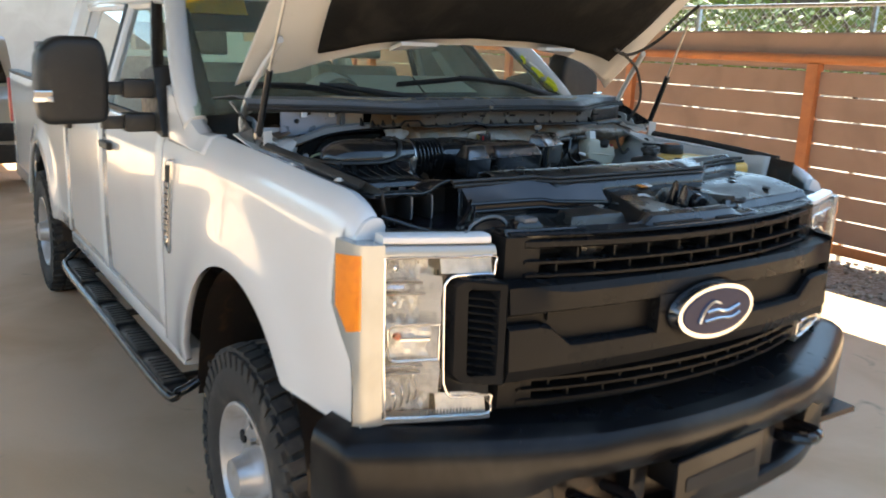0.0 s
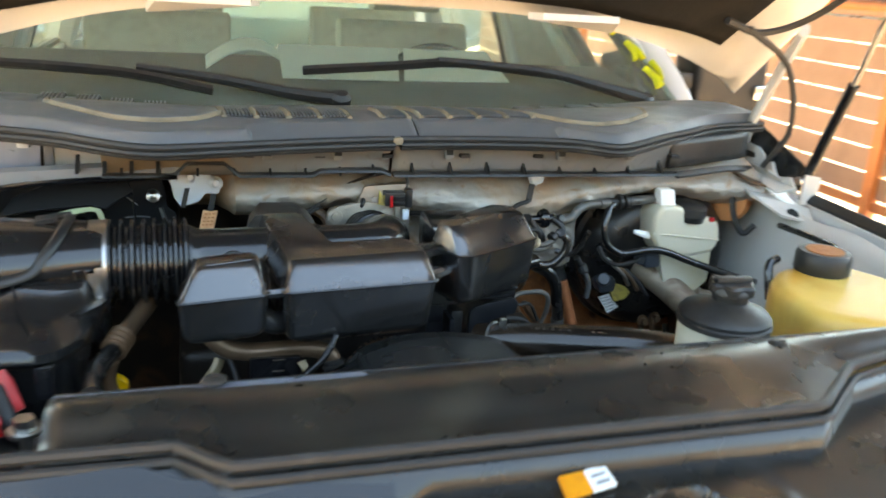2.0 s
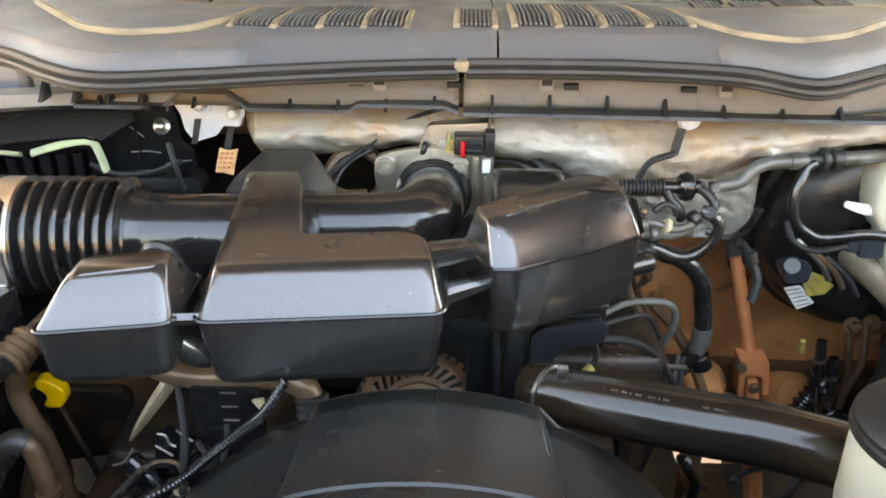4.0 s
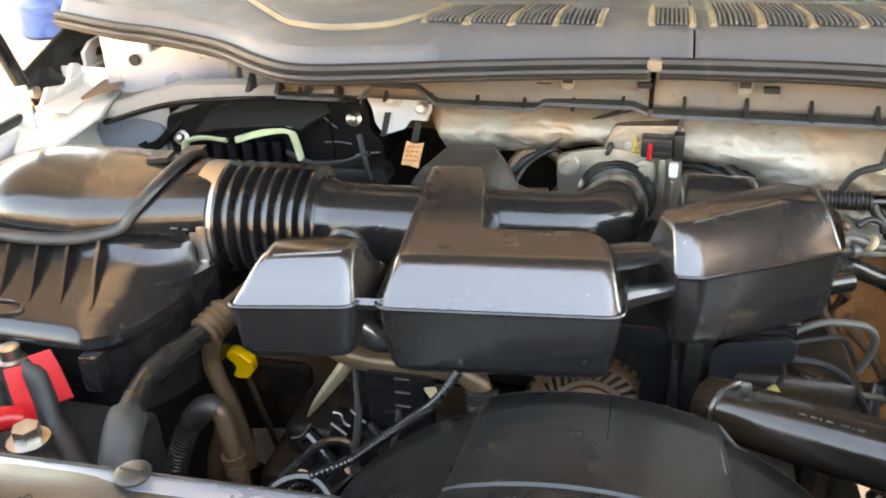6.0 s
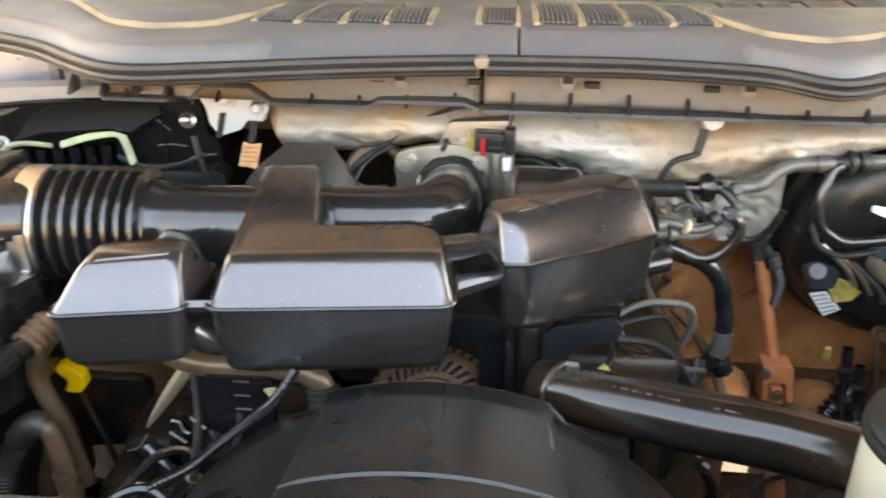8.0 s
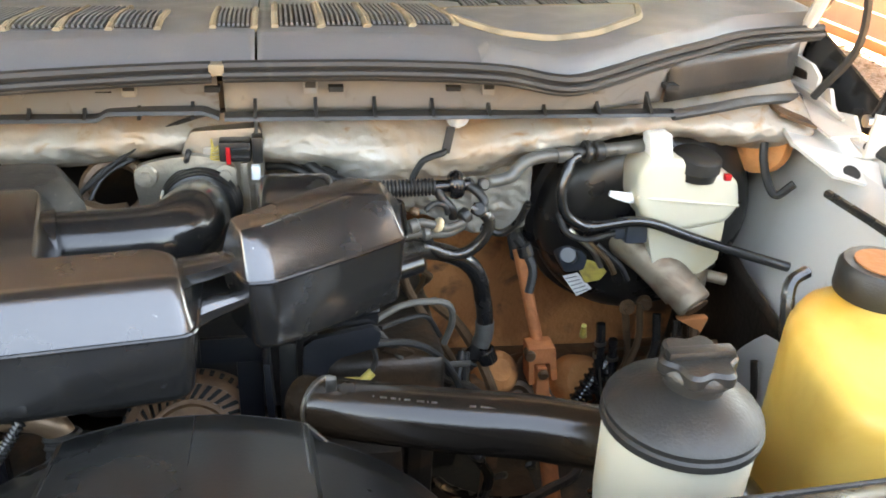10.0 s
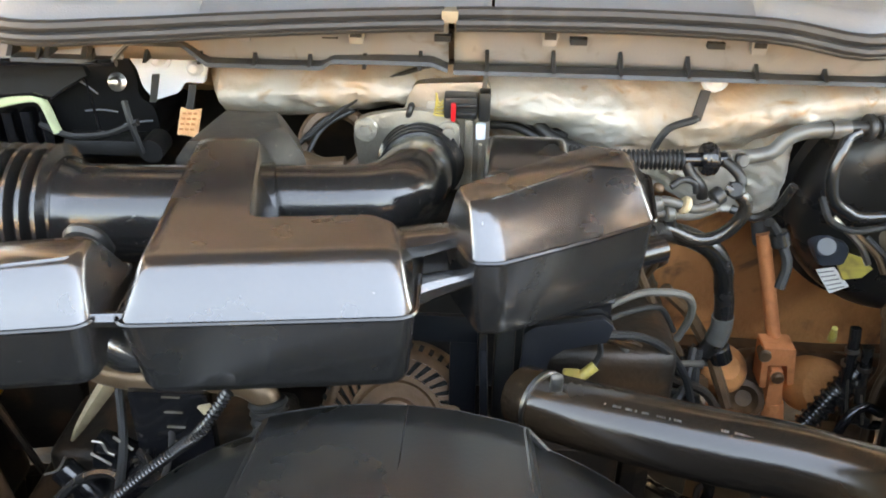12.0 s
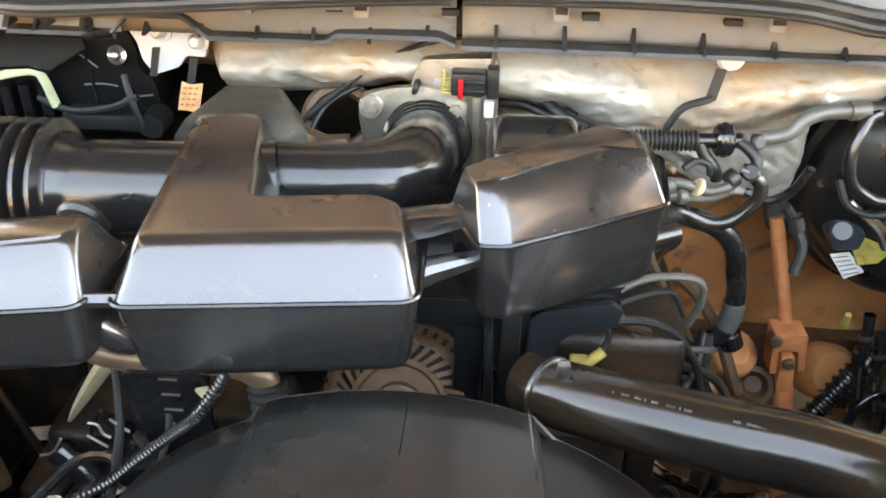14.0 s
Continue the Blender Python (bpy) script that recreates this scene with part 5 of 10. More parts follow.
bumper = part("front_bumper", bm, BUMPER, truck, "black painted steel front bumper")
bm = B()
cbar(bm, -0.70, 0.70, 28, crease, [(0.10, 0.56), (0.10, 0.80), (0.13, 0.80), (0.13, 0.56)])
part("lower_recess", bm, GRIME_SHADE, bumper)
bm = B()
cbar(bm, -0.80, 0.80, 28, crease, [(0.035, 0.560), (0.020, 0.575), (0.020, 0.615), (0.045, 0.630), (0.10, 0.625), (0.10, 0.560)])
part("lower_bar", bm, BUMPER, bumper)
for s in (-1, 1):
    for pts in ([(s * 0.34, -1.06, 0.70), (s * 0.34, -1.15, 0.712), (s * 0.38, -1.185, 0.715), (s * 0.44, -1.16, 0.715), (s * 0.45, -1.05, 0.70)],):
        bm = B()
        tube(bm, pts, 0.017, 8, 5)
        part("tow_hook", bm, PLASTIC_GLOSS, bumper, "black steel tow hook")
    bm = B()
    prism(bm, [(s * 0.50, 0.63), (s * 0.60, 0.63), (s * 0.62, 0.775), (s * 0.53, 0.775)], crease(0.56) + 0.02, crease(0.56) + 0.09, "y", 0.005)
    part("bumper_bracket", bm, BUMPER, bumper)
    bm = B()
    box(bm, s * 0.24, s * 0.30, crease(0.27) + 0.04, crease(0.27) + 0.09, 0.625, 0.775, 0.004)
    part("strap", bm, BUMPER, bumper)
    for x in (0.50, 0.62):
        bm = B()
        a, b = Vector((s * x, crease(x) + 0.018, 0.8795)), Vector((s * (x - 0.035), crease(x) + 0.062, 0.8905))
        tube(bm, [a, b], 0.0025, 5, 1)
        part("pad_slot", bm, BODY_SEAM, bumper)
bm = B()
prism(bm, rounded([(-0.225, 0.655), (-0.225, 0.795), (0.115, 0.815), (0.115, 0.655)], 0.012), -1.205, -1.192, "y", 0.004)
brk_ = part("plate_bracket", bm, BUMPER, bumper, "empty black number plate bracket")
bm = B()
prism(bm, rounded([(-0.19, 0.705), (-0.19, 0.745), (0.085, 0.765), (0.085, 0.712)], 0.008), -1.2085, -1.2062, "y")
part("bracket_opening", bm, BODY_SEAM, brk_)
bm = B()
box(bm, -0.18, 0.07, -1.19, -1.06, 0.68, 0.76, 0.006)
part("bracket_arm", bm, BUMPER, bumper)
bm = B()
loft(bm, [[(x, inner_edge(x) - 0.004, 0.889), (x, -0.80, 0.889), (x, -0.80, 0.87), (x, inner_edge(x) - 0.004, 0.87)] for x in (-0.92 + 1.84 * i / 30 for i in range(31))])
part("bumper_filler", bm, GRILLE, bumper, "matt black filler strip under the grille")


# ---- engine bay: sheet metal and cowl ----
def inner_wall(s):
    def f(u, v, y0, y1):
        y = y0 + (y1 - y0) * u
        x = 0.80 - 0.03 * math.sin(v * 3.0) - 0.05 * v * v
        x -= 0.05 * math.exp(-((y + 0.08) / 0.16) ** 2) * math.sin(math.pi * min(1, v * 1.2))
        return (s * (x + 0.025 * (1 - v)), y, 1.462 - 0.62 * v + 0.004 * math.sin(y * 30))
    split = -0.22 if s < 0 else -0.60
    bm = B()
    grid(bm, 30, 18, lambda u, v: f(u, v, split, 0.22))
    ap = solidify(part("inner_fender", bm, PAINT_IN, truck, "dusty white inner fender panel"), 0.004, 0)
    bm = B()
    grid(bm, 24, 18, lambda u, v: f(u, v, -0.70, split - 0.004))
    solidify(part("inner_fender_front", bm, GRIME_SHADE, ap, "dirt-browned front of the inner fender"), 0.004, 0)
    bm = B()
    tube(bm, [(s * 0.842, -0.62, 1.460), (s * 0.852, -0.30, 1.478), (s * 0.855, 0.03, 1.488)], 0.013, 8, 5, flat=0.5)
    part("fender_seal", bm, RUBBER, ap, "black rubber edge seal")
    for y in (-0.25, -0.55):
        bm = B()
        bolt(bm, (s * 0.872, y, 1.462), (0, 0, 1), 0.008, 0.005)
        part("fender_bolt", bm, PAINT_IN, ap)


for s in (-1, 1):
    inner_wall(s)

SEAL = [(-0.86, 0.145), (-0.73, 0.088), (-0.644, 0.063), (-0.53, 0.010), (-0.46, -0.045), (-0.39, -0.082), (-0.30, -0.066), (-0.205, -0.040), (-0.10, -0.016), (0.0, 0.0),
        (0.10, 0.006), (0.20, 0.006), (0.316, -0.012), (0.38, -0.055), (0.45, -0.015), (0.533, 0.048), (0.62, 0.105), (0.72, 0.17), (0.86, 0.21)]
SEALC = curve([(x, y, 0) for x, y in SEAL], 5)


def seal_y(x):
    for a, b in zip(SEALC, SEALC[1:]):
        if a.x <= x <= b.x:
            return a.y + (b.y - a.y) * (x - a.x) / max(1e-6, b.x - a.x)
    return SEALC[0].y if x < 0 else SEALC[-1].y


def shrink_to(pts, d):
    cx = sum(p[0] for p in pts) / len(pts)
    cy = sum(p[1] for p in pts) / len(pts)
    return [(x + (cx - x) * d, y + (cy - y) * d) for x, y in pts]


def cowl_back(x):
    return 0.50 - 0.12 * (1 - (x / 0.86) ** 2)


cowl = thing("cowl_panel", "dusty dark grey plastic cowl with slotted air vents below the windscreen", "cowl panel", (0, 0.2, 1.58))


def cowl_z(x, v):
    a = seal_y(x)
    dy = (cowl_back(x) - a) * v
    w = 0.062 if -0.24 < x < 0.30 else 0.02
    return 1.598 + 0.024 * min(1, dy / w) ** 0.8 + 0.022 * max(0, min(dy, 0.14) - w) - 0.11 * max(0, dy - 0.14)


def cowl_at(x, y):
    a = seal_y(x)
    return cowl_z(x, (y - a) / (cowl_back(x) - a))


def cowl_f(x0, x1):
    def f(u, v):
        x = x0 + (x1 - x0) * u
        a = seal_y(x)
        v = v ** 1.4
        return (x, a + (cowl_back(x) - a) * v, cowl_z(x, v))
    return f


for x0, x1 in ((-0.86, 0.0405), (0.0435, 0.86)):
    bm = B()
    grid(bm, 90, 40, cowl_f(x0, x1))
    solidify(part("cowl_top", bm, TRIM_GREY, cowl), 0.004)
# vents: sunk dark wells with fine bars, dusty ribs between
WELLS = ((-0.254, 0.043), (-0.200, 0.043), (-0.146, 0.043), (-0.094, 0.043), (0.016, 0.038), (0.090, 0.044), (0.146, 0.044), (0.202, 0.044), (0.258, 0.044))
for cx, w in WELLS:
    y0 = 0.086 + 0.09 * cx
    y1 = y0 + 0.185 - (0.02 if cx < -0.06 else 0) - (0.060 if cx in (-0.094, 0.016) else 0)
    run = [y0 + (y1 - y0) * k / 8 for k in range(9)]
    def strip(bm, x0, x1, low, high):
        return loft(bm, [[(x0, y, cowl_at(cx, y) + low), (x1, y, cowl_at(cx, y) + low), (x1, y, cowl_at(cx, y) + high), (x0, y, cowl_at(cx, y) + high)] for y in run])
    bm = B()
    strip(bm, cx - w / 2, cx + w / 2, -0.001, 0.0016)
    well = part("vent", bm, BODY_SEAM, cowl, "black slotted vent")
    for k in range(7):
        x = cx - w / 2 + w * (k + 0.5) / 7
        bm = B()
        strip(bm, x - 0.0014, x + 0.0014, 0.001, 0.0046)
        part("vent_bar", bm, TRIM_GREY, well)
    for x in (cx - w / 2 - 0.0045, cx + w / 2 + 0.0045):
        bm = B()
        tube(bm, [(x, y0 - 0.006, cowl_at(cx, y0))] + [(x, y, cowl_at(cx, y) + 0.001) for y in run[1:]], 0.0050, 8, 1, flat=0.8)
        part("vent_rib", bm, TAN_DUST, cowl, "dusty tan rib")
for xs_ in ((-0.40, -0.46, -0.52, -0.58), (0.36, 0.42, 0.48, 0.54)):
    for x in xs_:
        z = cowl_at(x, 0.32) + 0.001
        bm = B()
        box(bm, x - 0.022, x + 0.022, 0.29, 0.36, z, z + 0.002)
        well = part("vent", bm, BODY_SEAM, cowl, "black slotted vent")
        for k in range(6):
            bm = B()
            xx = x - 0.018 + 0.0072 * k
            box(bm, xx - 0.0014, xx + 0.0014, 0.29, 0.36, z + 0.002, z + 0.005)
            part("vent_bar", bm, TRIM_GREY, well)
# raised trays with dust along their edges
for tray in ([(-0.575, 0.235), (-0.565, 0.17), (-0.445, 0.030), (-0.385, 0.008), (-0.320, 0.030), (-0.282, 0.095), (-0.285, 0.235)],
             [(0.286, 0.235), (0.284, 0.14), (0.330, 0.060), (0.385, 0.030), (0.450, 0.060), (0.545, 0.15), (0.575, 0.235)]):
    out = rounded(tray, 0.02, 4)
    inn = shrink_to(out, 0.10)
    bm = B()
    loft(bm, [[(x, y, cowl_at(x, y) - 0.002) for x, y in out], [(x, y, cowl_at(x, y) + 0.006) for x, y in shrink_to(out, 0.05)], [(x, y, cowl_at(x, y) + 0.007) for x, y in inn]])
    pan = part("tray", bm, TRIM_GREY, cowl, "raised grey tray")
    bm = B()
    tube(bm, [(x, y, cowl_at(x, y) + 0.001) for x, y in out + out[:1]], 0.006, 6, 1, flat=1.0)
    part("dust_line", bm, TAN_DUST, pan, "tan dust along the edge")
# front rubber seal: double bead with a joint at the middle
for x0, x1 in ((-0.86, -0.006), (0.006, 0.86)):
    for dy, dz, r in ((-0.004, 0.004, 0.0062), (-0.011, -0.0045, 0.0048), (-0.006, -0.011, 0.0036)):
        bm = B()
        tube(bm, [(x, seal_y(x) + dy, 1.598 + dz) for x in (x0 + (x1 - x0) * i / 50 for i in range(51))], r, 8, 1)
        part("seal_bead", bm, RUBBER, cowl, "black rubber hood seal")
for x0, x1 in ((-0.86, -0.006), (0.006, 0.86)):
    bm = B()
    loft(bm, [[(x, seal_y(x) + dy, 1.598 + dz) for dy, dz in ((-0.002, 0.002), (-0.009, -0.004), (-0.004, -0.012), (0.006, -0.012), (0.008, 0.0))] for x in (x0 + (x1 - x0) * i / 50 for i in range(51))])
    part("seal_base", bm, RUBBER, cowl)
bm = B()
box(bm, -0.008, 0.008, -0.014, 0.004, 1.594, 1.606, 0.002)
part("seal_joint", bm, TAN_DUST, cowl)

def lip_z(x):
    """Lower edge of the plenum face: humps over the white plate and at the joint."""
    def step(a, b):
        return max(0.0, min(1.0, (x - a) / (b - a)))
    return 1.534 + 0.021 * (step(-0.362, -0.340) - step(-0.282, -0.258)) + 0.008 * (step(-0.135, -0.125) - step(-0.02, 0.0))


# plenum front face below the seal: tin on one side, plastic on the other
for x0, x1, mat, nm in ((-0.47, -0.003, PLENUM, "plenum_face"), (0.003, 0.56, TRIM_LIGHT, "plenum_face")):
    bm = B()
    grid(bm, 40, 6, lambda u, v: (x0 + (x1 - x0) * u, max(-0.02, seal_y(x0 + (x1 - x0) * u)) * 0.5 + 0.028 + 0.02 * v, 1.588 - 0.055 * v))
    face = solidify(part(nm, bm, mat, cowl, "grimy tan plenum face" if x0 < 0 else "grey plastic plenum face"), 0.004, 0)
    bm = B()
    lip_xs = [x0 + (x1 - x0) * i / 90 for i in range(91)]
    loft(bm, [[(x, 0.030 + dy, lip_z(x) + dz) for dy, dz in ((0.006, 0.003), (-0.009, 0.001), (-0.011, -0.003), (-0.002, -0.005), (0.006, -0.004))] for x in lip_xs])
    part("plenum_lip", bm, PLASTIC_MATT, face)
    n = 8
    for i in range(n):
        x = x0 + (x1 - x0) * (i + 0.5) / n
        bm = B()
        prism(bm, [(0.018, 1.534), (0.046, 1.534), (0.046, 1.556)], x - 0.002, x + 0.002, "x")
        part("fin", bm, PLASTIC_MATT, face)
        if i % 2:
            bm = B()
            yy = max(-0.02, seal_y(x)) * 0.5 + 0.026
            box(bm, x + 0.015, x + 0.032, 0.024, 0.040, 1.564, 1.570)
            part("slot", bm, BODY_SEAM, face)
        if i in (1, 4, 6):
            yy = max(-0.02, seal_y(x)) * 0.5 + 0.024
            bm = B()
            prism(bm, [(x - 0.016, 1.584), (x + 0.004, 1.584), (x + 0.001, 1.562), (x - 0.013, 1.562)], yy - 0.004, yy + 0.006, "y", 0.0015)
            clip = part("clip", bm, TRIM_LIGHT, face, "plastic clip")
            bm = B()
            box(bm, x - 0.012, x, yy - 0.006, yy - 0.003, 1.570, 1.580)
            part("slot", bm, BODY_SEAM, face)
# galvanised panel and black rail at the passenger end
bm = B()
sheet(bm, [(-0.765, 0.095, 1.594), (-0.565, 0.088, 1.590), (-0.570, 0.088, 1.524), (-0.735, 0.092, 1.505), (-0.765, 0.095, 1.51)], 0.006, (0, 1, 0))
panel = part("end_panel", bm, GALV_SKY, cowl, "bare galvanised end panel")
bm = B()
cyl(bm, (-0.712, 0.092, 1.553), (-0.712, 0.087, 1.553), 0.008, seg=14)
part("hole", bm, BODY_SEAM, panel)
for x in (-0.690, -0.590):
    bm = B()
    box(bm, x - 0.010, x + 0.010, 0.078, 0.090, 1.566, 1.590, 0.003)
    part("clip", bm, WHITE_PLASTIC, panel, "pale plastic clip")
    bm = B()
    box(bm, x + 0.014, x + 0.026, 0.084, 0.0905, 1.574, 1.582, 0.001, 1)
    part("slot", bm, BODY_SEAM, panel)
bm = B()
sheet(bm, [(-0.562, 0.105, 1.590), (-0.47, 0.085, 1.590), (-0.47, 0.085, 1.515), (-0.562, 0.105, 1.515)], 0.006, (0, 1, 0))
part("end_gap_panel", bm, PAINT_IN, cowl, "light painted end panel")
bm = B()
box(bm, -0.560, -0.545, 0.070, 0.085, 1.525, 1.585, 0.004)
part("end_stay", bm, TRIM_GREY, cowl)
bm = B()
grid(bm, 10, 4, lambda u, v: (0.56 + 0.24 * u, 0.06 + 0.10 * u, 1.592 - 0.055 * v))
solidify(part("end_panel", bm, PLASTIC_MATT, cowl, "dark plastic end panel"), 0.004)
bm = B()
tube(bm, [(0.555, 0.024, 1.532), (0.62, 0.048, 1.532), (0.70, 0.085, 1.530), (0.80, 0.13, 1.520)], 0.008, 8, 5, flat=0.6)
part("end_rail", bm, PLASTIC_MATT, cowl)
bm = B()
sheet(bm, [(-0.745, 0.045, 1.478), (-0.735, 0.045, 1.496), (-0.62, 0.045, 1.534), (-0.45, 0.035, 1.546), (-0.352, 0.030, 1.546), (-0.352, 0.030, 1.533), (-0.50, 0.036, 1.528), (-0.63, 0.040, 1.513)], 0.014, (0, 1, 0.4))
bevel(bm, 0.003)
part("lower_rail", bm, TRIM_LIGHT, cowl, "dusty grey lower rail")
bm = B()
tube(bm, [(-0.745, 0.040, 1.476), (-0.63, 0.033, 1.511), (-0.50, 0.029, 1.526), (-0.356, 0.022, 1.532)], 0.0045, 6, 5)
part("rail_lip", bm, PLASTIC_GLOSS, cowl)
for x in (-0.505, -0.465, -0.425, -0.385):
    bm = B()
    prism(bm, [(0.010, 1.540), (0.036, 1.540), (0.036, 1.566)], x - 0.003, x + 0.003, "x")
    part("fin", bm, PLASTIC_MATT, cowl)

# firewall with crumpled heat shield
firewall = thing("firewall", "firewall with crumpled silver heat shield stained brown", "firewall", (0, 0.3, 0.8))


def foil(u, v):
    x = -0.345 + 1.14 * u
    drop = 0.098 + 0.052 * math.exp(-((x - 0.24) / 0.12) ** 2) - 0.030 * math.exp(-((x - 0.55) / 0.13) ** 2) - 0.012 * math.exp(-((x + 0.05) / 0.1) ** 2)
    z = 1.537 - drop * v
    y = 0.062 + 0.075 * abs((v - 0.55) / 0.5) ** 1.7 + 0.04 * max(0, x - 0.45)
    k = 0.013 * noise.noise((x * 7, z * 16, 1.0)) + 0.013 * abs(noise.noise((x * 20, z * 36, 4.0))) + 0.007 * abs(noise.noise((x * 50, z * 80, 2.0)))
    return (x, y + 0.075 * max(0.0, min(1.0, (-0.262 - x) / 0.03)) + k * (0.3 + v), z)


bm = B()
grid(bm, 300, 44, foil)
solidify(part("heat_shield", bm, FOIL, firewall, "crumpled silver foil heat shield"), 0.003, 1)


def foil2(u, v):
    x = 0.02 + 0.40 * u
    z = 1.465 - 0.145 * v - 0.02 * math.sin(u * 9)
    return (x, 0.165 - 0.05 * v * (1 - v) + 0.020 * abs(noise.noise((x * 18, z * 22, 7.0))) + 0.008 * abs(noise.noise((x * 45, z * 60, 3.0))), z)


bm = B()
grid(bm, 100, 50, foil2)
solidify(part("heat_shield", bm, FOIL, firewall, "torn creased foil flap"), 0.003, 1)
bm = B()
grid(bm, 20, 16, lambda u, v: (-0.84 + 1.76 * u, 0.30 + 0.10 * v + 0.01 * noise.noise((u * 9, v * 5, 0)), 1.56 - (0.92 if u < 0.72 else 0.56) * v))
part("firewall_sheet", bm, GRIME_SHADE, firewall, "lower firewall, dark with grime and painted shade")


def rusty(u, v):
    x = 0.16 + 0.68 * u
    z = 1.40 - 0.40 * v
    return (x, 0.255 + 0.035 * v + 0.022 * noise.noise((x * 5, z * 5, 9.0)) - 0.02 * math.exp(-((z - 1.30 + 0.1 * (x - 0.3)) / 0.012) ** 2) * (x < 0.40), z)


bm = B()
grid(bm, 60, 50, rusty)
part("rusty_panel", bm, RUST, firewall, "dust-caked rusty lower panel")
bm = B()
cyl(bm, (0.318, 0.262, 1.315), (0.318, 0.240, 1.318), 0.010, seg=14)
part("grommet", bm, BODY_SEAM, firewall)
bm = B()
spin(bm, [(0.0110, 0.0), (0.0135, 0.002), (0.0135, 0.016), (0.011, 0.019), (0.006, 0.026), (0.003, 0.027)], (0.286, 0.074, 1.514), (0, -1, 0.45), 18)
part("shield_nut", bm, WHITE_PLASTIC, firewall, "pale plastic push nut")
bm = B()
spin(bm, [(0.0125, 0.0), (0.0125, 0.004), (0.0075, 0.005), (0.0065, 0.016), (0.003, 0.018)], (0.403, 0.095, 1.486), (0, -1, 0.4), 18)
part("shield_nut", bm, STEEL, firewall, "steel stud on a washer")
bm = B()
sheet(bm, [(0.272, 0.06, 1.507), (0.283, 0.06, 1.507), (0.276, 0.055, 1.473), (0.265, 0.055, 1.473)], 0.003)
tube(bm, [(0.270, 0.056, 1.476), (0.266, 0.052, 1.475), (0.242, 0.05, 1.466), (0.230, 0.05, 1.446), (0.227, 0.05, 1.432)], 0.0042, 8, 5)
part("strap", bm, RUBBER, firewall)
bm = B()
sheet(bm, [(0.390, 0.085, 1.497), (0.404, 0.085, 1.497), (0.409, 0.08, 1.458), (0.397, 0.08, 1.458)], 0.004)
bevel(bm, 0.001)
part("strap", bm, RUBBER, firewall)
# white plate with two nuts and a paper tag
bm = B()
prism(bm, rounded([(-0.376, 1.5126), (-0.3665, 1.5286), (-0.3257, 1.5297), (-0.297, 1.5128), (-0.2847, 1.505), (-0.2896, 1.4826), (-0.3125, 1.4838), (-0.3225, 1.4699), (-0.3528, 1.4597), (-0.3651, 1.477), (-0.3683, 1.4984)], 0.004), 0.098, 0.110, "y", 0.003)
plate = part("white_plate", bm, WHITE_PLASTIC, firewall, "bluish white plastic plate with two nuts")
for x, z in ((-0.3366, 1.5123), (-0.2948, 1.5021)):
    bm = B()
    spin(bm, [(0.0125, 0.0), (0.0125, 0.004), (0.0085, 0.006), (0.0080, 0.016), (0.0050, 0.021), (0.002, 0.022)], (x, 0.099, z), (0, -1, 0.25), 16)
    part("nut", bm, WHITE_PLASTIC, plate)
for pts in ([(-0.3466, 0.091, 1.4957), (-0.3381, 0.091, 1.496), (-0.3458, 0.088, 1.4635), (-0.3538, 0.088, 1.4632)], [(-0.3031, 0.086, 1.4875), (-0.2942, 0.086, 1.4865), (-0.3007, 0.083, 1.4574), (-0.3097, 0.083, 1.4584)]):
    bm = B()
    sheet(bm, pts, 0.003, (0, -1, 0))
    part("strap", bm, RUBBER, plate)
bm = B()
sheet(bm, [(-0.3170, 0.086, 1.4587), (-0.3060, 0.084, 1.4560), (-0.2925, 0.086, 1.457), (-0.3006, 0.080, 1.4225), (-0.3130, 0.078, 1.4270), (-0.3242, 0.080, 1.4264)], 0.002, (0, -1, 0))
part("tag", bm, TAN_TAG, plate, "faded orange paper tag")
for i in range(4):
    for j in range(3):
        bm = B()
        x, z = -0.3145 + 0.0065 * j - 0.0018 * i, 1.4515 - 0.0062 * i
        box(bm, x, x + 0.0042, 0.0795 - 0.0011 * i, 0.0805 - 0.0011 * i, z, z + 0.0024)
        part("tag_bar", bm, ORANGE_PAINT, plate)
# pale painted sheet behind the housing
bm = B()
grid(bm, 12, 6, lambda u, v: (-0.86 + 0.165 * u, 0.125 + 0.004 * math.sin(u * 7), 1.530 - 0.20 * v))
solidify(part("side_sheet", bm, PAINT_IN, firewall, "dusty white painted side sheet"), 0.004)
bm = B()
prism(bm, rounded([(-0.816, 1.446), (-0.746, 1.458), (-0.700, 1.449), (-0.700, 1.376), (-0.816, 1.376)], 0.012), 0.112, 0.119, "y", 0.002)
part("patch_plate", bm, GALV_SKY, firewall, "bare galvanised patch plate")

# HVAC housing at the passenger side
hvac = thing("hvac_housing", "black plastic HVAC housing with pale foam strip on the firewall", "HVAC housing", (-0.53, 0.16, 1.43))
bm = B()
prism(bm, rounded([(-0.700, 1.448), (-0.694, 1.465), (-0.658, 1.476), (-0.631, 1.489), (-0.57, 1.495), (-0.465, 1.500), (-0.383, 1.506), (-0.376, 1.479), (-0.378, 1.458), (-0.361, 1.445), (-0.358, 1.418), (-0.378, 1.380), (-0.475, 1.37), (-0.690, 1.37)], 0.008), 0.116, 0.24, "y", 0.006)
part("housing", bm, DULL_BLACK, hvac)
bm = B()
sheet(bm, [(-0.641, 0.098, 1.447), (-0.618, 0.106, 1.477), (-0.569, 0.112, 1.497), (-0.440, 0.112, 1.502), (-0.432, 0.104, 1.486), (-0.460, 0.098, 1.471), (-0.474, 0.096, 1.461), (-0.497, 0.096, 1.466)], 0.016, (0, 1, 0))
bevel(bm, 0.003)
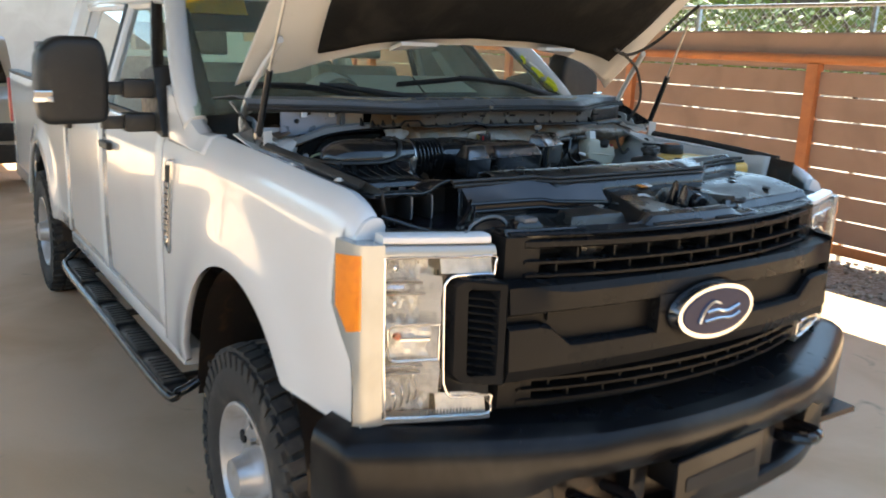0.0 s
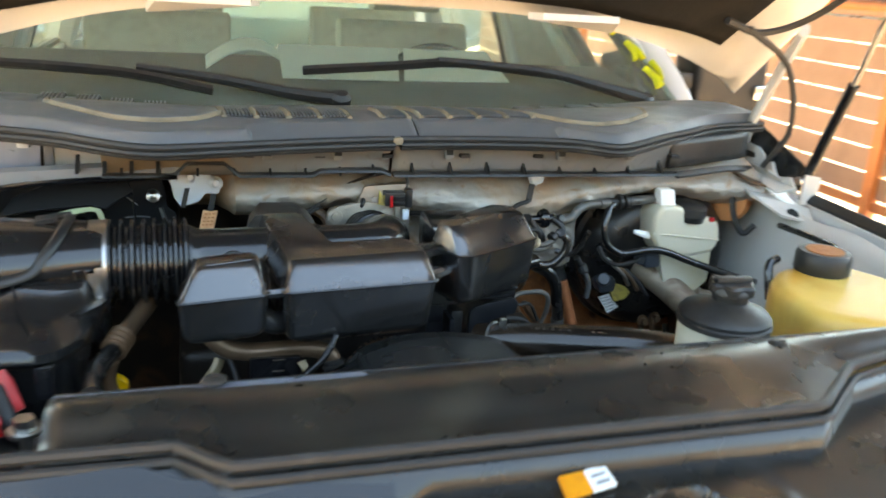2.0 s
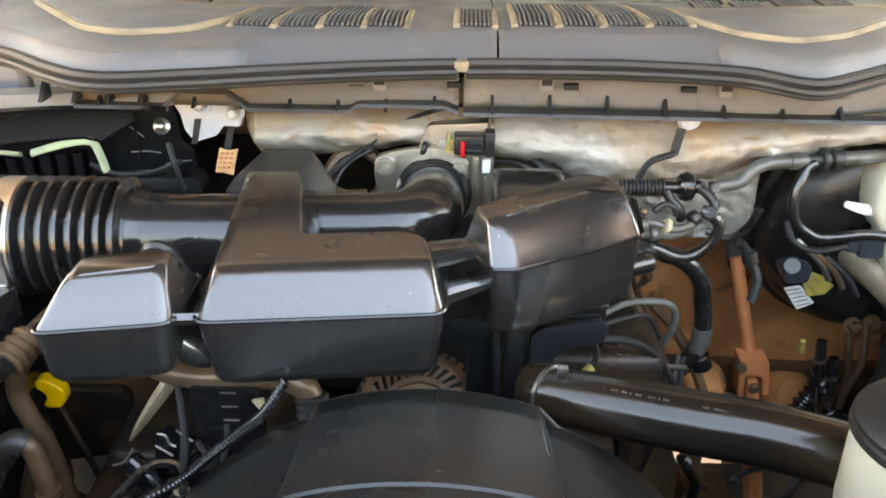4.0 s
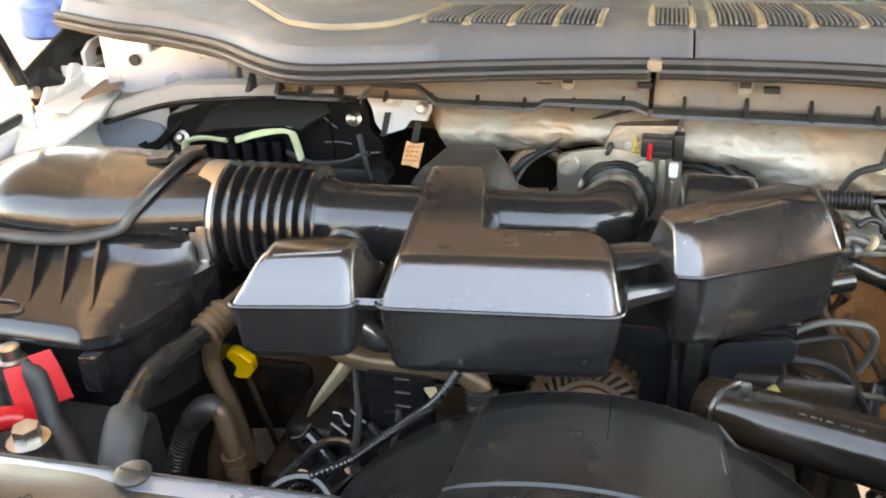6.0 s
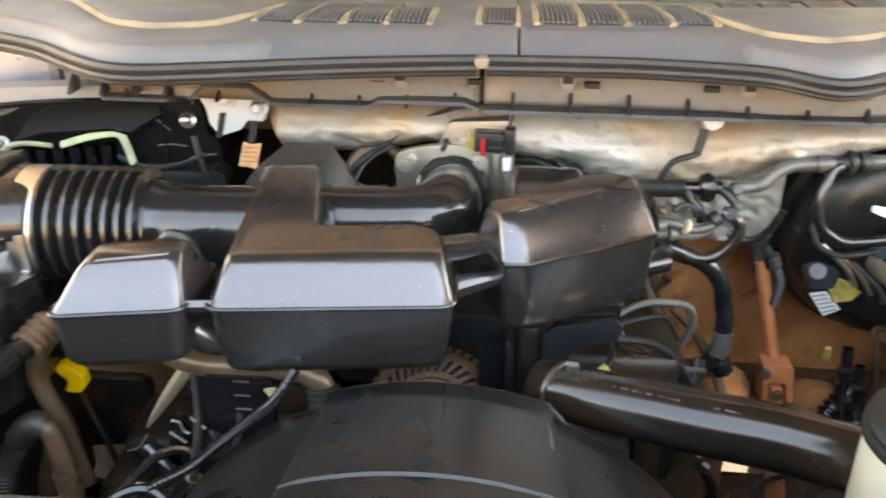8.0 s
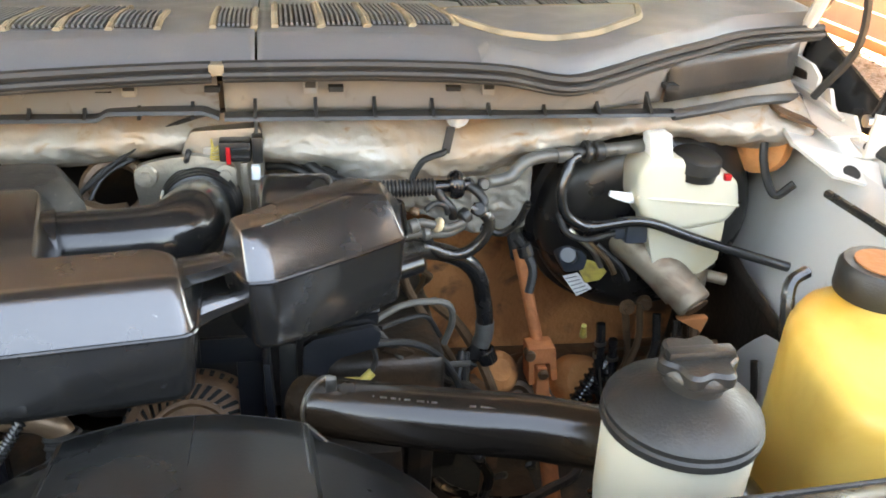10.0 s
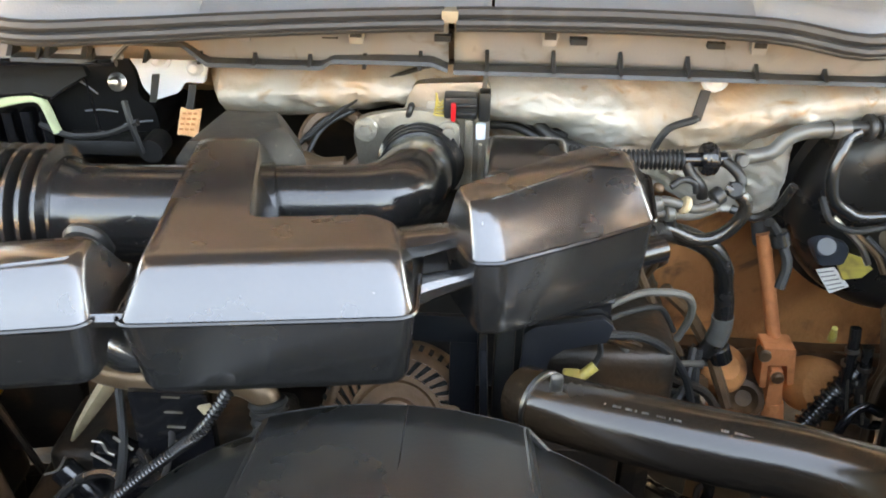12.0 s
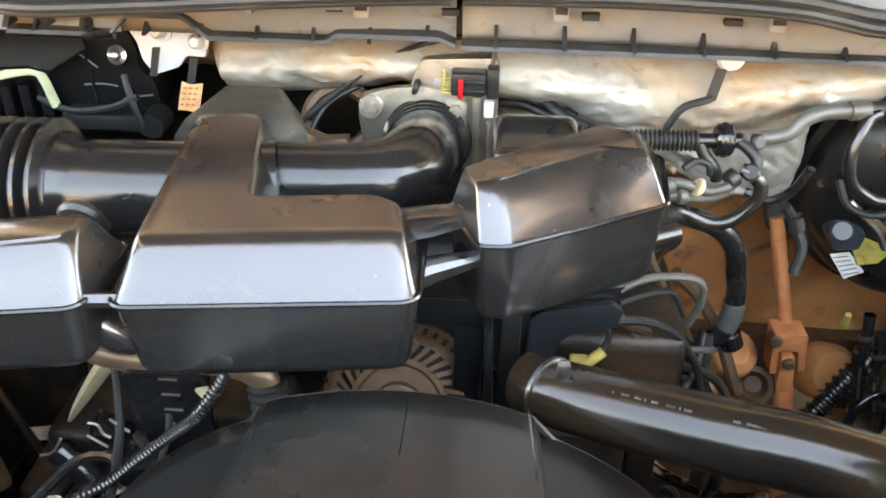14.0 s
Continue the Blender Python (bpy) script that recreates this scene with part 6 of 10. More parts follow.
lid = part("lid", bm, DULL_BLACK, hvac, "flat black lid")
bm = B()
tube(bm, [(-0.641, 0.093, 1.446), (-0.600, 0.092, 1.457), (-0.497, 0.090, 1.4665), (-0.474, 0.090, 1.461), (-0.460, 0.092, 1.471), (-0.432, 0.098, 1.486), (-0.430, 0.100, 1.460), (-0.428, 0.10, 1.42)], 0.0018, 6, 1)
part("lid_edge", bm, PLASTIC_GLOSS, lid)
for pts in ([(-0.661, 0.096, 1.420), (-0.657, 0.095, 1.432), (-0.645, 0.094, 1.438), (-0.623, 0.092, 1.442), (-0.589, 0.092, 1.440)], [(-0.574, 0.092, 1.442), (-0.543, 0.092, 1.452), (-0.510, 0.092, 1.460), (-0.492, 0.092, 1.461), (-0.484, 0.092, 1.452), (-0.476, 0.092, 1.418)]):
    bm = B()
    tube(bm, pts, 0.0056, 8, 5, flat=0.6)
    part("foam_strip", bm, SEALANT, hvac, "pale green foam strip")
for k in range(7):
    bm = B()
    x = -0.640 + 0.0235 * k
    box(bm, x, x + 0.013, 0.098, 0.120, 1.385, 1.428 + 0.0025 * k, 0.003)
    part("moulding", bm, PLASTIC_GLOSS, hvac)
bm = B()
tube(bm, [(-0.672, 0.125, 1.458), (-0.690, 0.112, 1.440), (-0.702, 0.110, 1.428), (-0.718, 0.110, 1.417), (-0.735, 0.110, 1.413), (-0.740, 0.110, 1.421)], 0.0075, 8, 5)
part("hook", bm, DULL_BLACK, hvac)
for x, z in ((-0.399, 1.477), (-0.671, 1.432)):
    bm = B()
    spin(bm, [(0.0105, 0), (0.0115, 0.003), (0.0065, 0.005), (0.0062, 0.015), (0.003, 0.017)], (x, 0.112, z), (0, -1, 0.35), 14)
    part("stud", bm, STEEL, hvac, "bright steel stud")
bm = B()
box(bm, -0.470, -0.362, 0.085, 0.120, 1.392, 1.412, 0.005)
cyl(bm, (-0.361, 0.080, 1.402), (-0.361, 0.116, 1.402), 0.015, seg=14)
part("foot", bm, PLASTIC_MATT, hvac)
for pts, r in (([(-0.50, 0.10, 1.425), (-0.46, 0.09, 1.415), (-0.41, 0.085, 1.422), (-0.37, 0.08, 1.440)], 0.004), ([(-0.386, 0.09, 1.462), (-0.378, 0.08, 1.435), (-0.370, 0.08, 1.40)], 0.004)):
    bm = B()
    tube(bm, pts, r, 6, 5)
    part("cable", bm, RUBBER, hvac)
# thin grey strokes paint the highlights along the housing's edges
for pts in ([(-0.445, 0.109, 1.440), (-0.425, 0.109, 1.442), (-0.405, 0.109, 1.440)], [(-0.400, 0.109, 1.424), (-0.380, 0.109, 1.428), (-0.364, 0.109, 1.430)], [(-0.470, 0.109, 1.486), (-0.445, 0.109, 1.478), (-0.425, 0.109, 1.462)]):
    bm = B()
    tube(bm, pts, 0.0011, 5, 3)
    part("scuffed_edge", bm, TRIM_GREY, hvac)

# hood hinge brackets
for s in (-1, 1):
    hb = thing("hinge_bracket", "dusty white pressed steel hood hinge bracket", "hinge bracket", (s * 0.8, 0.1, 1.47), group="hood hinge brackets")
    bm = B()
    sheet(bm, [(s * 0.875, 0.0, 1.458), (s * 0.74, 0.03, 1.488), (s * 0.745, 0.06, 1.495), (s * 0.80, 0.24, 1.50), (s * 0.875, 0.24, 1.495)], 0.006)
    bevel(bm, 0.002)
    part("plate", bm, PAINT_IN, hb)
    bm = B()
    sheet(bm, [(s * 0.842, -0.035, 1.448), (s * 0.775, -0.02, 1.462), (s * 0.738, 0.03, 1.49), (s * 0.86, 0.01, 1.466)], 0.005)
    part("flange", bm, PAINT_IN, hb)
    bm = B()
    prism(bm, rounded([(0.0168, 1.4924), (0.0448, 1.5214), (0.0862, 1.5131), (0.0956, 1.5193), (0.109, 1.539), (0.1225, 1.5359), (0.1318, 1.5255), (0.1411, 1.5276), (0.1401, 1.5462), (0.1629, 1.5586), (0.2188, 1.5628), (0.2457, 1.5348), (0.2364, 1.5027), (0.1494, 1.4975), (0.0293, 1.4903)], 0.003), s * 0.829, s * 0.835, "x", 0.0015)
    ear = part("ear", bm, PAINT_IN, hb)
    bm = B()
    prism(bm, rounded([(0.166, 1.5348), (0.1701, 1.5462), (0.2364, 1.5462), (0.2364, 1.5296)], 0.004), s * 0.8275, s * 0.836, "x")
    part("slot", bm, GRIME_SHADE, ear, "brown slot through the ear")
    bm = B()
    sheet(bm, [(s * 0.832, 0.008, 1.536), (s * 0.862, 0.000, 1.532), (s * 0.862, 0.004, 1.478), (s * 0.832, 0.010, 1.474)], 0.005, (0, -1, 0))
    bevel(bm, 0.002)
    part("front_tab", bm, PAINT_IN, hb)
    bm = B()
    sheet(bm, [(s * 0.8285, 0.02, 1.500), (s * 0.8285, 0.205, 1.508), (s * 0.800, 0.19, 1.503), (s * 0.800, 0.04, 1.489)], 0.004)
    part("foot_flange", bm, PAINT_IN, hb)
    bm = B()
    tube(bm, [(s * 0.8275, 0.06, 1.510), (s * 0.8275, 0.13, 1.520), (s * 0.8275, 0.20, 1.522)], 0.0035, 6, 3)
    part("bead", bm, PAINT_IN, ear)
    bm = B()
    cyl(bm, (s * 0.805, -0.012, 1.460), (s * 0.805, -0.014, 1.463), 0.012, seg=16)
    part("hole", bm, BODY_SEAM, hb)
    bm = B()
    sheet(bm, [(s * 0.79, 0.06, 1.50), (s * 0.74, 0.075, 1.515), (s * 0.74, 0.20, 1.53), (s * 0.79, 0.20, 1.52)], 0.004)
    part("rust_patch", bm, RUST_METAL, hb)

# fender's inner faces with shade put in as dark grey, and a pale flange edge
for s in (-1, 1):
    bm = B()
    sheet(bm, [(s * 0.878, 0.050, 1.534), (s * 0.878, 0.255, 1.605), (s * 0.840, 0.246, 1.560), (s * 0.862, 0.235, 1.49), (s * 0.872, 0.055, 1.488)], 0.005, (-s, 0, 0))
    leaf = part("side_leaf", bm, PLASTIC_DUSTY, cowl, "fender's inner face, its shade put in as dark grey")
    bm = B()
    tube(bm, [(s * 0.878, 0.255, 1.606), (s * 0.842, 0.246, 1.562), (s * 0.815, 0.228, 1.575)], 0.006, 8, 3, flat=0.6)
    part("folded_edge", bm, PAINT_IN, leaf)

# engine block under the plastic; shade of the depth is put into its colour
engine = thing("engine_block", "grimy V8 engine block, darkened for shade, under black plastic intake parts", "engine", (0, -0.1, 0.75))
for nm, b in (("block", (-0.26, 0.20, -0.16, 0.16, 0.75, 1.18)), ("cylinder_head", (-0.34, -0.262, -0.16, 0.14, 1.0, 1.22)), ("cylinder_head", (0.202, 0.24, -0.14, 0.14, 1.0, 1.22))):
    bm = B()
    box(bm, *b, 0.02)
    part(nm, bm, GRIME_SHADE, engine)
for x0, x1 in ((-0.36, -0.20), (0.10, 0.25)):
    bm = B()
    box(bm, x0, x1, -0.13, 0.12, 1.20, 1.29, 0.02, 3)
    part("valve_cover", bm, GRIME_SHADE, engine)
bm = B()
box(bm, -0.18, 0.10, -0.10, 0.10, 1.20, 1.37, 0.03, 3)
part("intake_manifold", bm, PLASTIC_MATT, engine, "black intake manifold")
bm = B()
# dark sheet added below to close off the sunlit ground
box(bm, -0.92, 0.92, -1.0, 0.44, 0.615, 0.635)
splash = solo("splash_shield", bm, GRIME_SHADE, "dark sheet added under the engine to hide the bright ground", "splash shield")
for s in (-1, 1):
    bm = B()
    box(bm, s * 0.40, s * 0.48, -0.72, 0.22, 0.70, 0.82, 0.01)
    part("frame_rail", bm, RUST_METAL, engine)


# ---- intake: resonators, duct, throttle, air filter ----
def outline(pts, r):
    """A plan outline with rounded corners; always the same count for the same corners."""
    return rounded([(p[0], p[1]) for p in pts], r, 5)


def mould(bottom, side_low, rim, top, heights, r=0.016, tilt=None):
    """A moulded hollow box: bottom, wall, rim and roof outlines, joined with soft edges."""
    b, l, m, t = (outline(q, k) for q, k in ((bottom, r), (side_low, r), (rim, r), (top, r * 0.8)))
    zb, zl, zm, zt = heights
    cx, cy = sum(p[0] for p in t) / len(t), sum(p[1] for p in t) / len(t)

    def lift(x, y):
        return tilt(x, y) if tilt else 0.0

    def between(p, q, k, z0, z1, kz):
        return [(a[0] + (c[0] - a[0]) * k, a[1] + (c[1] - a[1]) * k, z0 + (z1 - z0) * kz) for a, c in zip(p, q)]

    rings = [between(b, l, 0.0, zb, zl, 0.0), between(b, l, 0.55, zb, zl, 0.25), between(b, l, 0.9, zb, zl, 0.65), between(l, m, 0.0, zl, zm, 0.0), between(l, m, 0.6, zl, zm, 0.6), between(l, m, 1.0, zl, zm, 1.0)]
    for k, kz in ((0.06, 0.05), (0.30, 0.32), (0.55, 0.60), (0.78, 0.84), (0.90, 0.93), (0.97, 0.975), (1.04, 1.0)):
        rings.append(between(m, t, k, zm, zt, kz))
    inn = [(x + (cx - x) * 0.10, y + (cy - y) * 0.10, zt + 0.0012) for x, y in t]
    rings.append(inn)
    rings = [[(x, y, z + lift(x, y)) for x, y, z in ring] for ring in rings]
    bm = B()
    loft(bm, rings)
    seam = B()
    edge = [(x + (x - cx) * 0.012, y + (y - cy) * 0.012, zm + 0.001 + lift(x, y)) for x, y in m]
    tube(seam, edge + [edge[0]], 0.0020, 6, 1)
    return bm, seam


def shrink(pts, d):
    cx = sum(p[0] for p in pts) / len(pts)
    cy = sum(p[1] for p in pts) / len(pts)
    return [(x + (cx - x) * d, y + (cy - y) * d) for x, y in pts]


res = thing("intake_resonator", "satin black moulded L-shaped intake resonator over the engine", "intake resonator", (-0.12, -0.27, 1.39))
top = [(-0.209, -0.326), (-0.020, -0.299), (-0.034, -0.246), (-0.148, -0.260), (-0.176, -0.098), (-0.231, -0.104)]
rim = [(-0.2215, -0.358), (-0.0085, -0.333), (-0.012, -0.230), (-0.126, -0.240), (-0.162, -0.082), (-0.243, -0.088)]
low = [(-0.216, -0.350), (-0.014, -0.325), (-0.018, -0.238), (-0.134, -0.247), (-0.168, -0.088), (-0.236, -0.092)]
bot = [(-0.190, -0.318), (-0.040, -0.300), (-0.040, -0.258), (-0.150, -0.262), (-0.18, -0.10), (-0.22, -0.105)]
bm, seam = mould(bot, low, rim, top, (1.386, 1.408, 1.470, 1.505))
part("seam", seam, PLASTIC_GLOSS, res)
shell = part("shell", bm, PLASTIC, res)
bm = B()
def hood_ring(t):
    y = -0.112 + 0.106 * t
    xl = -0.241 + 0.012 * t
    xr = -0.183 + (0.026 * t / 0.42 if t < 0.42 else 0.026 - 0.020 * (t - 0.42) / 0.58)
    z = 1.5050 - 0.006 * t - 0.05 * max(0, t - 0.86)
    return [(xl - 0.020, y, z - 0.08), (xl - 0.014, y, z - 0.020), (xl, y, z - 0.0015), (xl + 0.003, y, z), (xr - 0.006, y, z), (xr - 0.001, y, z - 0.003), (xr + 0.016, y, z - 0.030), (xr + 0.024, y, z - 0.08)]


loft(bm, [hood_ring(t) for t in (0, 0.1, 0.25, 0.42, 0.55, 0.7, 0.85, 0.92, 0.97, 1.0)])
part("neck", bm, DUSTY_NECK, res, "dust-greyed rear neck", smooth=30)
# rear foot that carries the neck down
bm = B()
tube(bm, [(-0.195, -0.04, 1.45), (-0.195, -0.01, 1.42), (-0.195, 0.0, 1.36)], 0.030, 12, 4)
part("neck_foot", bm, PLASTIC_MATT, res)

res2 = thing("small_resonator", "satin black small moulded intake resonator box", "intake resonator", (-0.29, -0.32, 1.41))
top = [(-0.327, -0.352), (-0.250, -0.328), (-0.253, -0.296), (-0.328, -0.314)]
rim = [(-0.352, -0.382), (-0.240, -0.361), (-0.236, -0.275), (-0.344, -0.293)]
bm, seam = mould(shrink(rim, 0.25), shrink(rim, 0.05), rim, top, (1.412, 1.428, 1.470, 1.508), 0.014)
part("seam", seam, PLASTIC_GLOSS, res2)
part("shell", bm, PLASTIC, res2)
bm = B()
tube(bm, [(-0.245, -0.348, 1.468), (-0.216, -0.345, 1.468)], 0.006, 6, 1)
part("link", bm, PLASTIC, res2)
bm = B()
tube(bm, [(-0.250, -0.325, 1.43), (-0.23, -0.318, 1.415), (-0.20, -0.30, 1.41)], 0.016, 10, 4)
part("outlet", bm, PLASTIC, res2)
bm = B()
tube(bm, [(-0.294, -0.255, 1.470), (-0.291, -0.262, 1.487), (-0.280, -0.265, 1.494), (-0.269, -0.262, 1.487), (-0.266, -0.255, 1.470)], 0.0062, 8, 5)
part("loop", bm, PLASTIC_MATT, res2)

res3 = thing("right_resonator", "satin black faceted intake resonator box beside the brake booster", "intake resonator", (0.1, -0.2, 1.39))
rim = [(0.006, -0.225), (0.033, -0.282), (0.054, -0.281), (0.115, -0.247), (0.183, -0.2045), (0.190, -0.120), (0.137, -0.090)]
top = [(0.0175, -0.2235), (0.0290, -0.2510), (0.0450, -0.2460), (0.1310, -0.1740), (0.1640, -0.1790), (0.1600, -0.1420), (0.1320, -0.1320)]
bot = [(0.036, -0.226), (0.052, -0.252), (0.066, -0.249), (0.118, -0.212), (0.152, -0.190), (0.156, -0.140), (0.130, -0.125)]
bm, seam = mould(bot, [(x + (0.1 - x) * 0.06, y + (-0.19 - y) * 0.06) for x, y in rim], rim, top, (1.404, 1.420, 1.4865, 1.5232), 0.006)
part("seam", seam, PLASTIC_GLOSS, res3)
part("shell", bm, PLASTIC, res3)
bm = B()
loft(bm, [[(x, y + w * dy, z + h * dz) for dy, dz in ((-1, -0.6), (-1, 0.6), (-0.7, 1), (0.7, 1), (1, 0.6), (1, -0.6), (0.7, -1), (-0.7, -1))] for x, y, z, w, h in ((-0.030, -0.252, 1.484, 0.018, 0.009), (-0.004, -0.246, 1.486, 0.016, 0.008), (0.022, -0.238, 1.488, 0.011, 0.007))])
part("spigot", bm, PLASTIC, res3, "flat tapered duct")
bm = B()
loft(bm, [[(x, y + w * dy, z + h * dz) for dy, dz in ((-1, -0.5), (-1, 0.5), (-0.6, 1), (0.6, 1), (1, 0.5), (1, -0.5), (0.6, -1), (-0.6, -1))] for x, y, z, w, h in ((-0.030, -0.292, 1.458, 0.016, 0.011), (0.0, -0.278, 1.462, 0.012, 0.009), (0.036, -0.264, 1.466, 0.006, 0.005))])
part("spigot", bm, PLASTIC, res3, "pointed wedge duct")
bm = B()
box(bm, 0.039, 0.123, -0.118, -0.022, 1.42, 1.485, 0.012, 3)
part("rear_box", bm, PLASTIC, res3)
bm = B()
cyl(bm, (0.176, -0.17, 1.432), (0.205, -0.155, 1.432), 0.012, seg=14)
part("outlet", bm, PLASTIC_GLOSS, res3)

# main duct with bellows and clamps
duct = thing("intake_duct", "black intake duct with ribbed bellows and steel clamp", "intake duct", (-0.25, -0.19, 1.42))
DZ = 1.455
bm = B()
tube(bm, [(-0.450, -0.172, DZ), (-0.39, -0.170, DZ), (-0.335, -0.168, DZ)], 0.0575, 32, 6, ribs=8, rib=0.0055)
part("bellows", bm, RUBBER_SHINY, duct, "black ribbed rubber bellows")
bm = B()
tube(bm, [(-0.340, -0.168, DZ), (-0.31, -0.167, DZ), (-0.26, -0.165, DZ), (-0.20, -0.160, DZ), (-0.15, -0.150, DZ)], lambda t: 0.0450 if t > 0.16 else 0.052 - 0.044 * t, 28, 6)
part("pipe", bm, PLASTIC_DUSTY, duct)
bm = B()
tube(bm, [(-0.20, -0.145, 1.458), (-0.13, -0.140, 1.458), (-0.085, -0.138, 1.459), (-0.056, -0.132, 1.460), (-0.038, -0.112, 1.459), (-0.032, -0.085, 1.455), (-0.031, -0.03, 1.440), (-0.034, 0.03, 1.424)], lambda t: 0.036 + 0.003 * math.sin(math.pi * min(1, max(0, t - 0.4) / 0.5)), 26, 6)
part("elbow", bm, PLASTIC_DUSTY, duct)
for k in range(4):
    bm = B()
    y, z = 0.004 + 0.012 * k, 1.4265 - 0.0028 * k
    cyl(bm, (-0.032, y, z), (-0.033, y + 0.0078, z - 0.0018), 0.0440 + 0.0019 * k, seg=30, bev=0.002)
    part("boot_ring", bm, RUBBER_SHINY, duct)
bm = B()
tube(bm, [(-0.470, -0.1725, DZ), (-0.446, -0.172, DZ)], 0.0622, 32, 1)
part("clamp_band", bm, STEEL, duct, "steel worm-drive clamp")
bm = B()
box(bm, -0.462, -0.448, -0.2365, -0.222, 1.428, 1.471, 0.003)
cyl(bm, (-0.455, -0.233, 1.420), (-0.455, -0.233, 1.430), 0.006, seg=8)
part("clamp_screw", bm, STEEL, duct)

# throttle body
tb = thing("throttle_body", "stained cast aluminium throttle body with black electric plug", "throttle body", (-0.02, 0.02, 1.42))
bm = B()
prism(bm, rounded([(-0.046, 1.505), (-0.040, 1.522), (-0.034, 1.533), (0.039, 1.537), (0.043, 1.530), (0.043, 1.42), (-0.03, 1.42)], 0.005), -0.020, 0.045, "y", 0.004)
prism(bm, rounded([(-0.098, 1.478), (-0.094, 1.497), (-0.078, 1.502), (-0.060, 1.506), (-0.03, 1.509), (0.002, 1.504), (0.012, 1.492), (0.014, 1.42), (-0.09, 1.42)], 0.006), -0.030, -0.0195, "y", 0.003)
casting = part("casting", bm, ALU, tb)
for p, q, r in (((-0.084, -0.033, 1.486), (-0.084, -0.02, 1.486), 0.013), ((0.001, -0.033, 1.487), (0.001, -0.02, 1.487), 0.012)):
    bm = B()
    cyl(bm, p, q, r, seg=18, bev=0.002)
    part("lug", bm, ALU, casting)
bm = B()
box(bm, 0.017, 0.026, -0.024, -0.018, 1.425, 1.497, 0.002)
box(bm, 0.032, 0.036, -0.024, -0.018, 1.425, 1.470, 0.001)
part("cover_rib", bm, ALU, casting)
bm = B()
prism(bm, rounded([(-0.022, 1.504), (-0.022, 1.515), (0.0, 1.515), (0.0, 1.504)], 0.003), -0.0225, -0.0195, "y", 0.0005)
part("cast_mark", bm, STEEL, casting)
bm = B()
cyl(bm, (-0.042, -0.026, 1.508), (-0.036, -0.026, 1.506), 0.0085, seg=12, bev=0.002)
part("clip", bm, PLASTIC_MATT, tb)
for x, z in ((-0.084, 1.486), (0.001, 1.487), (-0.064, 1.44)):
    bm = B()
    bolt(bm, (x, -0.033, z), (0, -1, 0.15), 0.0072, 0.006)
    part("bolt", bm, ALU, tb)
bm = B()
box(bm, -0.004, 0.030, -0.040, -0.018, 1.504, 1.527, 0.003)
box(bm, 0.006, 0.029, -0.042, -0.038, 1.508, 1.512, 0.001, 1)
box(bm, 0.006, 0.029, -0.042, -0.038, 1.517, 1.521, 0.001, 1)
plug = part("plug", bm, PLASTIC_MATT, tb, "black connector with red lock")
bm = B()
box(bm, 0.031, 0.043, -0.036, -0.016, 1.500, 1.531, 0.003)
part("socket", bm, PLASTIC_MATT, plug)
bm = B()
box(bm, 0.0035, 0.0085, -0.0440, -0.0405, 1.503, 1.5225, 0.001)
part("lock", bm, RED, plug, "red connector lock")
bm = B()
box(bm, 0.029, 0.039, -0.030, -0.022, 1.478, 1.495, 0.002)
part("plug_window", bm, WHITE_PLASTIC, plug)
for k in range(5):
    bm = B()
    tube(bm, [(-0.004, -0.036, 1.522 - 0.004 * k), (-0.009 - 0.001 * k, -0.038, 1.520 - 0.003 * k), (-0.012, -0.028, 1.527 - 0.004 * k)], 0.0011, 5, 4)
    part("wire", bm, YELLOW_DIRTY, plug, "thin yellow wire")
for pts, r in (([(0.036, -0.02, 1.530), (0.036, -0.015, 1.545), (0.024, 0.0, 1.552), (-0.02, 0.0, 1.546), (-0.07, -0.005, 1.528), (-0.11, -0.01, 1.500), (-0.15, -0.02, 1.468)], 0.0026),
               ([(-0.046, 0.02, 1.505), (-0.09, 0.01, 1.497), (-0.13, 0.0, 1.484), (-0.17, -0.02, 1.45)], 0.0030),
               ([(-0.10, 0.01, 1.492), (-0.13, -0.01, 1.480), (-0.145, -0.03, 1.460), (-0.15, -0.05, 1.44)], 0.0028),
               ([(-0.060, 0.03, 1.505), (-0.10, 0.03, 1.495), (-0.14, 0.03, 1.470), (-0.16, 0.02, 1.44)], 0.0050)):
    bm = B()
    tube(bm, pts, r, 8, 6)
    part("loom", bm, HOSE_MATT, tb, "black wiring loom")
for pts, r in (([(0.045, 0.03, 1.485), (0.07, 0.02, 1.488), (0.092, 0.005, 1.484), (0.11, -0.012, 1.476), (0.15, -0.03, 1.465)], 0.0065),
               ([(0.045, 0.045, 1.482), (0.07, 0.04, 1.486), (0.095, 0.025, 1.480), (0.125, 0.005, 1.468)], 0.0055),
               ([(0.045, 0.02, 1.475), (0.07, 0.012, 1.477), (0.10, -0.005, 1.470), (0.13, -0.02, 1.462)], 0.005)):
    bm = B()
    tube(bm, pts, r, 10, 5)
    part("breather_hose", bm, HOSE_MATT, tb)
bm = B()
ring = [Vector((-0.122 + 0.034 * math.cos(a), 0.0 + 0.020 * math.sin(a), 1.458 + 0.026 * math.sin(a))) for a in (2 * math.pi * i / 24 for i in range(25))]
tube(bm, ring, 0.008, 8, 1)
part("port_ring", bm, RUST_METAL, tb, "browned round port beside the throttle")
bm = B()
tube(bm, [(-0.150, -0.035, 1.452), (-0.13, -0.045, 1.450), (-0.105, -0.046, 1.452)], 0.010, 8, 4)
part("fitting", bm, PIPE_BROWN, tb)

tb.matrix_basis = Matrix.Translation((-0.0248, 0.1028, 1.3818)) @ Matrix.Scale(1.09, 4)

